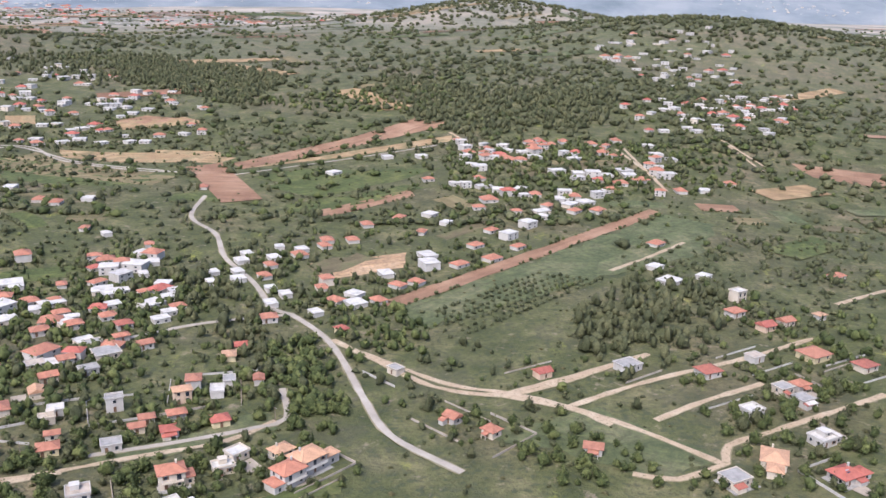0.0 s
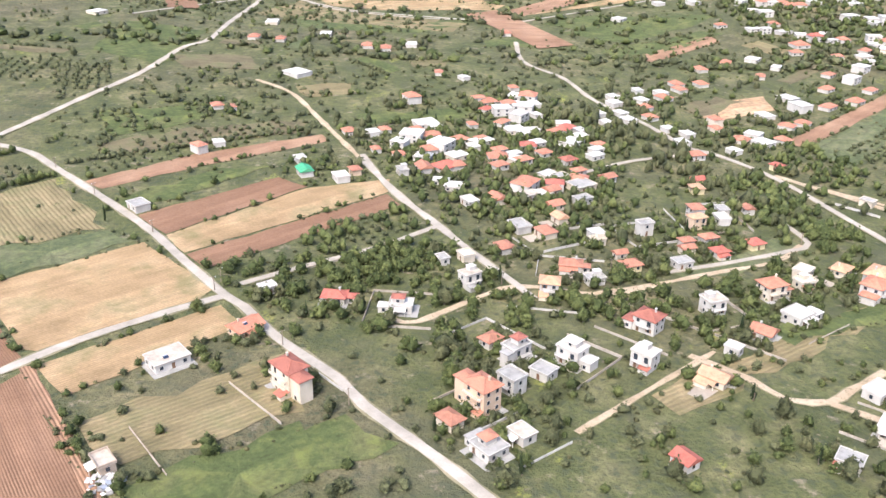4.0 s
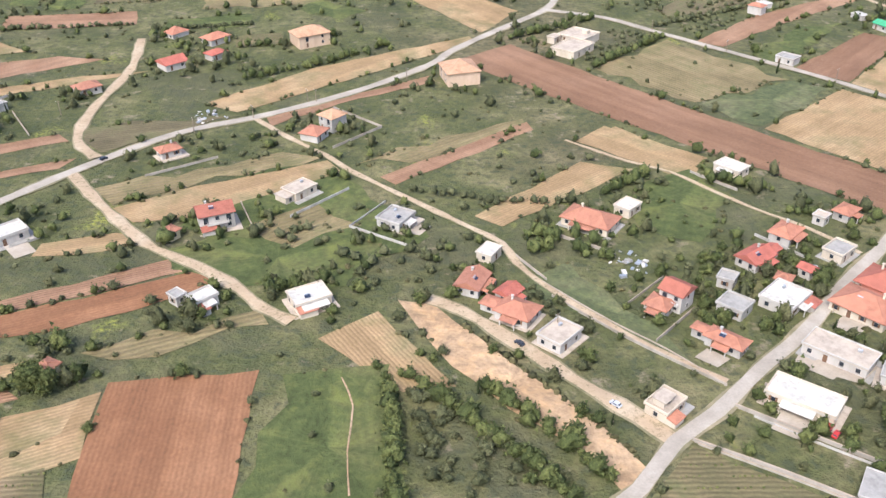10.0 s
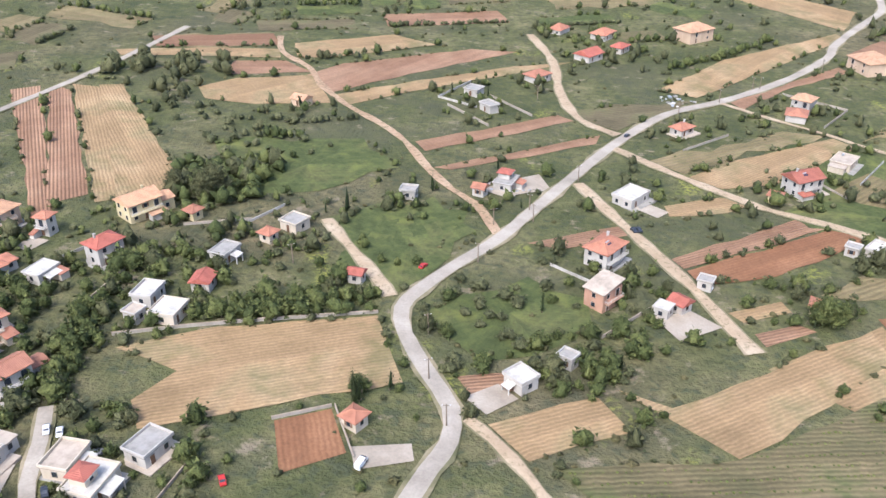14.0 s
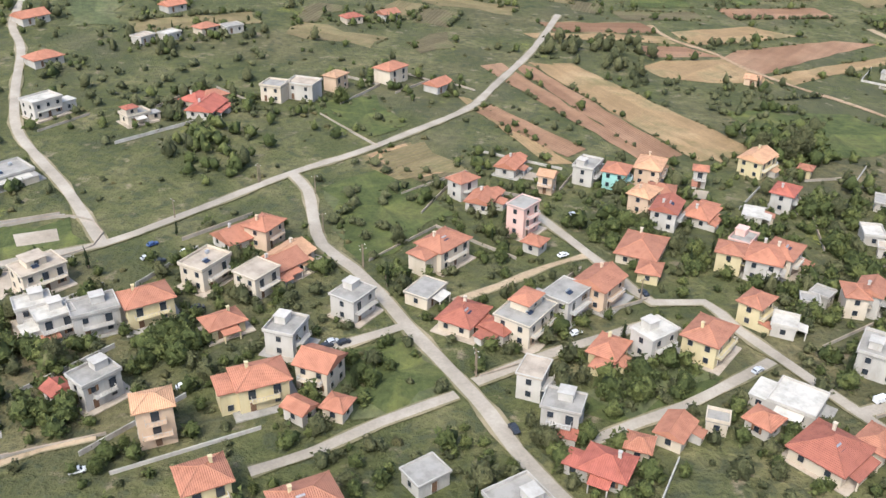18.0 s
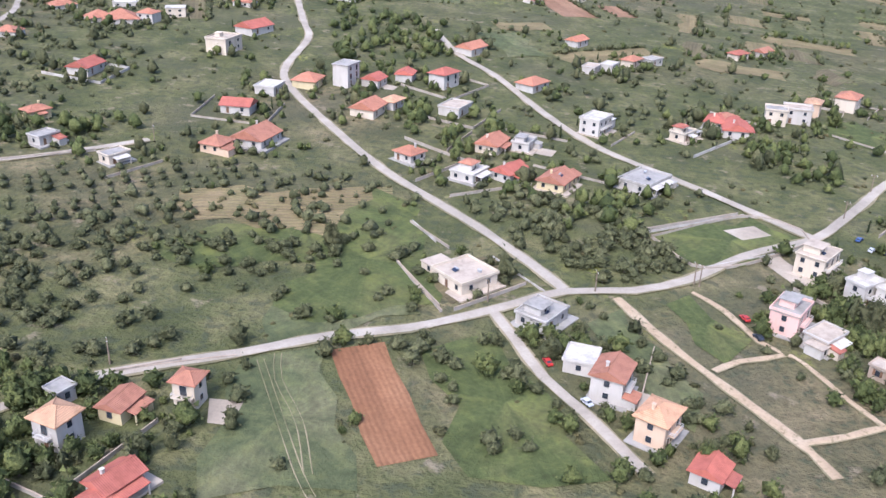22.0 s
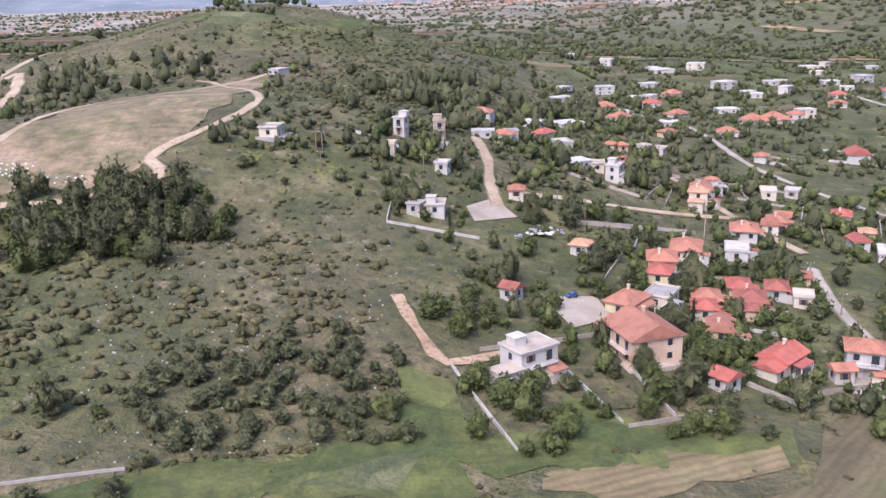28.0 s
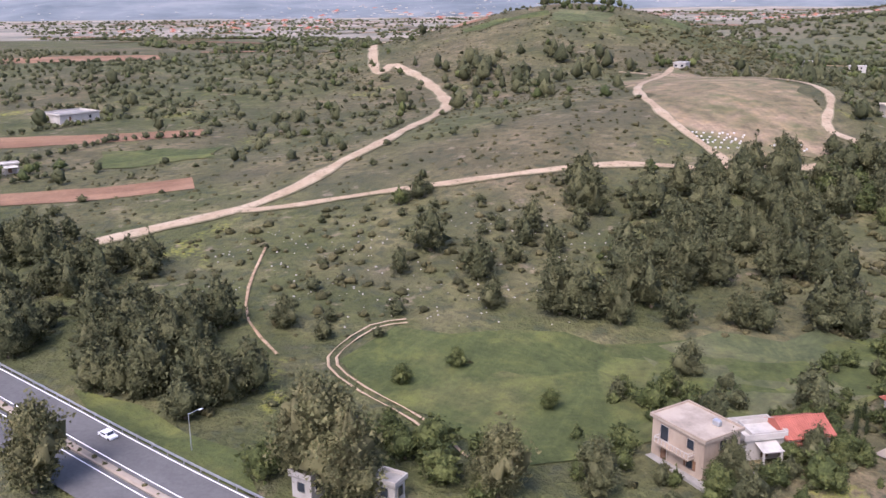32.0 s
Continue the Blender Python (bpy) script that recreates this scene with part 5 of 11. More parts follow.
def house(x, y, turn, w, d, storeys, look_code, seed, whole=False):
    """One house; whole: its outline is the full plan, so that few pieces are added to it."""
    if y - 0.146 * x > 345:
        far_house(x, y, turn, w, d, storeys, look_code)
        return None
    rng = random.Random(seed * 7 + int(x * 10))
    wall, roof, form = LOOKS[look_code]
    if look_code == "r":
        wall = rng.choice(("white", "white", "white", "cream", "cream", "yellow", "peach", "grey"))
        roof = rng.choice(("terracotta",) * 7 + ("maroon", "orange", "red"))
        form = rng.choice(("hip", "hip", "gable"))
    if look_code == "f":
        wall, roof = rng.choice(("white", "white", "white", "cream")), rng.choice(("white", "white", "white", "beige", "grey", "grey"))
    if d > w:
        w, d, turn = d, w, turn + 90
    near = y - 0.146 * x < 250
    few = 0.75 if whole else 1.0
    hgt = storeys * STOREY
    lows = [land_at(x + a * math.cos(radians(turn)) * w / 2 - b * math.sin(radians(turn)) * d / 2, y + a * math.sin(radians(turn)) * w / 2 + b * math.cos(radians(turn)) * d / 2) for a in (-1, 1) for b in (-1, 1)]
    z = sum(lows) / 4 + 0.15
    deep = z - min(lows) + 0.5
    lift = 0.0
    word = {1: "single storey", 2: "two storey", 3: "three storey"}[storeys]
    size = "small " if w < 6.5 else ""
    top = f"{ROOF_WORD[roof]} roof" if form in ("hip", "gable") else f"flat {roof} roof"
    name = "shed" if w < 4.3 and storeys == 1 else ("bungalow", "house", "apartment_building")[storeys - 1]
    spoken = name.replace("_", " ")
    root = empty(name, pose(x, y, z, 0, 0, turn + (180 if math.cos(radians(turn)) < 0 else 0)))
    tagged(root, f"{size}{word} {WALL_WORD[wall]} {spoken} with {top}", "shed" if name == "shed" else "house")
    claim([(x + a * math.cos(radians(turn)) * (w / 2 + 0.9) - b * math.sin(radians(turn)) * (d / 2 + 0.9), y + a * math.sin(radians(turn)) * (w / 2 + 0.9) + b * math.cos(radians(turn)) * (d / 2 + 0.9)) for a, b in ((-1, -1), (1, -1), (1, 1), (-1, 1))], 3)
    bm = bmesh.new()
    box(bm, -w / 2, -d / 2, -deep, w / 2, d / 2, hgt)
    if form == "gable":
        rise = d * 0.24
        for s in (-1, 1):
            bm.faces.new([bm.verts.new(p) for p in ((s * w / 2, -d / 2, hgt), (s * w / 2, d / 2, hgt), (s * w / 2, 0, hgt + rise))])
    # a side wing, and a room on top of a flat roof
    wing = upper = None
    if near and w > 5.8 and look_code != "tan" and name != "shed" and form in ("hip", "gable", "flat") and rng.random() < 0.7 * few:
        side, ww, wd = rng.choice((-1, 1)), w * rng.uniform(0.35, 0.6), d * rng.uniform(0.55, 0.8)
        wx, wy = side * (w / 2 + ww / 2 - 0.1), rng.uniform(-0.28, 0.1) * d
        wh = hgt - STOREY * rng.uniform(0.8, 1.0) if storeys > 1 and rng.random() < 0.6 else hgt - rng.uniform(0.25, 0.55)
        flip = -1 if math.cos(radians(turn)) < 0 else 1
        c, s = flip * math.cos(radians(turn)), flip * math.sin(radians(turn))
        ends = [(x + c * (wx + a * ww * 0.55) - s * (wy + b * wd * 0.5), y + s * (wx + a * ww * 0.55) + c * (wy + b * wd * 0.5)) for a, b in ((side, -1), (side, 1), (0, -1), (0, 1), (side, 0))]
        if all(taken(*p) != 3 for p in ends if math.dist(p, (x, y)) > math.hypot(w / 2 + 0.9, d / 2 + 0.9) * 0.8):
            wing = (wx, wy, ww, wd, wh)
            box(bm, wx - ww / 2, wy - wd / 2, -deep, wx + ww / 2, wy + wd / 2, wh)
            claim([(x + c * (wx + a * (ww / 2 + 0.6)) - s * (wy + b * (wd / 2 + 0.6)), y + s * (wx + a * (ww / 2 + 0.6)) + c * (wy + b * (wd / 2 + 0.6))) for a, b in ((-1, -1), (1, -1), (1, 1), (-1, 1))], 3)
    if form == "flat" and near and w > 6 and look_code != "tan" and name != "shed" and rng.random() < 0.45 * (0.6 if whole else 1):
        upper = (w * rng.uniform(-0.2, 0.2), d * rng.uniform(0.02, 0.15), w * rng.uniform(0.4, 0.56), d * rng.uniform(0.5, 0.66))
        ux, uy, uw, ud = upper
        box(bm, ux - uw / 2, uy - ud / 2, hgt + 0.1, ux + uw / 2, uy + ud / 2, hgt + 1.6)
    body = part("wall", bm, WALL[wall], root)
    own = random.Random(int(x * 31 + y * 17))
    if near and w > 5.6 and own.random() < 0.65:
        bm, a, b = bmesh.new(), own.uniform(0.4, 1.3), own.uniform(0.8, 1.8)
        box(bm, -w / 2 - a, -d / 2 - b, -deep, w / 2 + own.uniform(0.7, 1.9), d / 2 + own.uniform(0.5, 1.2), 0.05)
        part("terrace", bm, SLAB[own.choice(("grey", "beige", "grey"))], root, "paved terrace round the house")
    if wing:
        part("window", window_mesh(0.9, 1.05), None, root, "", pose(wing[0], wing[1] - wing[3] / 2, 0, 0, 0, 180) @ pose(0, 0, 0.5))
    if form == "hip":
        rise = d * 0.26
        shell = hip_roof(w, d, hgt + 0.12, rise, 0.5)
        if wing:
            a, b, c, s, h = wing
            if c < s:
                hip_roof(c, s, h + 0.12, c * 0.2, 0.4, False, shell, (a, b))
            else:
                hip_roof(c, s, h + 0.12, s * 0.26, 0.4, False, shell, (a, b))
        r = part("roof", shell, TILE[roof], root)
        if near:
            part("ridge_tiles", ridge_tiles(w, d, hgt + 0.12, rise, 0.5, False), TILE[roof], r)
    elif form == "gable":
        shell = hip_roof(w, d, hgt + 0.12, rise + 0.1, 0.45, True)
        if wing:
            hip_roof(wing[2], wing[3], wing[4] + 0.12, wing[3] * 0.22, 0.35, True, shell, wing[:2])
        r = part("roof", shell, TILE[roof], root)
        if near:
            part("ridge_tiles", ridge_tiles(w, d, hgt + 0.12, rise + 0.1, 0.45, True), TILE[roof], r)
    elif form == "mono":
        bm = bmesh.new()
        vs = box(bm, -w / 2 - 0.4, -d / 2 - 0.4, hgt, w / 2 + 0.4, d / 2 + 0.4, hgt + 0.2)
        for v in vs:
            v.co.z += 0.16 * (v.co.x + w / 2)
        bmesh.ops.bevel(bm, geom=bm.edges[:], offset=0.03, segments=1, affect="EDGES")
        r = part("roof", bm, SLAB["beige"], root)
    else:
        shell = flat_roof(w, d, hgt)
        if wing:
            a, b, c, s, h = wing
            box(shell, a - c / 2 - 0.2, b - s / 2 - 0.2, h, a + c / 2 + 0.2, b + s / 2 + 0.2, h + 0.22)
        if upper:
            box(shell, ux - uw / 2 - 0.3, uy - ud / 2 - 0.5, hgt + 1.6, ux + uw / 2 + 0.3, uy + ud / 2 + 0.2, hgt + 1.75)
        r = part("roof", shell, SLAB[roof], root)
        part("parapet", parapet(w, d, hgt + 0.16, rng.choice((0.2, 0.35, 0.5))), WALL[wall], r)
        if upper:
            part("window", window_mesh(0.9, 1.05), None, root, "", pose(ux, uy - ud / 2, 0, 0, 0, 180) @ pose(0, 0, hgt + 0.5))
            if rng.random() < 0.5:
                part("upper_roof", hip_roof(uw, ud, hgt + 1.87, ud * 0.25, 0.4, False, None, (ux, uy)), TILE[rng.choice(("terracotta", "terracotta", "maroon", "red"))], root, "tiled roof on the upper room")
        elif near and storeys > 1 and rng.random() < 0.6 or rng.random() < 0.1:
            bm = bmesh.new()
            box(bm, -1.1, -1.0, hgt + 0.16, 1.1, 1.0, hgt + 1.5)
            box(bm, -1.25, -1.15, hgt + 1.5, 1.25, 1.15, hgt + 1.62)
            part("stair_hood", bm, WALL[wall], r, "", pose(rng.uniform(-0.25, 0.25) * w, d * 0.2, 0))
        elif near and w > 7 and rng.random() < 0.6:
            part("roof_tank", box_mesh("roof_tank", (0.9, 0.6, 0.7), METAL, bevel=0.12), METAL, r, "", pose(w * 0.25, d * 0.2, hgt + 0.16))
    if near and form in ("hip", "gable") and w > 5.6:
        bm = bmesh.new()
        box(bm, -0.22, -0.22, 0, 0.22, 0.22, rise + 0.7)
        box(bm, -0.3, -0.3, rise + 0.7, 0.3, 0.3, rise + 0.8)
        part("chimney", bm, WALL[wall], root, "", pose(rng.choice((-1, 1)) * w * 0.22, d * 0.12, hgt))
    if near and rng.random() < 0.35 and w > 7:
        hz = hgt + (d * 0.14 if form in ("hip", "gable") else 0.2)
        bm = bmesh.new()
        box(bm, -0.65, -0.4, 0.0, 0.65, 0.4, 0.06)
        for v in bm.verts:
            v.co.z += 0.35 * (v.co.y + 0.4) + 0.1
        heater = part("solar_heater", bm, SOLAR, root, "dark blue solar panel", pose(-w * 0.1, -d * 0.2, hz))
        bm = bmesh.new()
        bmesh.ops.create_cone(bm, cap_ends=True, segments=10, radius1=0.18, radius2=0.18, depth=1.2)
        part("tank", bm, METAL, heater, "", pose(0, 0.45, 0.5, 0, 90, 0))
    # openings: each side and storey in turn
    count = 0
    for s in range(storeys):
        base = lift + s * STOREY
        for side, span, off, rz in (("f", w, d / 2, 180), ("r", d, w / 2, -90), ("l", d, w / 2, 90), ("b", w, d / 2, 0)):
            if (not near and side != "f") or side == "b":
                continue
            n = max(1, min(4 if side == "f" else 2, int(span / 2.7)))
            if not near:
                n = min(n, 2)
            for k in range(n):
                u = (k + 0.5) / n - 0.5
                px = u * span
                m = pose(0, 0, 0, 0, 0, rz) @ pose(px, off, 0)
                if s == 0 and side == "f" and k == n // 2 and name != "shed":
                    part("door", door_mesh(), None, root, "", m @ pose(0, 0.0, base + 0.05))
                    continue
                if side != "f" and n > 2 and rng.random() < 0.35:
                    continue
                tall = s > 0 and side == "f" and rng.random() < 0.6
                ww, wh = (1.15, 1.7) if tall else (0.9, 1.05)
                win = part("window", window_mesh(ww, wh), None, root, "", m @ pose(0, 0, base + (0.08 if tall else 0.72)))
                count += 1
                if near and not tall and side == "f" and rng.random() < 0.2:
                    for e in (-1, 1):
                        part("shutter", shutter_mesh(0.42, 1.05), None, win, "brown wooden shutter", pose(e * 0.6, 0, 0))
    if near and storeys > 1:
        for s in range(1, storeys):
            z1 = lift + s * STOREY
            bw = w * rng.uniform(0.55, 0.98)
            bm = bmesh.new()
            box(bm, -bw / 2, -d / 2 - 1.0, z1 - 0.17, bw / 2, -d / 2, z1)
            bal = part("balcony", bm, WALL[wall], root)
            bm = railing(bw - 0.1, 0.95, 0)
            part("railing", bm, RAIL if rng.random() < 0.5 else WALL["white"], bal, "", pose(0, -d / 2, z1))
    if near and name != "shed" and look_code != "tan" and rng.random() < 0.42 * few:
        # a tiled lean-to against the front
        lw, ld = w * rng.uniform(0.3, 0.5), rng.uniform(1.6, 2.6)
        lx = rng.choice((-1, 1)) * (w - lw) / 2
        bm = bmesh.new()
        box(bm, lx - lw / 2, -d / 2 - ld, -deep, lx + lw / 2, -d / 2 - 0.01, 1.35)
        shed = part("lean_to", bm, WALL[rng.choice((wall, wall, "grey", "cream"))], root)
        bm = bmesh.new()
        for q in box(bm, lx - lw / 2 - 0.2, -d / 2 - ld - 0.25, 1.35, lx + lw / 2 + 0.2, -d / 2 - 0.02, 1.47):
            q.co.z += 0.2 * (q.co.y + d / 2 + ld)
        part("lean_to_roof", bm, TILE[roof] if roof in TILE else rng.choice((TILE["terracotta"], TILE["maroon"], SLAB["grey"])), shed)
    if near and storeys == 1 and name != "shed" and rng.random() < 0.5:
        pw = w * rng.uniform(0.4, 0.8)
        bm = bmesh.new()
        v = box(bm, -pw / 2, -d / 2 - 1.9, hgt - 0.35, pw / 2, -d / 2, hgt - 0.25)
        for q in v:
            q.co.z += 0.18 * (q.co.y + d / 2)
        porch = part("porch_roof", bm, TILE[roof] if roof in TILE else SLAB["white"], root)
        for s in (-1, 1):
            bm = bmesh.new()
            box(bm, -0.1, -0.1, -0.4, 0.1, 0.1, hgt - 0.8)
            part("porch_post", bm, WALL[wall], porch, "", pose(s * (pw / 2 - 0.2), -d / 2 - 1.7, 0))
    return root



house(-340.5, 269, 50.8, 13.8, 10, 1, "cream", 225)
house(-233.4, 64.6, 46.9, 7.9, 5.4, 2, "f", 220)
house(-236.1, 49.5, 50.7, 8.5, 6.9, 2, "f", 454)
house(-205.6, 203, 39.3, 4.5, 3.9, 1, "f", 534)
house(-262.9, 260.4, 135.5, 6.8, 5.4, 1, "f", 67)
house(-336.8, 282.2, 139.2, 11.7, 10.8, 1, "cream", 491)
house(-346.6, 279.6, 50.8, 4.5, 3.3, 1, "cream", 348)
house(-258, 318.5, 137.6, 6.1, 4.5, 2, "r", 643)
house(-252.5, 327.8, 117.6, 5.8, 4.3, 1, "f", 108)
house(-265.1, 373.9, 119.1, 6.1, 4.7, 1, "r", 567)
house(-258.4, 372.4, 119.1, 5.2, 4.1, 1, "r", 505)
house(-238.3, 431.7, 139.7, 12.2, 10, 1, "f", 386)
house(-189.6, 153.4, 134.5, 7.3, 5.4, 3, "r", 751)
house(-144.3, 147.8, 133, 6.7, 5.5, 3, "r", 32)
house(-137.2, 155.4, 133, 5.5, 4.5, 2, "c", 445)
house(-135.5, 170.1, 43.5, 6.1, 4.5, 2, "f", 849)
house(-121.4, 169.9, 140, 6.4, 5.0, 2, "f", 76)
house(-129.1, 162.2, 140, 5.2, 4.6, 1, "f", 320)
house(-135.7, 136, 130.2, 5.0, 4.0, 1, "f", 267)
house(-143, 130.7, 130.2, 6.3, 5.7, 1, "f", 251)
house(-151.5, 140.2, 133, 5.2, 3.8, 1, "r", 15)
house(-141.8, 176.9, 43.5, 4.8, 3.7, 1, "r", 183)
house(-166.4, 194.9, 176.4, 6.4, 4.7, 1, "f", 649)
house(-185.6, 198.8, 176.4, 6.5, 4.6, 1, "r", 44)
house(-103.3, 169, 140, 5.8, 4.5, 2, "f", 540)
house(-98.9, 188.6, 140, 6.5, 5.7, 2, "r", 130)
house(-78.8, 200, 22.3, 5.6, 5.0, 2, "f", 154)
house(-68.4, 186.5, 140, 5.8, 4.8, 1, "r", 273)
house(-58.8, 211.7, 23.9, 6.8, 5.4, 2, "r", 441)
house(-46.6, 218.6, 23.9, 5.6, 4.0, 1, "f", 656)
house(-32.1, 228, 47.2, 5.7, 4.5, 1, "r", 169)
house(-28, 213.4, 47.2, 7.3, 6.1, 2, "r", 315)
house(-55.7, 197.2, 37.5, 6.7, 6.2, 1, "f", 274)
house(-49.1, 159.1, 37.5, 6.8, 4.7, 1, "f", 38)
house(-41.7, 162.5, 37.5, 4.3, 3.0, 1, "f", 815)
house(-51.9, 143.9, 143.9, 6.1, 5.3, 1, "f", 833)
house(-40.2, 151.8, 143.9, 6.4, 4.6, 1, "c", 568)
house(-32.1, 161.5, 37.5, 7.2, 5.7, 1, "c", 655)
house(-23.2, 166.9, 37.5, 4.3, 3.2, 1, "r", 119)
house(-34.3, 140.4, 138.1, 5.8, 4.7, 1, "r", 734)
house(-16.5, 181.7, 37.5, 5.7, 3.9, 1, "r", 201)
house(-66.8, 131.2, 146, 5.2, 4.7, 1, "f", 784)
house(-87.4, 162.4, 140, 6.7, 4.6, 1, "r", 964)
house(-102, 128.8, 126.5, 4.6, 4.0, 1, "red", 569)
house(-78.9, 177, 140, 3.9, 3.2, 1, "f", 342)
house(-147.4, 212.1, 36.6, 5.5, 4.2, 2, "f", 790)
house(-124.1, 208.2, 172.2, 5.4, 4.9, 2, "r", 872)
house(-109.9, 216.6, 21.2, 5.3, 4.1, 1, "f", 614)
house(-116, 226, 172.2, 6.6, 4.8, 1, "r", 892)
house(-136.3, 238, 120.3, 5.6, 4.6, 1, "r", 911)
house(-105.2, 246, 21.7, 4.6, 3.2, 1, "f", 868)
house(-88.2, 255.8, 21.7, 5.1, 3.5, 2, "f", 747)
house(-97.4, 227.2, 21.7, 5.6, 4.5, 1, "r", 612)
house(-99.4, 235.4, 21.7, 3.9, 2.8, 1, "r", 935)
house(-80.8, 230.3, 21.7, 5.5, 4.4, 1, "c", 442)
house(-76.9, 241.1, 21.7, 4.5, 3.4, 1, "r", 805)
house(-66.7, 239.5, 21.7, 4.8, 4.1, 1, "r", 484)
house(-67.6, 250.6, 24.6, 5.2, 3.8, 1, "r", 76)
house(-69, 262.7, 24.6, 5.4, 4.0, 2, "o", 131)
house(-58.9, 267.7, 101.5, 5.6, 4.2, 1, "f", 817)
house(-61.1, 297, 101.5, 5.2, 4.4, 1, "r", 56)
house(-53.5, 246.7, 24.6, 5.2, 4.6, 1, "r", 254)
house(-115.9, 264.4, 117.9, 5.2, 4.2, 1, "r", 3)
house(-121.9, 251.8, 120.3, 6.5, 5.0, 1, "r", 262)
house(-130.5, 255.9, 117.9, 7.2, 5.2, 1, "c", 989)
house(-147.6, 277.3, 122.5, 6.2, 4.2, 1, "f", 700)
house(-137.5, 280.9, 122.5, 6.3, 5.0, 1, "r", 547)
house(-155.9, 227.1, 120, 3.9, 3.0, 1, "f", 671)
house(-125.2, 285.8, 34, 5.8, 5.0, 1, "f", 134)
house(-116.8, 291, 34, 5.1, 4.7, 1, "r", 131)
house(-104.9, 297.6, 34, 8.9, 8.0, 1, "f", 334)
house(-112.3, 305.9, 34, 5.5, 4.2, 1, "f", 209)
house(-104.3, 312.6, 34, 5.2, 3.7, 1, "r", 20)
house(-95.3, 332.3, 34, 6.5, 4.7, 1, "f", 464)
house(-211.8, 300.3, 117, 6.8, 4.9, 1, "green", 978)
house(-197.1, 296.2, 117, 6.3, 5.2, 1, "f", 833)
house(-192.7, 303.8, 117, 4.7, 3.6, 1, "r", 184)
house(-176.3, 397.6, 119.1, 8.0, 6.7, 2, "r", 401)
house(-200.8, 350, 117.6, 6, 5.4, 1, "r", 743)
house(-185.6, 354.2, 117.6, 5.2, 4.3, 1, "r", 609)
house(-387.5, 547.3, 60.7, 9.7, 8.8, 1, "cream", 119)
house(-165, 332.4, 112.7, 6.5, 5.9, 1, "r", 704)
house(-165.8, 309.9, 112.7, 7.0, 5.3, 1, "r", 689)
house(-176.9, 324.4, 112.7, 5.7, 4.6, 1, "r", 832)
house(-146.4, 337.9, 112.7, 5.8, 4.8, 1, "f", 57)
house(-152.8, 314.4, 112.7, 5.9, 4.8, 1, "r", 149)
house(-135.5, 335.7, 34, 6.3, 4.6, 1, "r", 632)
house(-135.9, 316.1, 34, 6.3, 5.1, 1, "r", 254)
house(-164.4, 362.1, 117.6, 6.7, 5.8, 1, "f", 302)
house(-171.4, 356.1, 117.6, 5.9, 4.8, 1, "r", 870)
house(-123.8, 357.8, 34, 5.9, 5.4, 1, "f", 818)
house(-116.5, 334.1, 34, 5.9, 5.4, 1, "r", 82)
house(-107.3, 324.9, 34, 5.8, 5.0, 1, "r", 694)
house(-98.9, 356.3, 34, 5.8, 5.3, 1, "f", 245)
house(-92.1, 346.1, 34, 5.8, 4.8, 1, "r", 293)
house(-125.8, 323.4, 34, 5.8, 5.1, 1, "r", 547)
house(-187.1, 329.7, 112.7, 4.9, 3.4, 1, "r", 977)
house(-146.9, 366.4, 112.7, 5.3, 3.8, 1, "r", 621)
house(-174.2, 305.9, 112.7, 5.2, 3.6, 1, "c", 364)
house(-190.4, 350, 117.6, 5.6, 4.9, 1, "f", 595)
house(-77.3, 404.9, 120.5, 6.8, 5.6, 1, "f", 654)
house(-62.9, 410.1, 120.5, 6.9, 5.1, 1, "f", 564)
house(-51.1, 415.1, 120.5, 8.0, 6.2, 1, "r", 752)
house(-40.5, 429.3, 120.5, 7.4, 5.2, 1, "r", 708)
house(-27.2, 439.4, 109.1, 6.8, 5.8, 1, "r", 329)
house(-85, 375.9, 120.5, 5.8, 4.2, 1, "f", 2)
house(-74.1, 380.5, 120.5, 6.6, 5.6, 1, "f", 375)
house(-63.1, 385, 120.5, 6.7, 5.0, 1, "r", 587)
house(-55, 351.5, 113.4, 7.0, 4.8, 1, "f", 563)
house(-35.6, 370.4, 113.4, 6.6, 4.7, 1, "y", 739)
house(-28.6, 355.6, 144.3, 7.1, 5.8, 1, "r", 318)
house(-19.6, 352.1, 125.1, 8.0, 7.3, 1, "f", 914)
house(-10.2, 355.6, 125.1, 6.5, 5.5, 1, "r", 75)
house(11.7, 400.5, 113.4, 9.0, 7.8, 2, "f", 160)
house(26.1, 403.1, 42.4, 8.1, 5.8, 1, "r", 981)
house(42.4, 411.8, 42.4, 8.3, 6.7, 1, "r", 233)
house(57, 430.2, 42.4, 7.0, 5.0, 1, "r", 500)
house(53.7, 446.8, 42.4, 8.1, 6.6, 2, "f", 179)
house(-20.8, 363, 144.3, 6.9, 6.1, 1, "f", 708)
house(-35.1, 341.5, 125.1, 5.8, 4.3, 1, "f", 101)
house(-52.9, 334.4, 18.5, 6.0, 5.5, 1, "r", 609)
house(5.8, 378.3, 144.3, 6.5, 5.6, 1, "r", 569)
house(128.8, 436.4, 46.1, 8.0, 6.6, 1, "r", 431)
house(120, 377.3, 42.4, 9.9, 8.3, 1, "f", 542)
house(118.6, 398.3, 42.4, 7.0, 5.6, 1, "f", 98)
house(-1.1, 285.3, 133.3, 4.9, 3.7, 1, "f", 164)
house(49.6, 281.2, 28.2, 5.3, 4.2, 1, "r", 364)
house(80.2, 285.9, 32, 7.8, 6.4, 1, "f", 421)
house(17.5, 249, 133.9, 4.5, 4.0, 1, "r", 585)
house(28.8, 240.2, 133.9, 4.5, 4.0, 1, "r", 206)
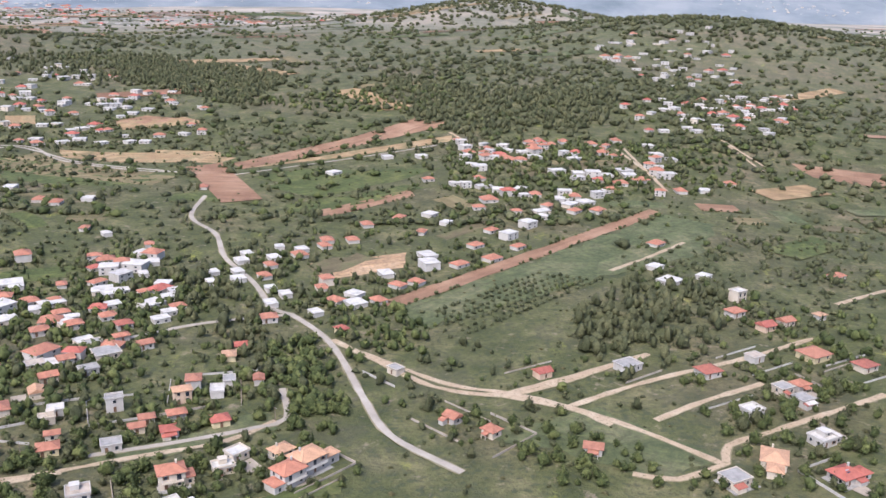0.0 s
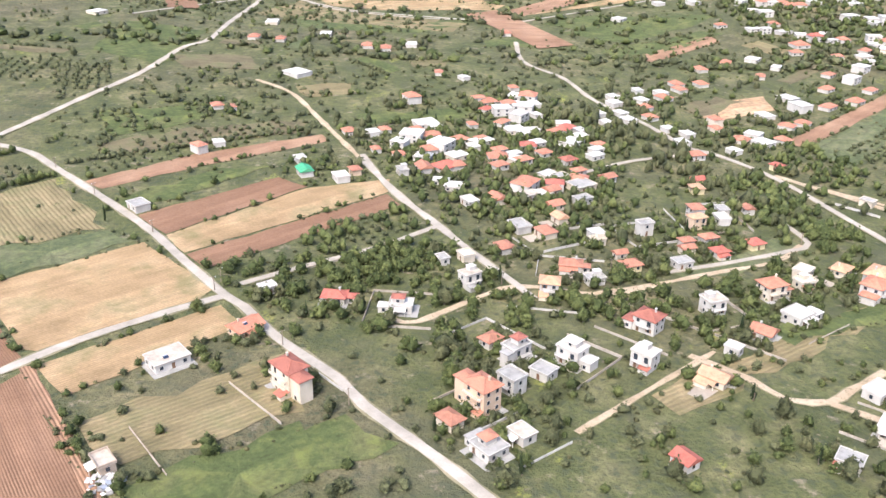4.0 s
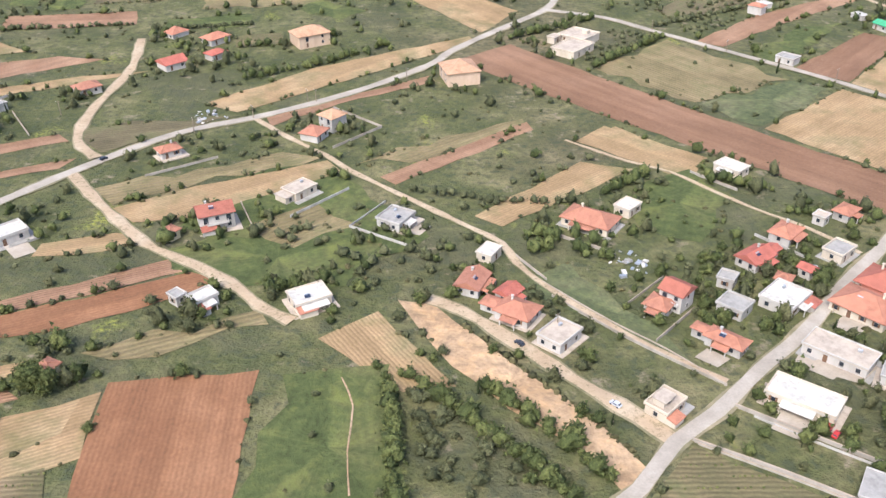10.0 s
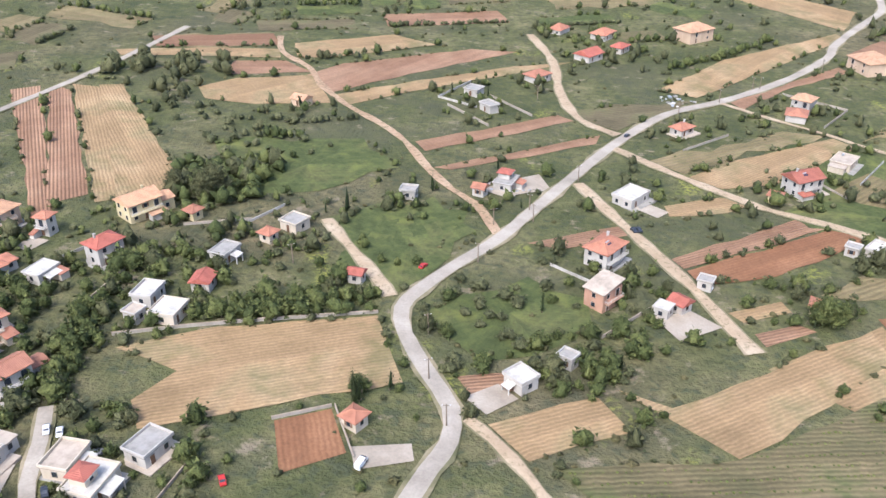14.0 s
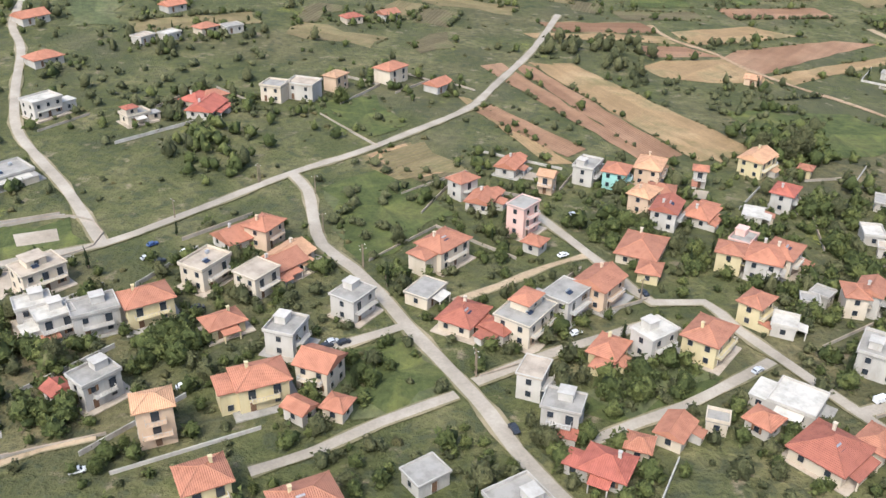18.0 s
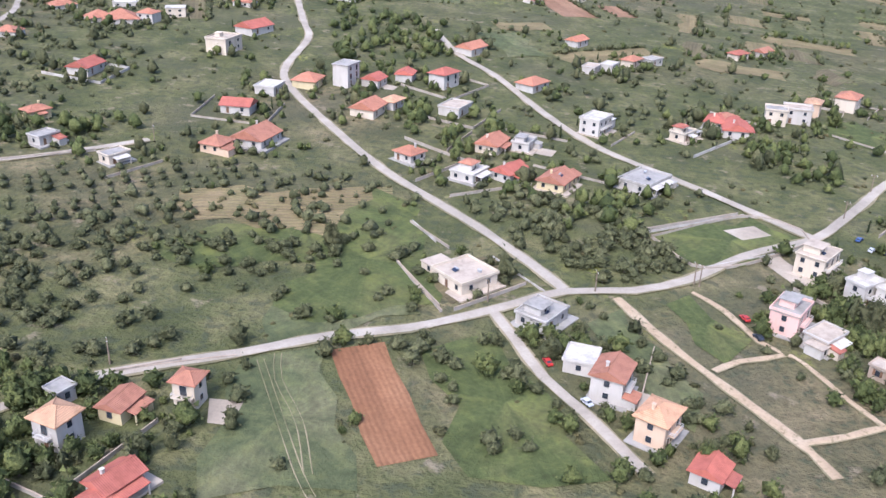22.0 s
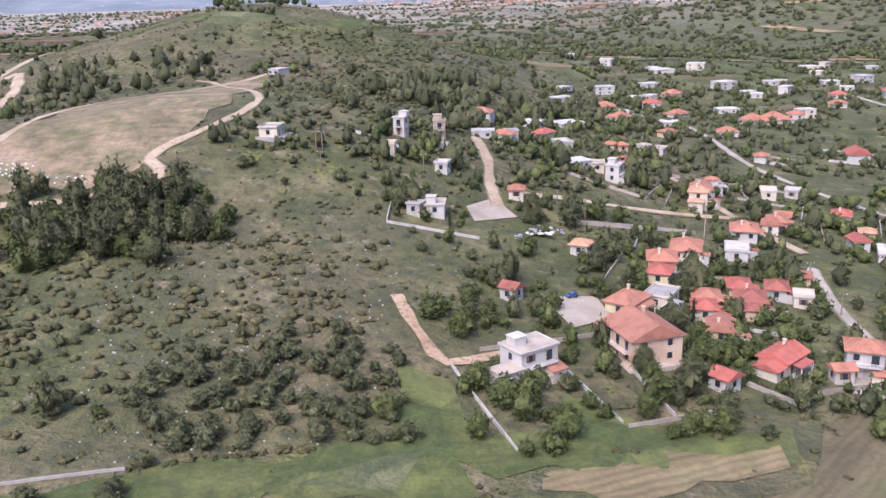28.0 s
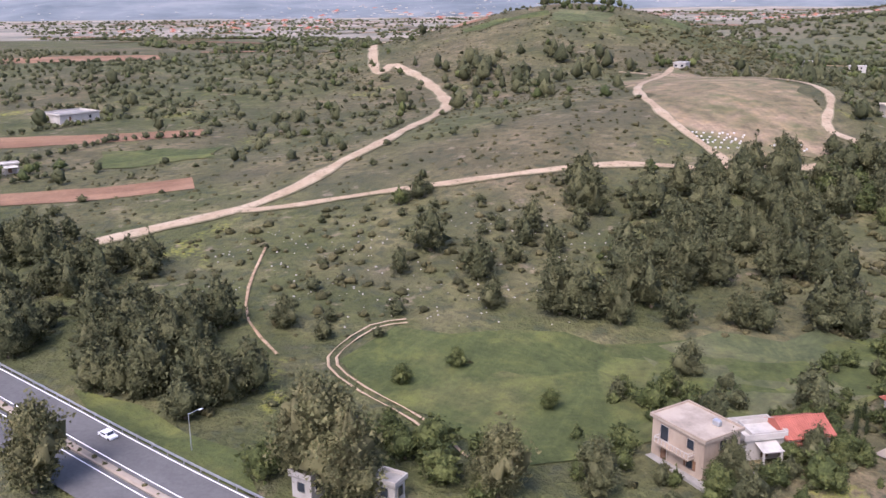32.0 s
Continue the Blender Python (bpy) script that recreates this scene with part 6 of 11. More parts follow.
house(57.5, 229.5, 165.7, 5.2, 4.0, 1, "r", 887)
house(-23.9, 220.7, 47.2, 8.8, 6.5, 2, "r", 722)
house(-44.4, 226.3, 47.2, 5.4, 4.5, 1, "f", 231)
house(-75.7, 247.2, 21.7, 4.3, 3.4, 1, "r", 451)
house(-67.4, 271.5, 101.5, 5.4, 4.6, 2, "r", 382)
house(-56.7, 276.1, 101.5, 5.0, 3.7, 1, "f", 866)
house(-47, 277, 101.5, 4.1, 3.2, 1, "r", 33)
house(-22.9, 322.2, 131.6, 4.7, 3.7, 1, "r", 515)
house(-58.8, 305.7, 18.5, 4.8, 4.0, 1, "r", 475)
house(-76.7, 414.6, 120.5, 5.8, 4.8, 1, "f", 574)
house(-62.5, 425.8, 109.1, 5.6, 4.1, 1, "f", 633)
house(-51.1, 422.9, 120.5, 6.4, 5.4, 1, "f", 734)
house(-40.2, 438.4, 109.1, 7.4, 5.9, 1, "r", 459)
house(-21.4, 466.6, 109.1, 7.4, 5.7, 1, "r", 719)
house(-4.2, 479.7, 76, 7.6, 5.8, 1, "r", 66)
house(13, 487, 53, 7.7, 6.9, 1, "f", 573)
house(21.7, 471.3, 59, 6.6, 4.9, 1, "f", 659)
house(66.1, 466.7, 42.4, 8.1, 7.1, 2, "f", 562)
house(35.5, 432.4, 42.4, 7.5, 5.6, 1, "r", 932)
house(45.5, 457.7, 42.4, 6.5, 5.3, 1, "r", 552)
house(11, 416.5, 120.5, 8.9, 7.2, 1, "f", 251)
house(-8.2, 389.4, 113.4, 8.3, 5.8, 1, "f", 219)
house(-2.5, 374.3, 144.3, 6.9, 5.2, 1, "r", 840)
house(-34.4, 378.1, 113.4, 6.1, 5.4, 2, "y", 728)
house(-50.5, 362.5, 113.4, 6.2, 4.7, 1, "f", 739)
house(-57.9, 369, 113.4, 5.6, 4.4, 1, "f", 400)
house(-62.7, 399.6, 120.5, 6.4, 4.8, 1, "r", 198)
house(-76.2, 389.6, 120.5, 6.3, 4.6, 1, "f", 728)
house(-86.8, 388, 120.5, 5.8, 4.1, 1, "f", 665)
house(41.5, 500, 7, 7.1, 5.3, 1, "r", 647)
house(55.3, 534.8, 84, 8.5, 6.7, 1, "f", 534)
house(69.4, 534.8, 68, 8.6, 6.3, 1, "f", 128)
house(77.2, 523.6, 93.2, 7.5, 6.2, 1, "r", 309)
house(110.6, 567.9, 93.2, 8.2, 7.3, 1, "f", 495)
house(128.2, 564.6, 93.2, 8.7, 8.1, 1, "f", 705)
house(144.5, 568.7, 93.2, 9.4, 8.5, 1, "f", 440)
house(45.8, 560.2, 111.2, 7.8, 5.3, 1, "r", 698)
house(8.1, 454.2, 75, 6.5, 4.5, 1, "r", 275)
house(12.7, 561.2, 16, 7.2, 5.2, 1, "r", 96)
house(171, 540.8, 93.2, 8.1, 6.7, 1, "r", 190)
house(187.9, 546.7, 93.2, 8.3, 7.2, 1, "f", 530)
house(177.8, 629.9, 97.9, 9.2, 7.9, 1, "f", 914)
house(174.8, 578.9, 97.9, 8.0, 6.1, 1, "f", 430)
house(100.4, 519.8, 93.2, 7.5, 6.7, 1, "r", 648)
house(109.5, 494.4, 46.1, 8.2, 6.9, 1, "r", 123)
house(95.9, 492.9, 46.1, 7.1, 5.7, 1, "r", 276)
house(81.9, 502.1, 46.1, 6.7, 5.9, 1, "r", 294)
house(42.3, 630.9, 111.2, 8.7, 7.7, 1, "r", 117)
house(56.1, 639.2, 111.2, 8.3, 7.6, 1, "r", 313)
house(67.1, 611.7, 111.2, 8.5, 6.4, 1, "r", 30)
house(87, 611.2, 111.2, 9.7, 8.5, 1, "f", 848)
house(115.2, 658.9, 97.9, 9.3, 7.0, 1, "r", 610)
house(134.7, 652.2, 97.9, 9.3, 6.7, 1, "r", 916)
house(155.7, 665.1, 97.9, 8.9, 6.4, 1, "r", 344)
house(177.7, 653.4, 97.9, 8.9, 7.1, 1, "f", 716)
house(89.2, 657.5, 111.2, 7.9, 7.1, 1, "r", 525)
house(104.1, 648.5, 97.9, 7.9, 7.2, 1, "r", 562)
house(212, 567.6, 93.2, 8.1, 6.9, 1, "r", 752)
house(185.6, 617.6, 97.9, 8.4, 6.7, 1, "f", 295)
house(8.5, 623.6, 111.2, 8.5, 7.7, 1, "f", 603)
house(-16, 623.4, 111.2, 7.4, 6.8, 1, "f", 467)
house(-49.9, 580.1, 50, 8.4, 7.3, 1, "f", 970)
house(-126.2, 537.8, 93.6, 6.5, 5.8, 1, "r", 658)
house(-183.4, 502.7, 93.6, 8.0, 6.5, 1, "f", 933)
house(-197.5, 491.6, 93.6, 8.1, 5.9, 1, "r", 885)
house(-208.6, 496, 93.6, 7.7, 6.5, 1, "r", 795)
house(-237.4, 524.9, 92.6, 8.8, 6.6, 1, "f", 181)
house(-277.7, 559.5, 92.6, 11.4, 7.7, 1, "cream", 666)
house(-277.3, 505.5, 92.6, 8.1, 6.2, 1, "r", 505)
house(-261.2, 503.1, 92.6, 8, 5.5, 1, "r", 611)
house(-164.9, 444.6, 93.6, 5.9, 4.1, 1, "r", 72)
house(-151.5, 437.5, 124.1, 5.8, 4.2, 1, "f", 34)
house(-126, 423.7, 109.1, 5.6, 4.2, 1, "r", 507)
house(-117.4, 399.1, 109.1, 6.8, 5.9, 1, "f", 616)
house(-116.8, 383, 120.5, 5.5, 3.8, 1, "f", 814)
house(-110.5, 361.5, 34, 4.8, 3.7, 1, "r", 367)
house(-98.2, 363.5, 120.5, 5.9, 4.5, 1, "c", 537)
house(-93.9, 339.9, 34, 5.8, 4.4, 1, "f", 488)
house(-118.5, 346.2, 34, 5.7, 5.2, 1, "f", 400)
house(-129.2, 331.2, 34, 5.5, 4.3, 1, "f", 723)
house(-143.1, 348.8, 34, 5.1, 4.0, 1, "r", 803)
house(-93.7, 306.2, 34, 5.4, 4.5, 1, "r", 66)
house(-106, 282.9, 34, 6.2, 4.4, 1, "c", 863)
house(-117, 276.3, 34, 5.6, 4.6, 1, "r", 50)
house(-105, 252.2, 21.7, 4.6, 4.2, 1, "f", 181)
house(-148.6, 230.2, 120, 4.5, 3.9, 1, "f", 735)
house(-216.1, 314.6, 117.6, 5.8, 4.1, 1, "c", 919)
house(-524, 46.4, 130, 4.5, 4, 1, "f", 976)
house(-729.3, 0.3, 22.1, 5.1, 4.2, 3, "o", 355)
house(-716, 9.5, 24.2, 7.6, 5.8, 2, "y", 997)
house(-732.7, -18.5, 22.1, 6.1, 4.8, 1, "f", 361)
house(-719.4, -12.3, 26.8, 6, 5.3, 2, "r", 364)
house(-705.5, -16.6, 26.8, 7.8, 5.6, 2, "y", 511)
house(-690.5, -9.2, 35.8, 5.1, 4.1, 1, "c", 350)
house(-678.3, -17.3, 121.8, 7.3, 6.7, 2, "c", 455)
house(-992.2, 355, 102, 6.1, 4.5, 1, "f", 220)
house(-984.5, 359.2, 102, 8, 5.9, 1, "f", 367)
house(-824.1, 421.7, 65, 7, 5.3, 1, "f", 335)
house(-1207.4, -92.5, 124.5, 7.3, 5.3, 2, "tan", 59)
house(-1200.2, -89.5, 13.4, 4.5, 3.9, 1, "f", 848)
house(-1195.6, -87.8, 13.4, 4.3, 3.1, 1, "red", 436)
house(-1161.8, -77.9, 9.6, 5.1, 4.4, 1, "c", 157)
house(-1195.3, -88.3, 13.4, 5, 4.6, 1, "red", 828)
house(-1199.5, -89.5, 13.4, 3.7, 2.7, 1, "f", 690)
house(-1351.2, 34.7, 40.1, 4.5, 3.1, 1, "f", 67)
house(-1371.3, 111.8, 55, 14.2, 12.2, 1, "f", 705)
house(-1247, -102.1, 153, 2.4, 2, 1, "c", 923)
house(-1238.9, -102.4, 153, 2.4, 1.8, 1, "c", 314)
house(106.7, 279.9, 23.2, 7.1, 6.2, 1, "r", 769)
house(149.1, 292.9, 28.6, 9.2, 8.1, 1, "r", 993)
house(163, 283.2, 26.7, 6.9, 5.8, 1, "r", 286)
house(126.8, 290.9, 28.6, 5.3, 4.6, 1, "f", 748)
house(135.1, 335.7, 28.6, 6.7, 5.4, 1, "r", 182)
house(141.9, 320, 28.6, 5.8, 5.1, 1, "r", 810)
house(151.6, 324.7, 28.6, 5.6, 4.6, 1, "r", 892)
house(142.5, 353.8, 33.7, 5.9, 4.8, 2, "f", 412)
house(167.9, 331.1, 28.6, 4.1, 3.4, 1, "r", 328)
house(200.8, 387.3, 33.7, 7.1, 5.6, 1, "r", 903)
house(137.4, 383.8, 42.4, 6.4, 5.1, 1, "f", 265)
house(107.8, 223, 67.2, 8.4, 6.9, 1, "r", 823)
house(124, 214.2, 26.1, 7.2, 6.0, 1, "r", 560)
house(93.1, 213.1, 26.4, 6.9, 5.9, 1, "f", 78)
house(126.2, 233.6, 26.1, 6.4, 5.6, 1, "f", 827)
house(111.5, 251.2, 26.1, 5.9, 4.9, 1, "f", 546)
house(127.3, 266.3, 26.8, 5.6, 4.9, 1, "f", 444)
house(130.6, 258.2, 26.1, 5.5, 5.0, 1, "c", 502)
house(133.8, 268.2, 26.8, 5.1, 4.0, 1, "r", 752)
house(-1179.6, -81.1, 21.4, 4.6, 4.2, 1, "red", 3)
house(-1176.5, -79.7, 21.4, 2.1, 4.6, 1, "f", 4)
house(-1173.4, -78.8, 21.4, 4, 4, 1, "red", 5)

house(-318.5, 71.7, 323.5, 12.5, 6.3, 1, "f", 11, True)
house(-306.9, 85.8, 318.3, 12.8, 6.4, 1, "f", 12, True)
house(-297.3, 77.0, 328.9, 9.1, 4.6, 1, "c", 13, True)
house(-288.5, 68.1, 322.4, 7.0, 4.3, 1, "r", 14, True)
house(-283.6, 64.5, 327.4, 3.4, 3.4, 1, "r", 15, True)
house(-274.3, 56.5, 300.5, 9.1, 6.2, 1, "r", 16, True)
house(-300.3, 55.5, 325.6, 3.0, 3.0, 1, "r", 17, True)
house(-311.8, 47.2, 328.7, 10.6, 6.8, 1, "c", 18, True)
house(-344.4, 70.0, 316.0, 4.6, 6.2, 1, "cream", 19, True)
house(-361.8, 91.3, 319.0, 5.8, 7.4, 1, "f", 20, True)
house(-379.4, 111.0, 337.8, 5.5, 7.4, 1, "r", 21, True)
house(-371.5, 106.7, 320.6, 4.1, 4.6, 1, "red", 22, True)
house(-369.9, 99.8, 328.2, 7.8, 6.1, 1, "r", 23, True)
house(-335.3, 104.8, 317.6, 5.4, 5.3, 2, "r", 24, True)
house(-339.3, 102.4, 322.6, 4.9, 4.8, 1, "r", 25, True)
house(-323.3, 102.2, 318.3, 5.8, 5.3, 1, "c", 26, True)
house(-311.8, 105.1, 316.2, 7.5, 8.6, 1, "f", 27, True)
house(-313.4, 121.9, 309.0, 5.5, 7.4, 1, "red", 28, True)
house(-302.8, 133.6, 316.8, 5.2, 7.0, 1, "r", 29, True)
house(-293.1, 124.8, 312.1, 4.8, 6.4, 1, "f", 30, True)
house(-284.4, 143.9, 312.7, 4.0, 5.5, 1, "r", 31, True)
house(-291.6, 141.1, 315.0, 3.0, 3.0, 1, "f", 32, True)
house(-306.5, 170.2, 312.7, 7.9, 5.4, 1, "f", 33, True)
house(-295.6, 101.7, 312.6, 11.7, 9.3, 1, "r", 34, True)
house(-287.6, 110.1, 314.6, 10.7, 9.3, 1, "r", 35, True)
house(-279.8, 113.2, 341.6, 3.7, 3.7, 1, "red", 36, True)
house(-269.0, 132.0, 312.1, 8.0, 8.7, 1, "r", 37, True)
house(-260.7, 122.3, 310.0, 9.3, 7.2, 1, "r", 38, True)
house(-266.3, 112.0, 312.4, 5.4, 7.0, 1, "r", 39, True)
house(-280.6, 93.6, 306.9, 6.3, 8.5, 1, "c", 40, True)
house(-245.9, 75.9, 291.4, 3.0, 3.0, 1, "r", 41, True)
house(-349.5, 140.3, 326.9, 12.6, 7.4, 1, "r", 42, True)
house(-339.1, 147.0, 318.1, 4.5, 5.6, 1, "f", 43, True)
house(-375.4, 124.1, 329.6, 3.9, 5.2, 1, "f", 44, True)
house(-398.5, 139.8, 329.5, 6.8, 7.2, 1, "c", 45, True)
house(-426.6, 191.1, 336.4, 6.0, 6.3, 1, "r", 46, True)
house(-421.9, 198.8, 319.6, 6.0, 6.0, 2, "r", 47, True)
house(-222.0, 163.1, 311.6, 6.8, 9.1, 1, "f", 48, True)
house(-222.1, 121.9, 130, 5.2, 3.4, 1, "tan", 7, True)
house(-206.4, 179.6, 318.3, 5.8, 7.7, 1, "r", 50, True)
house(-322.2, 112.8, 328.4, 3.6, 3.6, 1, "c", 51, True)
house(-309.8, 112.3, 326.3, 3.0, 2.8, 1, "r", 52, True)
house(-328.2, 89.5, 318.7, 7.7, 3.8, 1, "r", 53, True)
house(-303.3, 116.3, 310.9, 3.0, 2.6, 1, "red", 54, True)
house(-443.4, 137.1, 294.2, 6.2, 8.4, 2, "r", 55, True)
house(-425.3, 154.8, 321.0, 5.5, 7.4, 1, "cream", 56, True)
house(-415.0, 103.8, 300.0, 6.0, 8.0, 1, "f", 57, True)
house(-437.7, 102.0, 313.8, 3.8, 5.2, 1, "f", 58, True)
house(-443.4, 102.3, 322.1, 3.0, 2.5, 1, "f", 59, True)
house(-490.8, 126.4, 315.8, 5.8, 7.8, 1, "f", 60, True)
house(-502.3, 93.7, 319.0, 5.8, 7.8, 2, "r", 61, True)
house(-505.4, 75.8, 315.0, 4.7, 6.3, 2, "brick", 62, True)
house(-489.7, 74.8, 311.0, 3.4, 3.4, 1, "red", 63, True)
house(-493.6, 72.4, 324.2, 3.0, 3.0, 1, "f", 64, True)
house(-466.5, 176.3, 308.4, 4.3, 5.8, 1, "r", 65, True)
house(-382.9, 240.6, 286.0, 12.1, 11.4, 2, "o", 66, True)
house(-440.2, 275.0, 302.5, 9.4, 12.6, 2, "o", 67, True)
house(-485.6, 247.7, 313.7, 7.0, 8.3, 1, "red", 68, True)
house(-476.4, 274.4, 321.5, 6.4, 8.7, 1, "r", 69, True)
house(-493.3, 281.0, 323.4, 5.6, 7.6, 1, "r", 70, True)
house(-472.3, 257.5, 320.9, 4.7, 6.4, 1, "r", 71, True)
house(-506.9, 222.3, 310.1, 5.8, 7.7, 1, "r", 72, True)
house(-524.7, 189.8, 306.1, 5.3, 3.6, 1, "f", 73, True)
house(-529.3, 204.9, 327.0, 5.1, 4.5, 1, "c", 74, True)
house(-583.8, 187.6, 328.6, 4.8, 4.4, 1, "r", 75, True)
house(-529.2, 126.6, 334.7, 3.0, 3.0, 1, "r", 76, True)
house(-522.3, 131.7, 335.9, 4.8, 6.2, 1, "c", 77, True)
house(-572.4, 102.8, 326.3, 4.9, 4.7, 1, "f", 78, True)
house(-556.0, 79.9, 343.3, 3.0, 2.5, 1, "red", 79, True)
house(-547.1, 122.8, 347.7, 3.8, 3.1, 1, "c", 80, True)
house(-515.0, 53.3, 321.8, 3.0, 2.5, 1, "c", 81, True)
house(-460.8, 76.3, 333.4, 3.0, 3.0, 1, "r", 82, True)
house(-482.1, 84.2, 330.9, 3.0, 2.6, 1, "f", 83, True)
house(-452.7, 129.9, 327.7, 3.0, 3.0, 1, "r", 84, True)
house(-551.7, 33.6, 324.2, 3.0, 3.0, 1, "r", 85, True)
house(-577.2, 96.2, 329.5, 3.0, 2.9, 1, "r", 86, True)
house(-584.8, 87.1, 334.9, 4.0, 5.5, 1, "c", 87, True)
house(-595.7, 69.1, 347.1, 4.1, 5.5, 1, "f", 88, True)
house(-586.3, 74.6, 353.1, 3.8, 4.1, 1, "red", 89, True)
house(-589.9, 63.0, 345.7, 5.1, 5.6, 1, "f", 90, True)
house(-596.0, 61.7, 335.8, 3.0, 3.0, 1, "f", 91, True)
house(-609.5, 84.7, 325.9, 4.7, 6.3, 2, "r", 92, True)
house(-609.0, 106.2, 317.3, 6.1, 8.3, 2, "r", 93, True)
house(-596.5, 105.7, 328.6, 3.0, 3.0, 1, "r", 94, True)
house(-619.4, 76.0, 337.0, 4.1, 5.5, 1, "f", 95, True)
house(-626.2, 95.5, 343.1, 3.0, 3.0, 2, "r", 96, True)
house(-638.0, 97.3, 336.9, 5.9, 7.9, 2, "o", 97, True)
house(-646.9, 93.0, 336.2, 5.4, 5.5, 2, "teal", 98, True)
house(-637.5, 86.5, 342.6, 5.8, 5.8, 1, "r", 99, True)
house(-639.5, 72.9, 334.5, 5.4, 7.2, 2, "r", 100, True)
house(-631.4, 53.2, 335.9, 4.8, 4.9, 2, "r", 101, True)
house(-625.0, 51.4, 333.4, 6.4, 7.8, 2, "r", 102, True)
house(-613.1, 37.9, 347.7, 3.8, 5.1, 2, "r", 103, True)
house(-621.0, 38.2, 343.7, 3.0, 3.0, 1, "c", 104, True)
house(-593.2, 21.2, 347.8, 4.4, 5.9, 1, "cream", 105, True)
house(-587.9, 16.8, 344.1, 5.1, 6.8, 1, "f", 106, True)
house(-582.1, 24.8, 332.7, 4.3, 5.8, 1, "f", 107, True)
house(-607.7, 19.6, 341.0, 7.5, 8.3, 1, "f", 108, True)
house(-616.2, 19.1, 326.8, 7.1, 7.4, 2, "c", 109, True)
house(-683.5, 84.4, 312.8, 4.3, 5.3, 2, "r", 110, True)
house(-679.3, 78.6, 338.2, 5.5, 6.3, 1, "r", 111, True)
house(-671.6, 99.3, 334.0, 4.9, 6.8, 1, "r", 112, True)
house(-663.8, 88.3, 336.0, 3.4, 3.4, 2, "r", 113, True)
house(-653.4, 95.5, 331.1, 4.9, 6.8, 2, "f", 114, True)
house(-642.9, 80.2, 323.7, 4.8, 6.6, 2, "o", 115, True)
house(-671.3, 67.1, 321.6, 4.3, 5.8, 3, "pink", 116, True)
house(-669.4, 58.6, 326.8, 3.6, 3.6, 1, "r", 117, True)
house(-688.0, 53.6, 319.4, 6.3, 8.6, 2, "r", 118, True)
house(-691.2, 38.9, 328.6, 4.8, 6.6, 1, "f", 119, True)
house(-684.4, 30.5, 330.5, 6.1, 7.5, 1, "r", 120, True)
house(-678.5, 26.4, 318.2, 4.4, 3.4, 1, "r", 121, True)
house(-674.0, 28.4, 324.7, 6.8, 9.1, 2, "f", 122, True)
house(-666.2, 35.0, 321.0, 5.5, 7.4, 2, "f", 123, True)
house(-659.5, 39.6, 320.9, 6.3, 7.6, 2, "r", 124, True)
house(-660.8, 20.7, 327.5, 4.5, 6.1, 1, "r", 125, True)
house(-653.0, 22.9, 306.0, 4.7, 6.3, 2, "f", 126, True)
house(-674.1, 11.5, 337.2, 3.9, 5.2, 2, "f", 127, True)
house(-670.6, 3.1, 340.8, 5.6, 4.6, 2, "c", 128, True)
house(-647.9, 57.5, 334.6, 7.8, 10.5, 1, "r", 129, True)
house(-648.3, 48.1, 339.4, 3.9, 4.7, 1, "r", 130, True)
house(-631.1, 75.3, 325.0, 5.6, 7.6, 1, "r", 131, True)
house(-627.3, 58.6, 323.1, 4.0, 5.4, 2, "pink", 132, True)
house(-620.8, 53.7, 322.7, 5.5, 7.5, 2, "r", 133, True)
house(-632.6, 33.6, 316.2, 4.0, 5.4, 2, "y", 134, True)
house(-609.4, 39.5, 324.6, 4.4, 5.9, 2, "r", 135, True)
house(-617.6, 40.8, 316.3, 3.4, 3.4, 1, "c", 136, True)
house(-644.0, 22.8, 322.2, 5.9, 7.8, 2, "r", 137, True)
house(-634.1, 7.9, 322.5, 6.8, 6.8, 1, "f", 138, True)
house(-611.4, 21.1, 303.7, 4.9, 6.7, 2, "c", 139, True)
house(-612.0, 5.2, 339.9, 3.7, 3.7, 1, "f", 140, True)
house(-628.4, 30.0, 334.9, 4.0, 4.3, 1, "f", 141, True)
house(-598.2, -1.7, 314.1, 5.3, 7.0, 1, "r", 142, True)
house(-612.6, -3.3, 303.4, 6.4, 8.7, 1, "c", 143, True)
house(-605.0, -2.6, 300.4, 7.7, 8.2, 1, "f", 144, True)
house(-633.6, -3.5, 310.9, 7.9, 8.5, 1, "r", 145, True)
house(-626.0, -1.5, 311.6, 4.1, 5.6, 1, "r", 146, True)
house(-660.5, -3.2, 339.0, 3.2, 3.2, 1, "r", 147, True)
house(-654.6, 0.4, 325.8, 3.9, 5.3, 1, "r", 148, True)
house(-647.8, 2.7, 340.0, 3.0, 2.6, 1, "f", 149, True)
house(-641.0, 2.7, 312.6, 3.9, 3.8, 1, "r", 150, True)
house(-665.7, -7.5, 332.9, 6.1, 5.2, 1, "r", 151, True)
house(-707.3, 13.4, 336.0, 5.6, 5.5, 2, "r", 152, True)
house(-703.8, 5.3, 337.8, 3.3, 3.3, 1, "r", 153, True)
house(-709.4, 4.7, 326.3, 3.7, 3.0, 1, "r", 154, True)
house(-714.0, 23.0, 341.6, 5.1, 5.8, 2, "f", 155, True)
house(-704.0, 33.8, 326.7, 5.2, 6.1, 2, "f", 156, True)
house(-722.3, 41.4, 326.0, 5.5, 6.3, 2, "cream", 157, True)
house(-724.2, 60.2, 332.9, 5.3, 6.1, 2, "r", 158, True)
house(-718.0, 51.7, 328.9, 6.4, 7.4, 1, "r", 159, True)
house(-735.9, 145.5, 342.1, 6.4, 6.2, 2, "f", 64, True)
house(-728.1, 148.1, 342.1, 8.2, 6.4, 2, "f", 65, True)
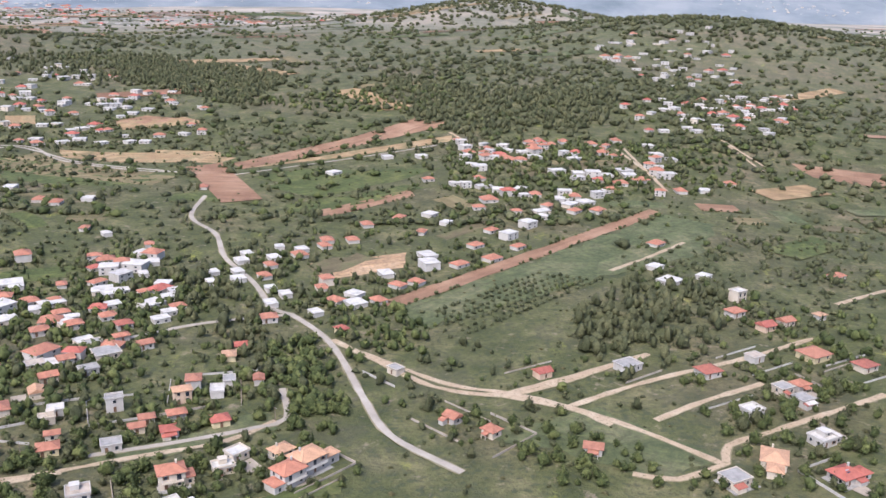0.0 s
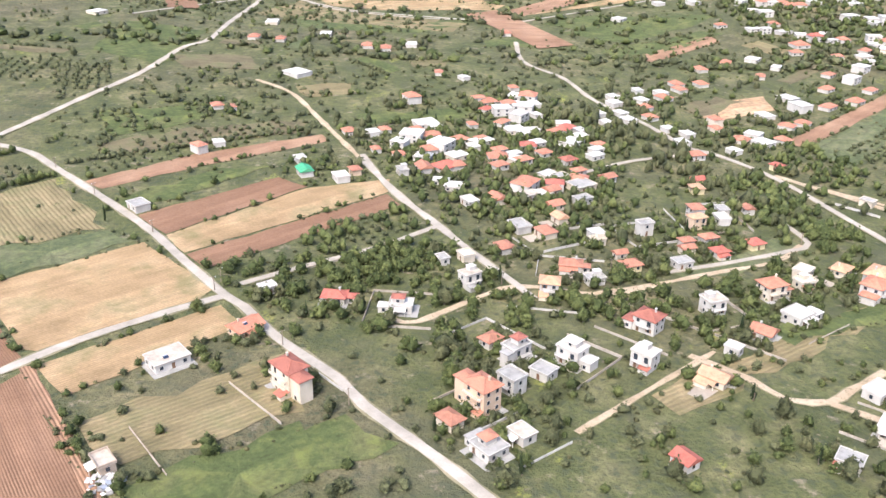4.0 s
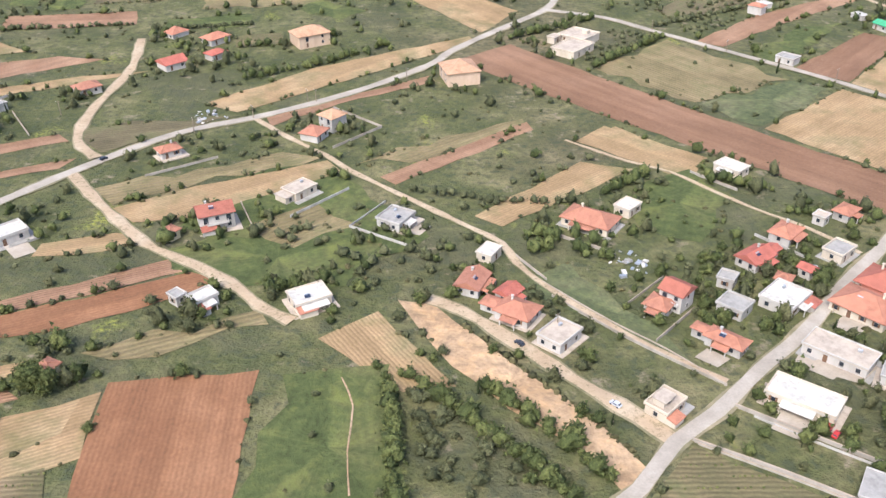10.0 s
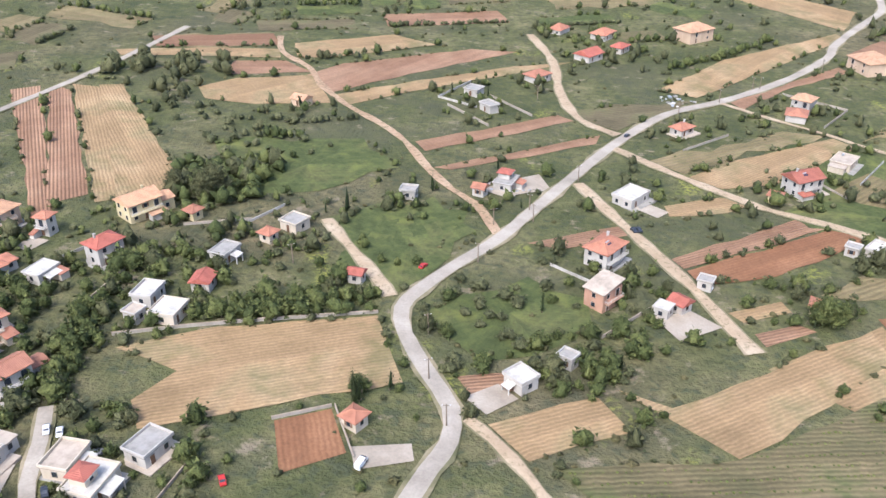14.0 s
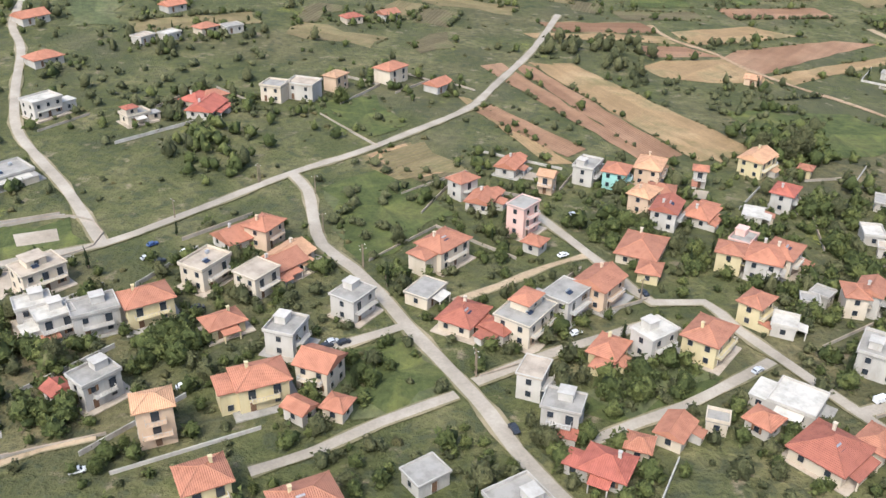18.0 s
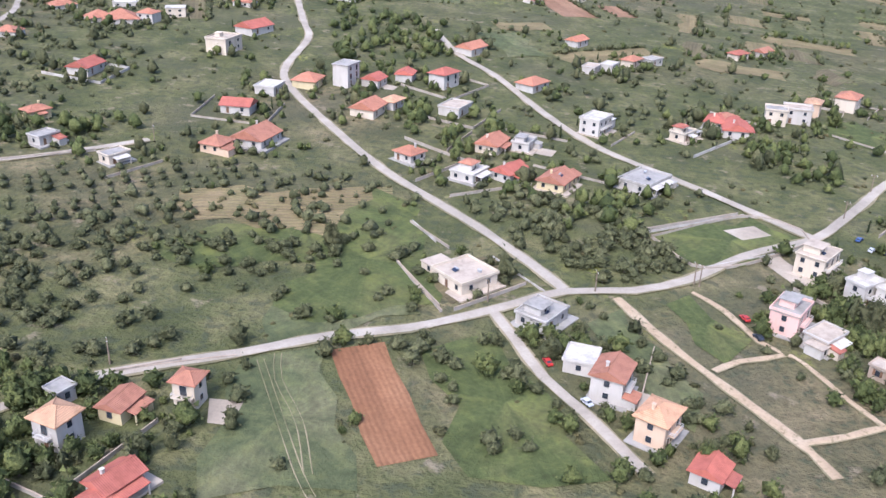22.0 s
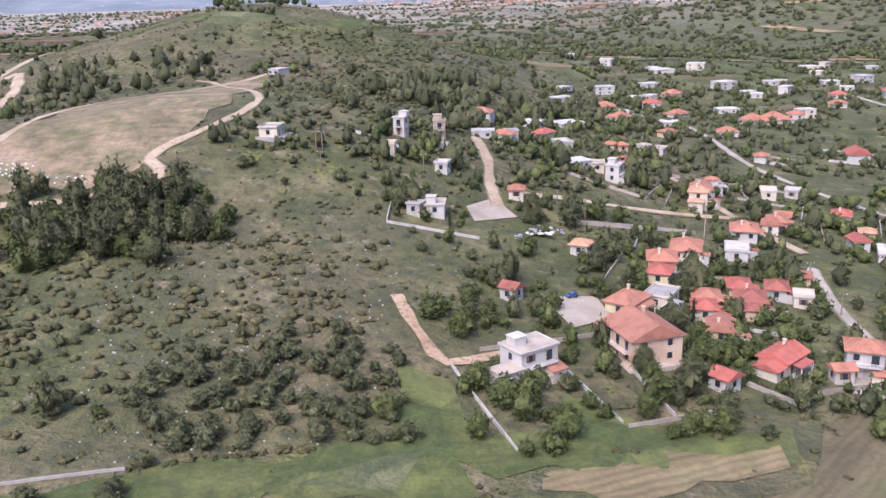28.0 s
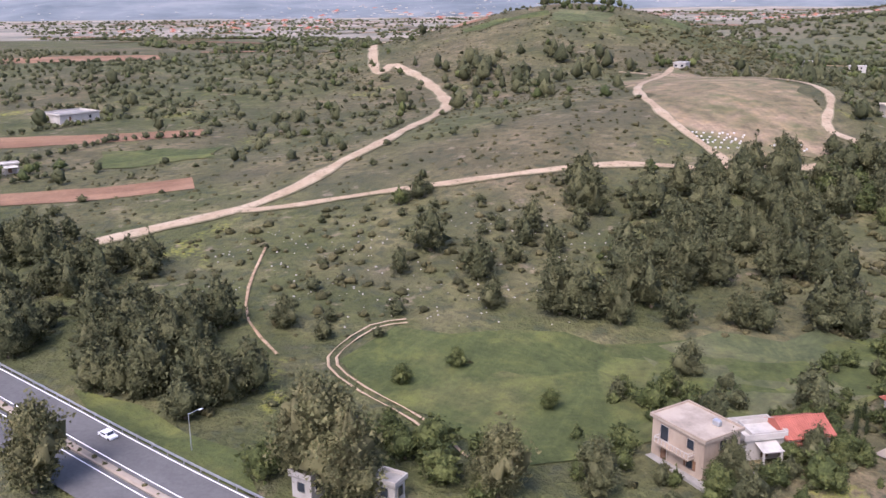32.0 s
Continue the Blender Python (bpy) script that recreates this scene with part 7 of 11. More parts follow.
house(-719.8, 156.4, 330.8, 4.5, 6.1, 2, "o", 161, True)
house(-703.9, 166.6, 323.7, 6.4, 8.6, 2, "r", 162, True)
house(-689.4, 160.0, 322.9, 5.3, 7.2, 1, "r", 163, True)
house(-756.4, 138.3, 333.4, 5.9, 7.9, 1, "r", 164, True)
house(-752.6, 132.3, 348.3, 7.4, 10.0, 1, "red", 165, True)
house(-822.5, 19.2, 321.5, 6.4, 7.7, 1, "c", 166, True)
house(-836.2, 33.5, 308.3, 9.1, 9.1, 1, "cream", 167, True)
house(-817.4, 4.3, 340.3, 5.2, 5.3, 1, "f", 168, True)
house(-813.8, -3.2, 333.4, 5.2, 6.2, 2, "r", 169, True)
house(-808.9, -14.4, 322.9, 4.7, 6.0, 2, "o", 170, True)
house(-803.7, -24.1, 325.0, 4.3, 4.4, 1, "red", 171, True)
house(-777.1, 19.1, 321.3, 5.2, 7.0, 2, "pink", 172, True)
house(-772.6, 13.5, 306.9, 4.6, 6.2, 1, "f", 173, True)
house(-767.1, 3.2, 310.1, 3.0, 3.0, 1, "tan", 174, True)
house(-758.1, 1.0, 297.8, 4.9, 6.7, 1, "f", 175, True)
house(-741.1, 9.6, 319.1, 4.6, 6.2, 2, "c", 176, True)
house(-746.9, 9.0, 320.7, 3.0, 3.0, 1, "red", 177, True)
house(-762.9, 42.6, 316.5, 6.0, 8.2, 2, "cream", 178, True)
house(-758.7, 30.0, 300.7, 4.3, 5.8, 2, "f", 179, True)
house(-754.0, 27.1, 306.6, 4.5, 6.0, 2, "f", 180, True)
house(-747.8, 28.7, 299.7, 5.5, 7.5, 2, "c", 181, True)
house(-739.9, 32.2, 302.5, 6.0, 8.0, 2, "y", 182, True)
house(-732.5, 44.8, 330.8, 5.6, 7.6, 2, "cream", 183, True)
house(-729.0, 60.0, 314.3, 6.8, 9.1, 1, "r", 184, True)
house(-719.6, 48.0, 318.5, 6.6, 8.9, 1, "r", 185, True)
house(-725.8, 28.0, 305.7, 4.5, 6.1, 1, "r", 186, True)
house(-795.4, 127.5, 324.0, 6.2, 8.4, 2, "f", 187, True)
house(-789.2, 87.5, 317.2, 8.3, 11.2, 1, "c", 188, True)
house(-811.8, 85.2, 329.7, 7.0, 8.5, 1, "r", 189, True)
house(-826.7, 109.5, 334.8, 6.4, 8.7, 1, "r", 190, True)
house(-817.8, 111.1, 336.4, 4.9, 6.6, 1, "f", 191, True)
house(-833.6, 88.5, 327.1, 6.6, 7.5, 1, "f", 192, True)
house(-823.2, 89.6, 318.3, 5.8, 7.7, 1, "red", 193, True)
house(-848.9, 98.9, 318.2, 5.9, 5.6, 1, "r", 194, True)
house(-889.9, 104.3, 338.6, 9.1, 10.2, 1, "r", 195, True)
house(-898.8, 97.2, 338.4, 6.0, 6.3, 1, "r", 196, True)
house(-871.1, 159.0, 335.6, 5.5, 7.5, 3, "f", 197, True)
house(-839.6, 163.9, 323.3, 6.2, 8.3, 2, "r", 198, True)
house(-893.5, 146.4, 343.5, 6.4, 7.7, 1, "f", 199, True)
house(-882.8, 155.1, 346.0, 7.6, 8.3, 1, "r", 200, True)
house(-862.2, 159.9, 337.4, 6.0, 6.2, 1, "red", 201, True)
house(-852.3, 167.5, 348.0, 5.5, 6.0, 1, "red", 202, True)
house(-836.3, 138.3, 332.6, 6.8, 9.1, 1, "f", 203, True)
house(-862.2, 133.1, 338.5, 7.6, 9.1, 1, "r", 204, True)
house(-899.3, 127.6, 351.5, 8.6, 6.4, 1, "red", 205, True)
house(-855.4, 140.2, 330.9, 4.7, 6.4, 1, "r", 206, True)
house(-810.2, 166.7, 319.7, 6.9, 9.3, 1, "r", 207, True)
house(-753.4, 140.7, 319.1, 5.6, 7.6, 1, "r", 208, True)
house(-770.1, 125.2, 314.0, 4.8, 6.4, 1, "f", 209, True)
house(-829.2, 205.2, 322.0, 7.2, 9.9, 1, "r", 210, True)
house(-786.8, 228.0, 319.9, 5.8, 7.7, 1, "r", 211, True)
house(-769.5, 204.7, 320.4, 5.2, 7.0, 1, "r", 212, True)
house(-761.1, 207.5, 311.1, 4.7, 6.3, 1, "f", 213, True)
house(-779.4, 195.3, 327.5, 4.5, 6.1, 1, "f", 214, True)
house(-786.8, 190.7, 330.3, 4.6, 6.2, 1, "f", 215, True)
house(-721.6, 229.7, 305.8, 5.1, 6.9, 1, "r", 216, True)
house(-708.7, 238.4, 312.4, 5.4, 7.4, 1, "r", 217, True)
house(-915.7, 185.4, 339.0, 8.0, 10.1, 2, "cream", 218, True)
house(-910.1, 211.4, 327.8, 8.4, 11.4, 1, "red", 219, True)
house(-894.2, -21.1, 334.7, 4.6, 4.5, 2, "r", 220, True)
house(-888.0, -14.0, 341.0, 3.9, 5.2, 1, "r", 221, True)
house(-878.8, -10.4, 345.1, 3.6, 3.6, 2, "r", 222, True)
house(-883.3, -30.7, 325.9, 4.3, 5.9, 1, "red", 223, True)
house(-897.6, -11.6, 328.2, 3.0, 3.0, 1, "c", 224, True)
house(-932.5, -23.7, 321.5, 5.8, 7.7, 2, "o", 225, True)
house(-944.6, -31.8, 298.6, 5.8, 7.7, 1, "r", 226, True)
house(-953.5, -31.6, 333.4, 3.0, 2.5, 1, "r", 227, True)
house(-973.6, -39.2, 304.8, 3.2, 3.2, 1, "f", 228, True)
house(-965.7, -39.6, 320.2, 3.0, 3.0, 1, "r", 229, True)
house(-974.2, -42.9, 339.7, 3.3, 3.3, 1, "r", 230, True)
house(-996.2, -47.2, 337.5, 5.1, 4.6, 1, "f", 231, True)
house(-1016.3, -22.0, 341.9, 5.5, 4.8, 2, "r", 232, True)
house(-1021.2, -25.9, 3.6, 3.0, 2.5, 1, "r", 233, True)
house(-1015.2, -35.0, 340.7, 3.0, 2.5, 1, "r", 234, True)
house(-1027.6, 2.7, 348.7, 5.3, 6.3, 1, "r", 235, True)
house(-1036.1, 1.2, 352.9, 4.6, 5.4, 1, "r", 236, True)
house(-1037.5, -3.8, 350.5, 4.1, 4.8, 1, "r", 237, True)
house(-1020.4, 10.5, 344.3, 3.8, 5.2, 1, "r", 238, True)
house(-1016.4, 6.9, 344.6, 3.4, 3.4, 1, "f", 239, True)
house(-1040.9, 20.0, 351.5, 5.5, 6.4, 1, "r", 240, True)
house(-1022.3, 70.9, 343.9, 4.6, 6.1, 2, "r", 241, True)
house(-1016.4, 49.0, 346.2, 5.8, 7.2, 1, "r", 242, True)
house(-1005.2, 60.5, 344.2, 4.7, 6.3, 1, "r", 243, True)
house(-998.4, 91.5, 347.1, 4.1, 5.5, 1, "f", 244, True)
house(-1014.6, 89.2, 358.6, 4.6, 6.2, 1, "f", 245, True)
house(-985.0, 72.6, 339.6, 4.3, 5.8, 1, "r", 246, True)
house(-989.4, 49.8, 0.0, 3.7, 4.9, 1, "red", 247, True)
house(-984.3, 57.5, 340.3, 3.4, 3.4, 1, "o", 248, True)
house(-974.9, 60.2, 324.2, 5.1, 6.9, 2, "r", 249, True)
house(-984.5, 42.5, 340.9, 6.0, 8.0, 1, "f", 250, True)
house(-1042.8, 81.4, 338.2, 3.7, 5.1, 2, "f", 251, True)
house(-960.8, 76.6, 338.4, 5.3, 7.1, 1, "f", 252, True)
house(-941.3, 93.0, 330.1, 4.4, 5.9, 1, "c", 253, True)
house(-949.8, 109.8, 321.6, 4.3, 5.8, 1, "r", 254, True)
house(-951.0, 151.1, 347.1, 7.2, 9.7, 1, "red", 255, True)
house(-987.0, 138.4, 334.2, 3.7, 4.9, 1, "r", 256, True)
house(-921.1, 84.9, 322.5, 4.4, 5.9, 1, "f", 257, True)
house(-1021.6, 132.0, 334.2, 3.7, 4.9, 1, "f", 258, True)
house(-1034.6, 127.2, 11.7, 3.4, 3.4, 1, "r", 259, True)
house(-1054.8, 108.0, 17.4, 4.3, 5.8, 1, "f", 260, True)
house(-1070.1, 103.1, 11.7, 3.4, 3.4, 1, "c", 261, True)
house(-1041.7, 230.8, 346.4, 3.9, 5.3, 1, "r", 262, True)
house(-968.7, 215.7, 306.3, 7.0, 9.4, 1, "r", 263, True)
house(-1006.3, 287.6, 323.4, 5.1, 6.8, 1, "f", 264, True)
house(-1070.2, -31.9, 306.9, 5.2, 7.0, 2, "f", 265, True)
house(-1051.5, -22.0, 289.8, 9.2, 8.9, 2, "r", 266, True)
house(-1029.3, -22.4, 315.9, 4.9, 6.7, 1, "r", 267, True)
house(-1036.7, -12.5, 347.5, 4.3, 5.8, 1, "r", 268, True)
house(-1040.8, -31.9, 311.0, 3.4, 3.4, 1, "red", 269, True)
house(-1044.5, 0.3, 330.3, 4.6, 6.2, 1, "f", 270, True)
house(-1051.5, -4.6, 324.2, 5.1, 6.9, 1, "r", 271, True)
house(-1042.6, 12.1, 340.0, 4.0, 5.4, 1, "r", 272, True)
house(-1034.1, 29.0, 345.7, 6.1, 8.2, 1, "r", 273, True)
house(-1022.4, 32.6, 346.0, 4.7, 6.4, 1, "f", 274, True)
house(-1028.0, 9.4, 351.9, 4.0, 5.5, 1, "r", 275, True)
house(-1012.8, 18.7, 344.1, 3.3, 3.3, 1, "r", 276, True)
house(-1013.1, -17.7, 304.6, 4.0, 5.5, 1, "r", 277, True)
house(-1057.4, 20.5, 337.5, 3.6, 3.6, 1, "r", 278, True)
house(-1070.1, 46.2, 356.2, 3.4, 3.4, 1, "r", 279, True)
house(-1087.5, 51.7, 346.0, 3.0, 3.0, 1, "f", 280, True)
house(-1099.2, 71.1, 342.3, 3.0, 3.0, 2, "f", 281, True)
house(-1100.6, 55.6, 357.5, 3.0, 3.0, 1, "f", 282, True)
house(-1089.7, 77.7, 6.3, 3.0, 3.0, 2, "tan", 283, True)
house(-1128.2, 52.0, 355.5, 4.4, 5.9, 1, "f", 284, True)
house(-1020.9, 75.0, 350.5, 4.9, 6.6, 2, "r", 285, True)
house(-990.6, 94.6, 333.4, 3.6, 3.6, 1, "f", 286, True)
house(-1046.6, 88.4, 356.3, 3.6, 3.6, 1, "f", 287, True)
house(-1026.5, 132.9, 309.3, 3.2, 3.2, 1, "f", 288, True)
house(-1038.4, 125.0, 336.3, 3.1, 3.1, 1, "r", 289, True)
house(-960.2, 214.9, 284.9, 9.4, 12.6, 1, "r", 290, True)
house(-1091.9, 25.6, 341.6, 3.0, 3.0, 1, "c", 291, True)
house(-1087.9, 27.5, 0.0, 4.1, 4.6, 1, "f", 292, True)
house(-1072.3, -5.6, 327.1, 3.0, 3.0, 1, "r", 293, True)
house(-1012.6, 166.8, 302.8, 4.3, 5.8, 1, "r", 294, True)
house(-997.8, 291.7, 314.0, 4.8, 6.4, 1, "f", 295, True)
house(-986.4, 294.3, 305.9, 6.7, 9.0, 1, "r", 296, True)
house(-982.0, 351.7, 288.2, 9.2, 12.4, 1, "f", 297, True)
house(-1155.9, 177.9, 332.8, 4.8, 6.4, 1, "c", 298, True)
house(-1002.3, 65.2, 335.9, 3.7, 3.7, 1, "r", 299, True)
house(-1007.9, 56.8, 342.1, 3.8, 5.1, 1, "r", 300, True)

# ---- trees and scrub ----
def lump(rng, radius, detail, squash=0.85):
    """A ragged clump of foliage: points and triangles."""
    bm = bmesh.new()
    bmesh.ops.create_icosphere(bm, subdivisions=detail, radius=1.0)
    seed = rng.uniform(0, 90)
    for v in bm.verts:
        n = noise.noise(v.co * 1.9 + Vector((seed, seed, 0)))
        f = noise.noise(v.co * 5.1 + Vector((0, seed, seed)))
        v.co *= radius * (0.95 + 0.6 * n + 0.45 * f)
        v.co.z *= squash
    co = np.array([v.co[:] for v in bm.verts])
    tri = np.array([[v.index for v in f.verts] for f in bm.faces])
    bm.free()
    return co, tri


def sprigs(rng, count, place, size):
    """Small leaf sprigs at points given by place()."""
    co, tri = [], []
    for _ in range(count):
        c, n = place()
        u = Vector((rng.uniform(-1, 1), rng.uniform(-1, 1), rng.uniform(-0.6, 1))).normalized()
        v = u.cross(Vector(n)).normalized() if abs(u.dot(Vector(n))) < 0.98 else Vector((1, 0, 0))
        s = size * rng.uniform(0.6, 1.3)
        b = len(co)
        c = Vector(c)
        co += [tuple(c - v * s * 0.5), tuple(c + v * s * 0.5), tuple(c + u * s * 0.7 + Vector(n) * s * 0.4)]
        tri.append((b, b + 1, b + 2))
    return np.array(co), np.array(tri)


def join(parts):
    co, tri, at = [], [], 0
    for c, t in parts:
        co.append(c)
        tri.append(t + at)
        at += len(c)
    return np.concatenate(co), np.concatenate(tri)


def stem(rng, height, r0, r1, lean=0.2, sides=6, start=(0, 0, 0), way=None):
    co, tri = [], []
    way = way or (rng.uniform(-lean, lean), rng.uniform(-lean, lean), 1)
    rings = 4
    for k in range(rings):
        t = k / (rings - 1)
        r = r0 + (r1 - r0) * t
        bend = 0.12 * math.sin(t * 3) * height * lean
        cx, cy, cz = (start[i] + way[i] * height * t for i in range(3))
        for j in range(sides):
            a = 2 * math.pi * j / sides
            co.append((cx + bend + r * math.cos(a), cy + r * math.sin(a), cz))
    for k in range(rings - 1):
        for j in range(sides):
            a, b = k * sides + j, k * sides + (j + 1) % sides
            tri += [(a, b, b + sides), (a, b + sides, a + sides)]
    return np.array(co), np.array(tri)


WIDE = {"olive": 0.43, "pine": 0.36, "garden": 0.41, "scrub": 0.5, "eucalyptus": 0.34, "cypress": 0.12}
TALL = {"olive": (0.14, 0.88), "pine": (0.06, 0.94), "garden": (0.1, 0.9), "scrub": (0.0, 0.72), "eucalyptus": (0.14, 1.0), "cypress": (0.03, 1.0)}


def outline(kind, up):
    """How far a crown reaches out at a height between its foot (0) and its tip (1)."""
    if kind == "cypress":
        return math.sqrt(max(0.0, up * 6)) * (1 - up) ** 0.5 if up < 0.17 else (1.06 - up) ** 0.6
    if kind == "pine":
        return math.sqrt(max(0.06, 1 - (1.75 * up - 0.68) ** 2))
    if kind == "eucalyptus":
        return math.sqrt(max(0.05, 1 - (1.7 * up - 0.85) ** 2))
    return math.sqrt(max(0.03, 1 - (2 * up - 0.92) ** 2))


def crown_core(kind, rng, detail):
    """One lobed mass of foliage that fills the crown."""
    bm = bmesh.new()
    bmesh.ops.create_icosphere(bm, subdivisions=(1, 2, 3, 2)[detail], radius=1.0)
    lo, hi = TALL[kind]
    seed = Vector((rng.uniform(0, 90), rng.uniform(0, 90), rng.uniform(0, 90)))
    lean = Vector((rng.uniform(-0.12, 0.12), rng.uniform(-0.12, 0.12), 0))
    for v in bm.verts:
        d = v.co.copy()
        up = 0.5 + 0.5 * d.z
        flat = Vector((d.x, d.y, 0))
        flat = flat.normalized() if flat.length > 1e-4 else Vector((0, 0, 0))
        reach = WIDE[kind] * outline(kind, up) * (flat.length and min(1.0, math.hypot(d.x, d.y) * 1.35))
        rough = 0.8 + 0.85 * noise.noise(d * 1.6 + seed) + 0.75 * noise.noise(d * 3.6 - seed) + (0.6 * noise.noise(d * 8 + seed) if detail else 0)
        top = lo + (hi - lo) * up * (0.96 + 0.36 * noise.noise(d * 2.3 + seed * 2) + 0.22 * noise.noise(d * 6 + seed))
        v.co = flat * reach * max(0.3, rough) * (1, 0.9, 0.76, 0.8)[detail] + lean * up + Vector((0, 0, top))
    co = np.array([v.co[:] for v in bm.verts])
    bm.normal_update()
    nor = [v.normal.copy() for v in bm.verts]
    tri = np.array([[v.index for v in f.verts] for f in bm.faces])
    bm.free()
    return co, tri, nor


def crown_shape(kind, seed, detail):
    """Unit crowns, about 1 high above the ground; detail 0 is coarse, 3 middling, 2 fine."""
    rng = random.Random(seed)
    core, tri, nor = crown_core(kind, rng, detail)
    parts, lumps = [(core, tri)], (0, 2, 7, 4)[detail] if kind != "cypress" else 0
    spots = [(core[k], nor[k]) for k in range(len(core))]
    for k in range(lumps):
        at, n = spots[rng.randrange(len(core))]
        c, f = lump(rng, WIDE[kind] * rng.uniform(0.3, 0.5), (1, 1, 2, 1)[detail], 0.8)
        c = c + at * (0.86, 0.86, 0.95)
        parts.append((c, f))
        spots += [(q, Vector(q - at * (0.86, 0.86, 0.95)).normalized()) for q in c]

    def place():
        p, n = spots[rng.randrange(len(spots))]
        q, _ = spots[rng.randrange(len(core))] if rng.random() < 0.1 else (p, n)
        mix = 0.85 if q is p else 0.6
        c = Vector(p) * mix + Vector(q) * (1 - mix)
        c += Vector(n) * rng.uniform(-0.02, 0.1) + Vector((rng.gauss(0, 0.035), rng.gauss(0, 0.035), rng.gauss(0, 0.03)))
        return c, n if n.length > 0.1 else Vector((0, 0, 1))

    count = (8, 95, 3400, 620)[detail]
    size = (0.3, 0.18, 0.052, 0.095)[detail]
    if kind == "eucalyptus" and detail == 2:
        count, size = 8000, 0.04
    if kind == "pine":
        count, size = int(count * 1.4), size * 0.8
    if kind == "cypress":
        size *= 0.4
    if kind == "scrub":
        count //= 2
    parts.append(sprigs(rng, count, place, size))
    return join(parts)


def trunk_shape(kind, seed):
    rng = random.Random(seed + 5)
    if kind == "cypress":
        return stem(rng, 0.2, 0.022, 0.018, 0.02)
    parts = [stem(rng, 0.4, 0.045, 0.028, 0.08)]
    for k in range(3):
        a = k * 2.1 + rng.uniform(-0.4, 0.4)
        parts.append(stem(rng, 0.24, 0.022, 0.008, 0.1, 5, (0, 0, 0.24), (0.6 * math.cos(a), 0.6 * math.sin(a), 0.9)))
    return join(parts)


def to_mesh(name, co, tri, mat, smooth=False):
    me = bpy.data.meshes.new(name)
    me.vertices.add(len(co))
    me.vertices.foreach_set("co", np.ascontiguousarray(co, np.float32).ravel())
    me.loops.add(3 * len(tri))
    me.loops.foreach_set("vertex_index", np.ascontiguousarray(tri, np.int32).ravel())
    me.polygons.add(len(tri))
    me.polygons.foreach_set("loop_start", np.arange(0, 3 * len(tri), 3, dtype=np.int32))
    me.update(calc_edges=True)
    me.validate()
    me.materials.append(mat)
    return me


CROWN, CROWN_MESH, TRUNK_MESH = {}, {}, {}
for tree_kind in ("olive", "pine", "garden", "cypress", "scrub", "eucalyptus"):
    for fine in (0, 1, 3):
        CROWN[tree_kind, fine] = [crown_shape(tree_kind, 11 * k + 3, fine) for k in range(5)]
    for k in range(3):
        CROWN_MESH[tree_kind, k] = to_mesh("crown", *crown_shape(tree_kind, 17 * k + 2, 2), LEAF[tree_kind])
        TRUNK_MESH[tree_kind, k] = to_mesh("trunk", *trunk_shape(tree_kind, k), BARK)
TREE_WORD = {
    "olive": ("olive_tree", "grey-green olive tree with a round open crown"), "pine": ("pine_tree", "dark green pine tree with an uneven crown"),
    "garden": ("garden_tree", "leafy dark green garden tree beside houses"), "cypress": ("cypress_tree", "slim dark cypress tree standing upright"),
    "scrub": ("shrub", "low brownish green shrub on dry grass"), "eucalyptus": ("eucalyptus_tree", "tall pale green eucalyptus tree by the roadside"),
}


def tree(kind, x, y, high, wide=1.0, seed=0):
    rng = random.Random(seed + int(x * 3 + y * 7))
    name, label = TREE_WORD[kind]
    root = empty(name, Matrix.LocRotScale((x, y, land_at(x, y) - 0.1), Euler((0, 0, rng.uniform(0, 6.28))), (high * wide, high * wide, high)))
    tagged(root, label, "tree" if kind != "scrub" else "shrub", TREE_WORD[kind][0].replace("_", " ") + "s of the place")
    k = rng.randrange(3)
    part("trunk", TRUNK_MESH[kind, k], None, root)
    part("crown", CROWN_MESH[kind, k], None, root)
    return root


MASS = {}


def plant(kind, fine, x, y, high, wide, turn, z):
    MASS.setdefault((kind, fine), []).append((x, y, high, wide, turn, z))


SINGLE = {"olive": 32, "garden": 32, "pine": 32, "cypress": 12, "scrub": 12, "eucalyptus": 0}


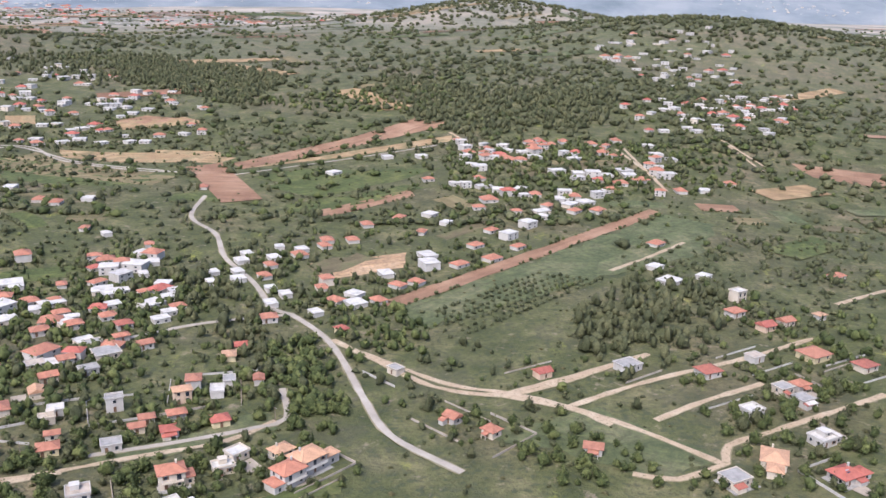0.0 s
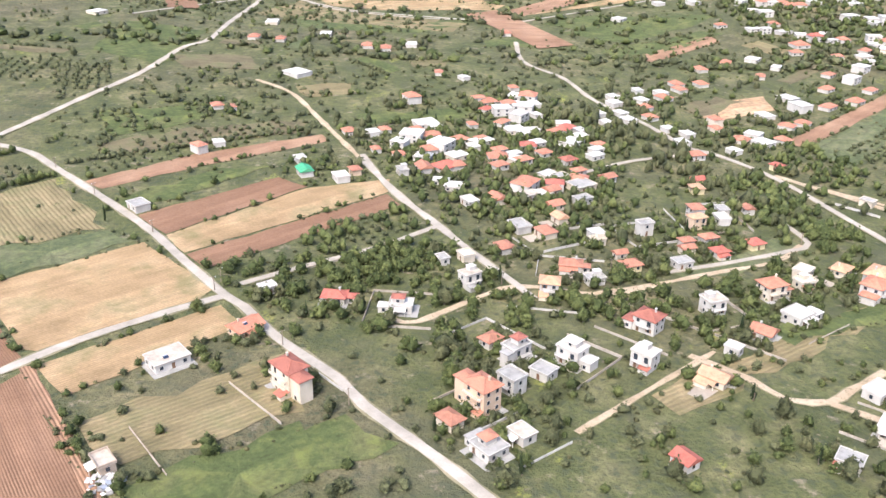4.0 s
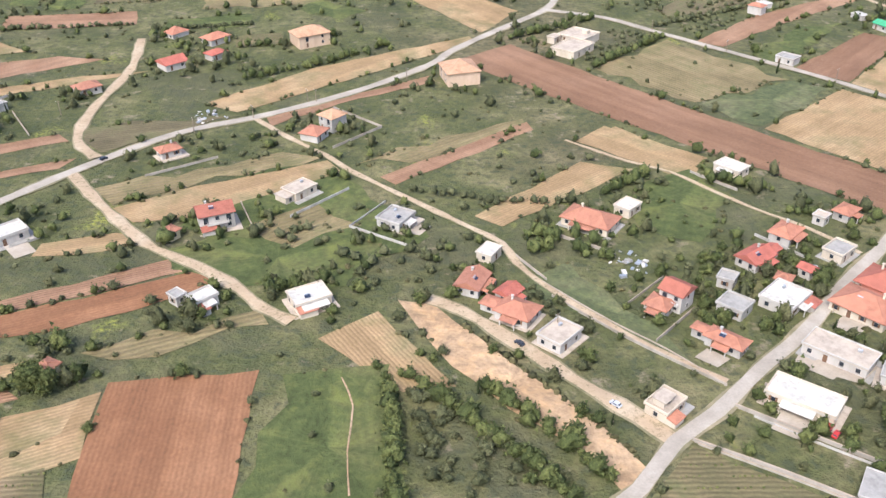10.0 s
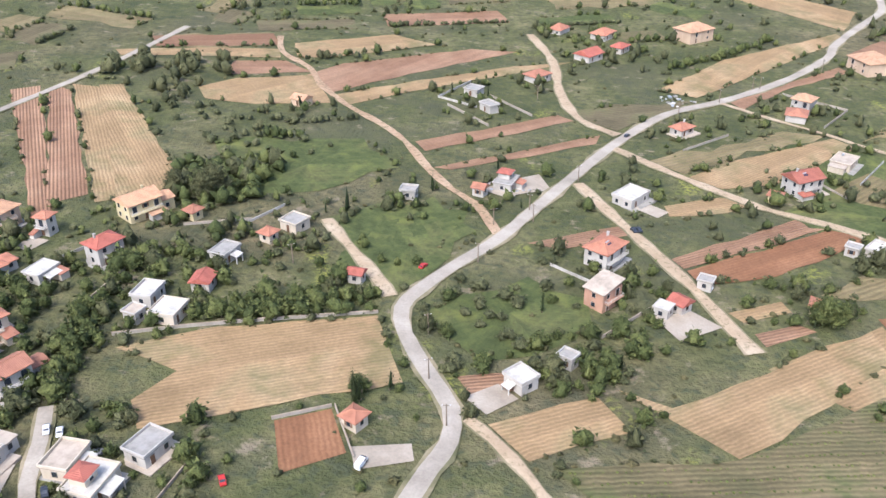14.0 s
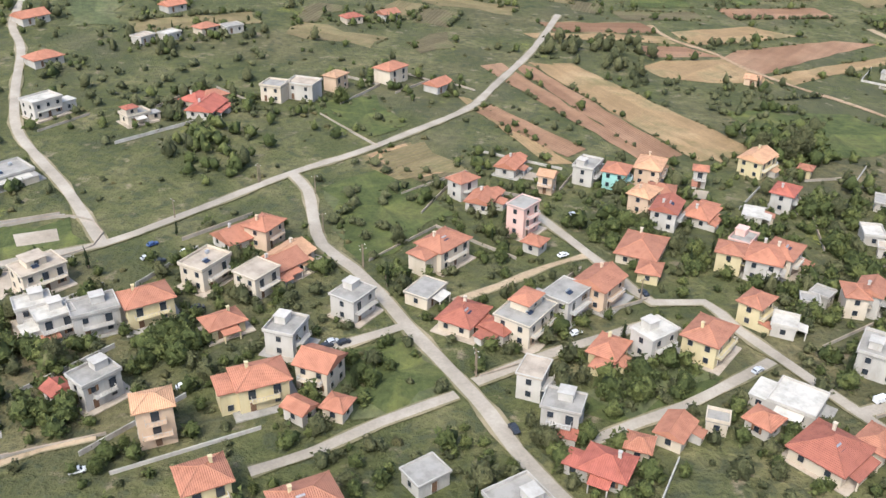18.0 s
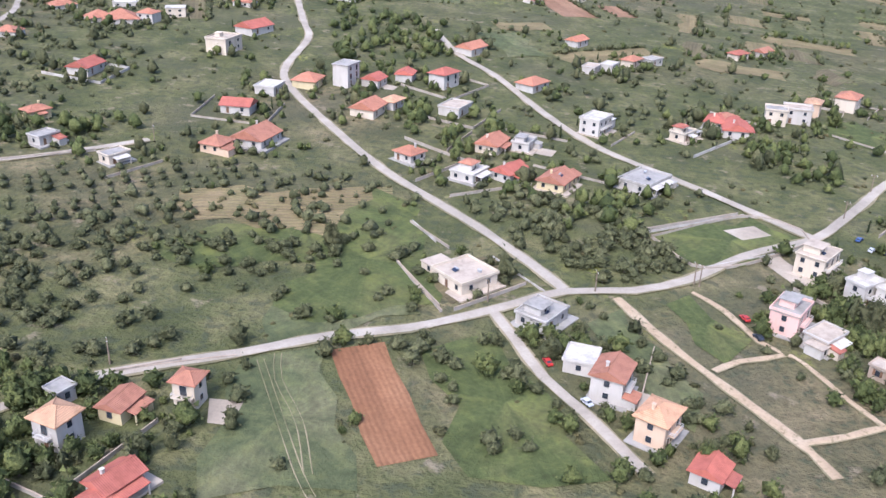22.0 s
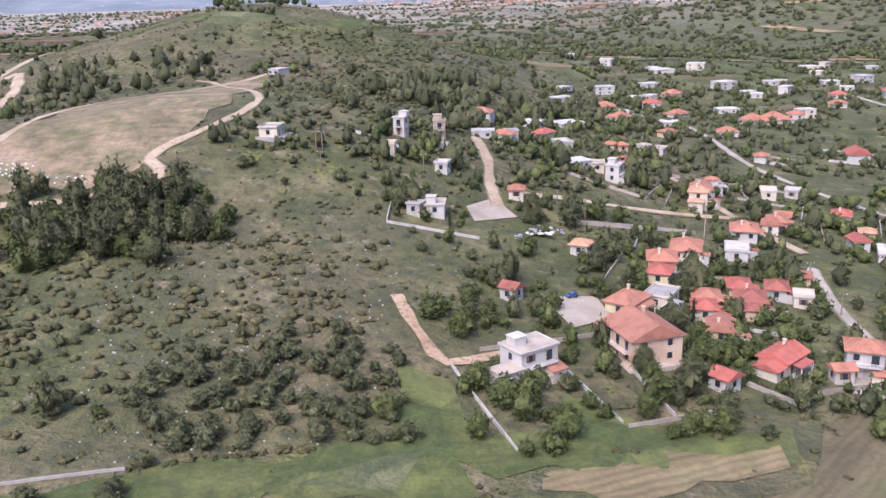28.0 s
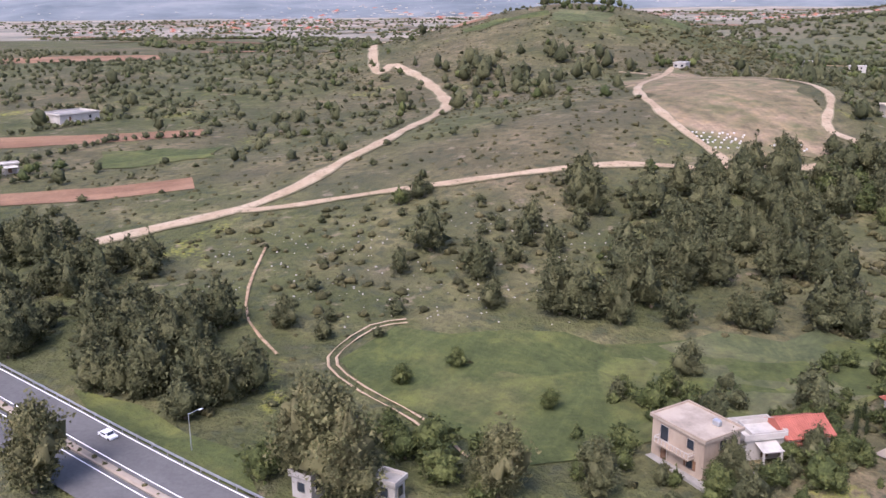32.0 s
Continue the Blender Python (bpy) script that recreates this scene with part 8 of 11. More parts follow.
def grow_masses():
    """The nearest trees stand as things of their own; the rest are joined by kind."""
    for (kind, fine), rows in MASS.items():
        if fine:
            rows.sort(key=lambda r: (r[1] - 0.146 * r[0]) - 9 * r[2])
            step = max(1, len(rows) // (2 * SINGLE[kind] + 1))
            picked = set(list(range(0, len(rows) // 2, step))[: SINGLE[kind]]) if SINGLE[kind] else set()
            for i in sorted(picked):
                x, y, high, wide, *_ = rows[i]
                tree(kind, x, y, high, wide, i)
            rows = [r for i, r in enumerate(rows) if i not in picked]
        if not rows:
            continue
        shapes = CROWN[kind, fine]
        stems = [stem(random.Random(k), 0.5, 0.05, 0.03, 0.15, 4) for k in range(2)]
        cos, tris, scos, stris, at, sat = [], [], [], [], 0, 0
        for i, (x, y, high, wide, turn, z) in enumerate(rows):
            c, s = math.cos(turn), math.sin(turn)
            rot = np.array([[c * high * wide, s * high * wide, 0], [-s * high * wide, c * high * wide, 0], [0, 0, high]])
            co, tri = shapes[i % len(shapes)]
            cos.append(co @ rot + (x, y, z))
            tris.append(tri + at)
            at += len(co)
            if fine and kind != "scrub":
                co, tri = stems[i % 2]
                scos.append(co @ rot + (x, y, z - 0.1))
                stris.append(tri + sat)
                sat += len(co)
        word = {"olive": "olive trees", "pine": "pine wood", "garden": "garden trees", "cypress": "cypress row", "scrub": "scrub", "eucalyptus": "eucalyptus"}[kind]
        name = word.replace(" ", "_")
        ob = new(name, to_mesh(name, np.concatenate(cos), np.concatenate(tris), LEAF[kind]))
        tagged(ob, f"scattered {word} in dull green over the land", "trees", kind="stuff")
        if scos:
            part("stems", to_mesh("stems", np.concatenate(scos), np.concatenate(stris), BARK), None, ob)["kind"] = "stuff"


def wood(kind, density, *points):
    """Trees in a polygon; density counts trees on 100 square metres."""
    px, py = [p[0] for p in points], [p[1] for p in points]
    area = (max(px) - min(px)) * (max(py) - min(py))
    rng = random.Random(int(px[0] * 13 + py[0]))
    if px[0] < -1000 and kind != "scrub":
        density *= 0.55
    density *= 0.85 if kind == "olive" else 1
    n = min(6000, int(area * density / 100))
    xs, ys = np.array([rng.uniform(min(px), max(px)) for _ in range(n)]), np.array([rng.uniform(min(py), max(py)) for _ in range(n)])
    ok = inside(points, xs, ys)
    claim(points, 1.0, DENSE)
    for x, y in zip(xs[ok], ys[ok]):
        if taken(x, y) in (1, 3):
            continue
        put_plant(kind, rng, x, y)


SIZE = {"olive": (1.8, 3.2, 1.0, 1.3), "pine": (3.6, 7.0, 0.8, 1.05), "garden": (2.4, 5.2, 0.8, 1.2), "cypress": (4.0, 7.0, 0.8, 1.0), "scrub": (0.7, 1.9, 1.0, 1.6), "eucalyptus": (5.0, 9.0, 0.7, 0.95)}


def put_plant(kind, rng, x, y, grow=1.0):
    a, b, c, d = SIZE[kind]
    high = rng.uniform(a, b) * grow * (1.25 if kind == "pine" and x < -1000 else 1)
    reach = y - 0.146 * x
    fine = 1 if reach < (120 if kind == "scrub" else 260 if x > -260 else 175) else 0
    if x < -1040 and reach < 200 and kind != "scrub":
        fine = 3
    plant(kind, fine, x, y, high, rng.uniform(c, d), rng.uniform(0, 6.28), land_at(x, y) - (0.12 * high if kind == "scrub" else 0.1))


def orchard(kind, gap, turn, *points):
    """Trees planted on a grid inside a polygon."""
    rng = random.Random(int(points[0][0]))
    cx, cy = sum(p[0] for p in points) / len(points), sum(p[1] for p in points) / len(points)
    r = max(math.dist(p, (cx, cy)) for p in points)
    c, s = math.cos(radians(turn)), math.sin(radians(turn))
    for i in range(int(-r / gap), int(r / gap) + 1):
        for j in range(int(-r / gap), int(r / gap) + 1):
            u, v = i * gap + rng.uniform(-0.5, 0.5), j * gap + rng.uniform(-0.5, 0.5)
            x, y = cx + c * u - s * v, cy + s * u + c * v
            if rng.random() < 0.9 and inside(points, np.array(x), np.array(y)) and taken(x, y) != 3:
                put_plant(kind, rng, x, y, 0.85)
    claim(points, 1)


def hedge(kind, gap, *points):
    """A row of trees or bushes along a line."""
    rng = random.Random(int(points[0][0] * 3))
    for a, b in zip(points, points[1:]):
        n = max(1, int(math.dist(a, b) / gap))
        for k in range(n):
            t = (k + rng.uniform(0.2, 0.8)) / n
            x, y = a[0] + (b[0] - a[0]) * t + rng.uniform(-0.5, 0.5), a[1] + (b[1] - a[1]) * t + rng.uniform(-0.5, 0.5)
            if taken(x, y) != 3:
                put_plant(kind, rng, x, y, 0.9)


def margins():
    """Bushes and small trees along part of the field edges."""
    rng = random.Random(77)
    for kind, turn, points in VINES:
        if points[0][0] < -1040:
            continue
        for a, b in zip(points, points[1:] + points[:1]):
            if math.dist(a, b) < 9 or rng.random() < 0.45:
                continue
            t, step = 0.0, 1.5 / math.dist(a, b)
            while t < 1:
                t += step * rng.uniform(0.6, 3.4)
                x, y = a[0] + (b[0] - a[0]) * t + rng.uniform(-0.7, 0.7), a[1] + (b[1] - a[1]) * t + rng.uniform(-0.7, 0.7)
                if noise.noise(Vector((x / 12, y / 12, 4))) > -0.05 and taken(x, y) != 3 and t < 1:
                    put_plant(rng.choice(("scrub", "scrub", "garden", "olive")), rng, x, y, rng.uniform(0.45, 0.8))


def scatter():
    """The loose trees and bushes between plots, thicker round houses."""
    rng = random.Random(4)
    homes = [(o.location.x, o.location.y) for o in scene.objects if o.get("category") in ("house", "shed")] + FAR_SPOTS
    for hx, hy in homes:
        for _ in range(20 if hy < 420 else 9):
            a, r = rng.uniform(0, 6.28), rng.uniform(4, 15)
            x, y = hx + r * math.cos(a), hy + r * math.sin(a)
            if taken(x, y) in (0, 2):
                put_plant(rng.choice(("garden", "garden", "garden", "olive", "olive", "pine", "cypress" if rng.random() < 0.15 else "garden")), rng, x, y, rng.uniform(0.4, 0.95))
    for _ in range(23000):
        x, y = rng.uniform(-1420, 330), -110 + 800 * rng.random() ** 1.1
        n = noise.noise(Vector((x / 42, y / 42, 3))) + 0.5 * noise.noise(Vector((x / 15, y / 15, 8)))
        if taken(x, y) == 0 and n > 0.0 + rng.uniform(-0.4, 0.4):
            kind = rng.choice(("olive", "olive", "olive", "garden", "scrub", "scrub", "pine")) if n > 0 else "scrub"
            put_plant(kind, rng, x, y, rng.uniform(0.6, 0.95))
        elif taken(x, y) == 2 and rng.random() < 0.16:
            put_plant(rng.choice(("olive", "scrub", "scrub")), rng, x, y, 0.85)
    # low cushions of scrub on the stony hill
    for _ in range(15000):
        x, y = rng.uniform(-1340, -1010), rng.uniform(-90, 330)
        n = noise.noise(Vector((x / 25, y / 25, 6))) + 0.4 * noise.noise(Vector((x / 8, y / 8, 2)))
        if taken(x, y) == 0 and n > rng.uniform(-0.4, 0.5):
            plant("scrub", 0, x, y, rng.uniform(0.45, 1.0), rng.uniform(1.0, 1.7), rng.uniform(0, 6), land_at(x, y) - 0.15)
    # the far plain and hills
    for cx, cy, spread, count in ((210, 2300, 210, 900), (470, 1430, 190, 900), (760, 1650, 230, 700), (60, 960, 170, 700), (300, 800, 130, 500), (-620, 1200, 170, 500)):
        for _ in range(count):
            x, y = rng.gauss(cx, spread), rng.gauss(cy, spread)
            if taken(x, y) != 3:
                plant("pine", 0, x, y, rng.uniform(3.0, 5.0) * (1 + y / 2500), rng.uniform(1.3, 2.2), rng.uniform(0, 6), land_at(x, y) - 0.4)
    for _ in range(13000):
        y = 470 + 2600 * rng.random() ** 1.7
        x = -620 + rng.uniform(-0.62, 0.62) * (y + 900)
        n = noise.noise(Vector((x / 120, y / 120, 5)))
        if n > rng.uniform(-0.45, 0.35) and taken(x, y) in (0, 2):
            k = rng.choice(("olive", "garden", "pine"))
            plant(k, 0, x, y, rng.uniform(2.6, 4.6) * (1 + y / 4000), rng.uniform(1.2, 2.2), rng.uniform(0, 6), land_at(x, y) - 0.4)



# ---- walls, cars, poles and small things ----
def wall_run(kind, high, *points):
    """A boundary wall with a capping, following the ground."""
    line = smooth_line(points, 4.0) if len(points) > 2 else [np.array(p, float) for p in points]
    if len(points) == 2:
        n = max(1, int(math.dist(*points) / 4))
        line = [line[0] + (line[1] - line[0]) * k / n for k in range(n + 1)]

    def strip(t, z0, z1):
        verts, faces = [], []
        for i, q in enumerate(line):
            d = line[min(i + 1, len(line) - 1)] - line[max(i - 1, 0)]
            n = np.array([-d[1], d[0]]) / (np.hypot(*d) + 1e-9) * t / 2
            g = land_at(*q)
            for s, z in ((-1, z0), (1, z0), (1, z1), (-1, z1)):
                verts.append((q[0] + n[0] * s, q[1] + n[1] * s, g + z))
        for i in range(len(line) - 1):
            a = 4 * i
            for k in range(4):
                faces.append((a + k, a + (k + 1) % 4, a + 4 + (k + 1) % 4, a + 4 + k))
        e = 4 * (len(line) - 1)
        faces += [(3, 2, 1, 0), (e, e + 1, e + 2, e + 3)]
        me = bpy.data.meshes.new("wall_run")
        me.from_pydata(verts, [], faces)
        return me

    root = empty("garden_wall" if kind != "stone" else "stone_wall", pose(0, 0, 0))
    tagged(root, {"white": "low white rendered garden wall round a plot", "grey": "low grey concrete block boundary wall", "stone": "low rough field stone wall"}[kind], "wall")
    mat = {"white": WALL["garden"], "grey": WALL["grey"], "stone": ROCK}[kind]
    me = strip(0.15, -0.3, high * 0.85)
    me.materials.append(mat)
    part("wall", me, None, root)
    me = strip(0.19, high * 0.85, high * 0.85 + 0.06)
    me.materials.append(WALL["tan"] if kind == "white" else mat)
    part("capping", me, None, root)
    for a, b in zip(points, points[1:]):
        claim_line([a, b], 0.8, 3)


CAR = {}
CAR_PAINT = {c: plain(c + "_car_paint", v, 0.3) for c, v in (("white", (0.72, 0.72, 0.71)), ("silver", (0.45, 0.46, 0.47)), ("dark", (0.04, 0.045, 0.055)), ("red", (0.42, 0.04, 0.035)), ("blue", (0.05, 0.09, 0.22)))}


def car(x, y, turn, colour, van=False):
    key = (colour, van)
    if key not in CAR:
        bm = bmesh.new()
        prof = [(-1.9, 0.3), (1.9, 0.3), (1.92, 0.72), (1.0, 0.86), (0.45, 1.32), (-1.0, 1.36), (-1.7, 0.92), (-1.92, 0.85)]
        if van:
            prof = [(-2.3, 0.3), (2.2, 0.3), (2.22, 0.9), (1.6, 1.1), (1.1, 1.85), (-2.25, 1.9), (-2.3, 0.9)]
        lo = [bm.verts.new((a, -0.8, b)) for a, b in prof]
        hi = [bm.verts.new((a, 0.8, b)) for a, b in prof]
        bm.faces.new(lo)
        bm.faces.new(hi[::-1])
        for i in range(len(prof)):
            j = (i + 1) % len(prof)
            bm.faces.new((lo[i], hi[i], hi[j], lo[j]))
        bmesh.ops.recalc_face_normals(bm, faces=bm.faces)
        bmesh.ops.bevel(bm, geom=bm.edges[:], offset=0.07, segments=2, affect="EDGES")
        body = mesh_of("body", bm, CAR_PAINT[colour])
        bm = bmesh.new()
        if van:
            box(bm, 1.15, -0.7, 1.15, 1.62, 0.7, 1.7)
            box(bm, 0.2, -0.83, 1.15, 1.0, 0.83, 1.65)
        else:
            box(bm, -0.95, -0.815, 0.92, 0.5, 0.815, 1.24)
            v = box(bm, 0.5, -0.66, 0.9, 0.62, 0.66, 1.26)
            for q in v:
                q.co.x += 0.42 * (1.28 - q.co.z) / 0.4
            v = box(bm, -1.42, -0.62, 0.98, -1.3, 0.62, 1.26)
            for q in v:
                q.co.x -= 0.25 * (1.3 - q.co.z) / 0.4
        panes = []
        bm.verts.ensure_lookup_table()
        for k in range(len(bm.verts) // 8):
            one = bmesh.new()
            co = [v.co.copy() for v in bm.verts[8 * k : 8 * k + 8]]
            vs = [one.verts.new(p) for p in co]
            for f in ((0, 3, 2, 1), (4, 5, 6, 7), (0, 1, 5, 4), (1, 2, 6, 5), (2, 3, 7, 6), (3, 0, 4, 7)):
                one.faces.new([vs[i] for i in f])
            panes.append(mesh_of("window", one, GLASS))
        bm.free()
        bm = bmesh.new()
        bmesh.ops.create_cone(bm, cap_ends=True, segments=14, radius1=0.31, radius2=0.31, depth=0.2)
        bmesh.ops.rotate(bm, verts=bm.verts, matrix=Matrix.Rotation(radians(90), 3, "X"))
        CAR[key] = (body, panes, mesh_of("wheel", bm, TYRE))
    body, panes, wheel = CAR[key]
    lift = 0.34 if taken(x, y) == 3 else 0.1
    root = empty("van" if van else "car", pose(x, y, land_at(x, y) + lift, 0, 0, turn) @ Matrix.Scale(0.62, 4))
    tagged(root, f"{colour} {'van' if van else 'car'} parked beside the road", "car", "parked cars")
    part("body", body, None, root)
    for pane in panes:
        part("window", pane, None, root)
    for a in (-1.2, 1.25):
        for b in (-0.75, 0.75):
            part("wheel", wheel, None, root, "", pose(a, b, 0.31))


POLE = {}


def pole(x, y, turn, high=5.0):
    if "m" not in POLE:
        bm = bmesh.new()
        bmesh.ops.create_cone(bm, cap_ends=True, segments=8, radius1=0.16, radius2=0.09, depth=7.0)
        bmesh.ops.translate(bm, verts=bm.verts, vec=(0, 0, 3.5))
        POLE["m"] = mesh_of("post", bm, WOOD)
        POLE["arm"] = box_mesh("cross_arm", (1.5, 0.1, 0.12), WOOD, bevel=0.02)
        bm = bmesh.new()
        bmesh.ops.create_cone(bm, cap_ends=True, segments=7, radius1=0.06, radius2=0.04, depth=0.22)
        POLE["cup"] = mesh_of("insulator", bm, BRIGHT)
    root = empty("utility_pole", Matrix.LocRotScale((x, y, land_at(x, y) - 0.2), Euler((0, 0, radians(turn))), (1, 1, high / 7)))
    tagged(root, "weathered wooden utility pole with a cross arm", "pole", "utility poles")
    part("post", POLE["m"], None, root)
    part("cross_arm", POLE["arm"], None, root, "", pose(0, 0, 6.5))
    for s in (-0.65, 0, 0.65):
        part("insulator", POLE["cup"], None, root, "", pose(s, 0, 6.72))


def street_lamp(x, y, turn):
    """A tall lamp beside the motorway: foot, pole, arm and head."""
    root = empty("street_lamp", pose(x, y, land_at(x, y), 0, 0, turn) @ Matrix.Scale(0.8, 4))
    tagged(root, "tall grey metal street lamp beside the motorway", "lamp")
    bm = bmesh.new()
    bmesh.ops.create_cone(bm, cap_ends=True, segments=10, radius1=0.09, radius2=0.05, depth=5.6)
    bmesh.ops.translate(bm, verts=bm.verts, vec=(0, 0, 2.8))
    part("pole", bm, METAL, root)
    part("base_plate", box_mesh("base_plate", (0.4, 0.4, 0.06), METAL, bevel=0.01), None, root)
    bm = bmesh.new()
    for v in box(bm, 0, -0.035, 5.5, 1.5, 0.035, 5.57):
        v.co.z += 0.25 * v.co.x / 1.5
    part("arm", bm, METAL, root)
    bm = bmesh.new()
    box(bm, 1.4, -0.14, 5.7, 2.0, 0.14, 5.8)
    bmesh.ops.bevel(bm, geom=bm.edges[:], offset=0.03, segments=2, affect="EDGES")
    part("lamp_head", bm, BRIGHT, root)


def yard(*points):
    drape("paved_yard", points, 0.22, 6.0, ROAD["yard"], 0, "pale concrete paved yard beside a house", "yard")
    claim(points, 3)


HIVE = {}


def beehive(x, y, turn):
    if not HIVE:
        HIVE["b"] = box_mesh("box", (0.55, 0.45, 0.42), STONE, bevel=0.03)
        HIVE["l"] = box_mesh("lid", (0.6, 0.5, 0.07), BRIGHT, bevel=0.02)
    root = empty("beehive", pose(x, y, land_at(x, y) + 0.02, 0, 0, turn) @ Matrix.Scale(0.75, 4))
    tagged(root, "white wooden beehive box on dry grass", "beehive", "beehives in the field")
    part("box", HIVE["b"], None, root)
    part("lid", HIVE["l"], None, root, "", pose(0, 0, 0.42))


def rocks(count, *points):
    """Loose pale stones lying on a slope."""
    rng = random.Random(count)
    shapes = [lump(random.Random(k), 1.0, 1, 0.6) for k in range(4)]
    px, py = [p[0] for p in points], [p[1] for p in points]
    cos, tris, at = [], [], 0
    for _ in range(count):
        x, y = rng.uniform(min(px), max(px)), rng.uniform(min(py), max(py))
        if not inside(points, np.array(x), np.array(y)) or taken(x, y):
            continue
        co, tri = rng.choice(shapes)
        s = rng.uniform(0.07, 0.26)
        cos.append(co * s + (x, y, land_at(x, y) + 0.05))
        tris.append(tri + at)
        at += len(co)
    if cos:
        tagged(new("loose_stones", to_mesh("loose_stones", np.concatenate(cos), np.concatenate(tris), ROCK)), "pale limestone rocks strewn over the slope", "stones", kind="stuff")


def rubble(x, y, r, count=30):
    """A heap of broken blocks and boards."""
    rng = random.Random(int(x))
    bm = bmesh.new()
    for _ in range(count):
        a, d = rng.uniform(0, 6.28), r * rng.random() ** 0.7
        s = rng.uniform(0.2, 0.8)
        v = box(bm, -s, -s * rng.uniform(0.3, 1), 0, s, s * 0.6, s * rng.uniform(0.3, 0.8), rng.randrange(3))
        m = pose(x + d * math.cos(a), y + d * math.sin(a), land_at(x, y) + 0.1, rng.uniform(-15, 15), rng.uniform(-15, 15), rng.uniform(0, 180))
        bmesh.ops.transform(bm, matrix=m, verts=v)
    tagged(new("rubble_heap", mesh_of("rubble_heap", bm, STONE, SLAB["grey"], METAL)), "heap of pale rubble and old boards", "rubble", kind="stuff")


def crop_rows(turn, gap, high, mat, *points):
    """Rows of low plants standing on a field."""
    rng = random.Random(int(points[0][0]))
    cx, cy = sum(p[0] for p in points) / len(points), sum(p[1] for p in points) / len(points)
    r = max(math.dist(p, (cx, cy)) for p in points)
    c, s = math.cos(radians(turn)), math.sin(radians(turn))
    shapes = [lump(random.Random(k), 1.0, 1, 0.7) for k in range(3)]
    us = np.arange(-r, r, 1.1)
    cos, tris, at = [], [], 0
    for v in np.arange(-r, r, gap):
        x, y = cx + c * us - s * v, cy + s * us + c * v
        ok = inside(points, x, y)
        for px, py in zip(x[ok], y[ok]):
            if rng.random() < 0.25 or taken(px, py) == 3:
                continue
            co, tri = shapes[rng.randrange(3)]
            k = high * rng.uniform(0.6, 1.2)
            cos.append(co * (k, k, k) + (px + rng.uniform(-0.2, 0.2), py + rng.uniform(-0.2, 0.2), land_at(px, py) + 0.25))
            tris.append(tri + at)
            at += len(co)
    if cos:
        tagged(new("crop_row_plants", to_mesh("crop_row_plants", np.concatenate(cos), np.concatenate(tris), mat)), "rows of low green plants on the field", "plants", kind="stuff")



def lane_line(*points):
    ob = ribbon("lane_marking", smooth_line(points, 4.0), 0.13, 0.47, BRIGHT)
    tagged(ob, "white painted line along the motorway", "road marking", kind="structure")


def median_strip(*points):
    """The raised kerb between the carriageways, with low shrubs on it."""
    line = smooth_line(points, 2.0)
    ob = ribbon("median_strip", line, 0.9, 0.52, ROAD["yard"], 0.05)
    tagged(ob, "pale concrete strip between the motorway carriageways", "kerb", kind="structure")
    rng = random.Random(3)
    for q in line:
        if rng.random() < 0.7:
            plant("scrub", 0, q[0] + rng.uniform(-0.2, 0.2), q[1] + rng.uniform(-0.2, 0.2), rng.uniform(0.4, 0.7), 1.1, rng.uniform(0, 6), land_at(*q) + 0.4)


def guard_rail(*points):
    """A steel beam on short posts beside the motorway."""
    line = smooth_line(points, 2.4)
    root = empty("guard_rail", pose(0, 0, 0))
    tagged(root, "grey steel guard rail beside the motorway", "guard rail")
    verts, faces = [], []
    post = box_mesh("post", (0.08, 0.08, 0.62), METAL)
    for i, q in enumerate(line):
        z = land_at(*q) + 0.35
        d = line[min(i + 1, len(line) - 1)] - line[max(i - 1, 0)]
        n = np.array([-d[1], d[0]]) / (np.hypot(*d) + 1e-9) * 0.05
        verts += [(q[0] + n[0] * a, q[1] + n[1] * a, z + b) for a, b in ((-1, 0.3), (1, 0.3), (1, 0.55), (-1, 0.55))]
        part("post", post, None, root, "", pose(q[0] + n[0] * 2, q[1] + n[1] * 2, z - 0.1))
    for i in range(len(line) - 1):
        faces += [(4 * i + k, 4 * i + (k + 1) % 4, 4 * i + 4 + (k + 1) % 4, 4 * i + 4 + k) for k in range(4)]
    me = bpy.data.meshes.new("beam")
    me.from_pydata(verts, [], faces)
    me.materials.append(METAL)
    part("beam", me, None, root)


def plots():
    """Garden walls and paved forecourts round part of the nearer houses."""
    rng = random.Random(21)
    for o in [o for o in scene.objects if o.get("category") == "house"]:
        x, y = o.location.x, o.location.y
        if y - 0.146 * x > 290 or x < -1120 or rng.random() < 0.3:
            continue
        a = o.rotation_euler.z
        c, s = math.cos(a), math.sin(a)
        w, d = rng.uniform(7.5, 11.5), rng.uniform(7.5, 11.0)

        def at(u, v):
            return (round(x + c * u - s * v, 2), round(y + s * u + c * v, 2))

        ring = [at(-w, -d), at(w, -d), at(w, d), at(-w, d)]
        kind = rng.choice(("white", "white", "grey"))
        for p, q in zip(ring, ring[1:] + ring[:1]):
            if rng.random() < 0.22:
                continue
            free = all(taken(p[0] + (q[0] - p[0]) * t / 12, p[1] + (q[1] - p[1]) * t / 12) not in (1, 3) for t in range(13))
            if free:
                wall_run(kind, rng.uniform(0.6, 1.0), p, q)
        if rng.random() < 0.45:
            f = [at(rng.uniform(-3.5, -1.5), -d + 0.5), at(rng.uniform(1.5, 3.5), -d + 0.5), at(2.6, -3.0), at(-2.6, -3.0)]
            if all(taken(*p) not in (1, 3) for p in f[:2]):
                yard(*f)


FAR_FIELD_KINDS = ("stubble", "earthred", "drygrass", "lush", "ploughed", "meadow")


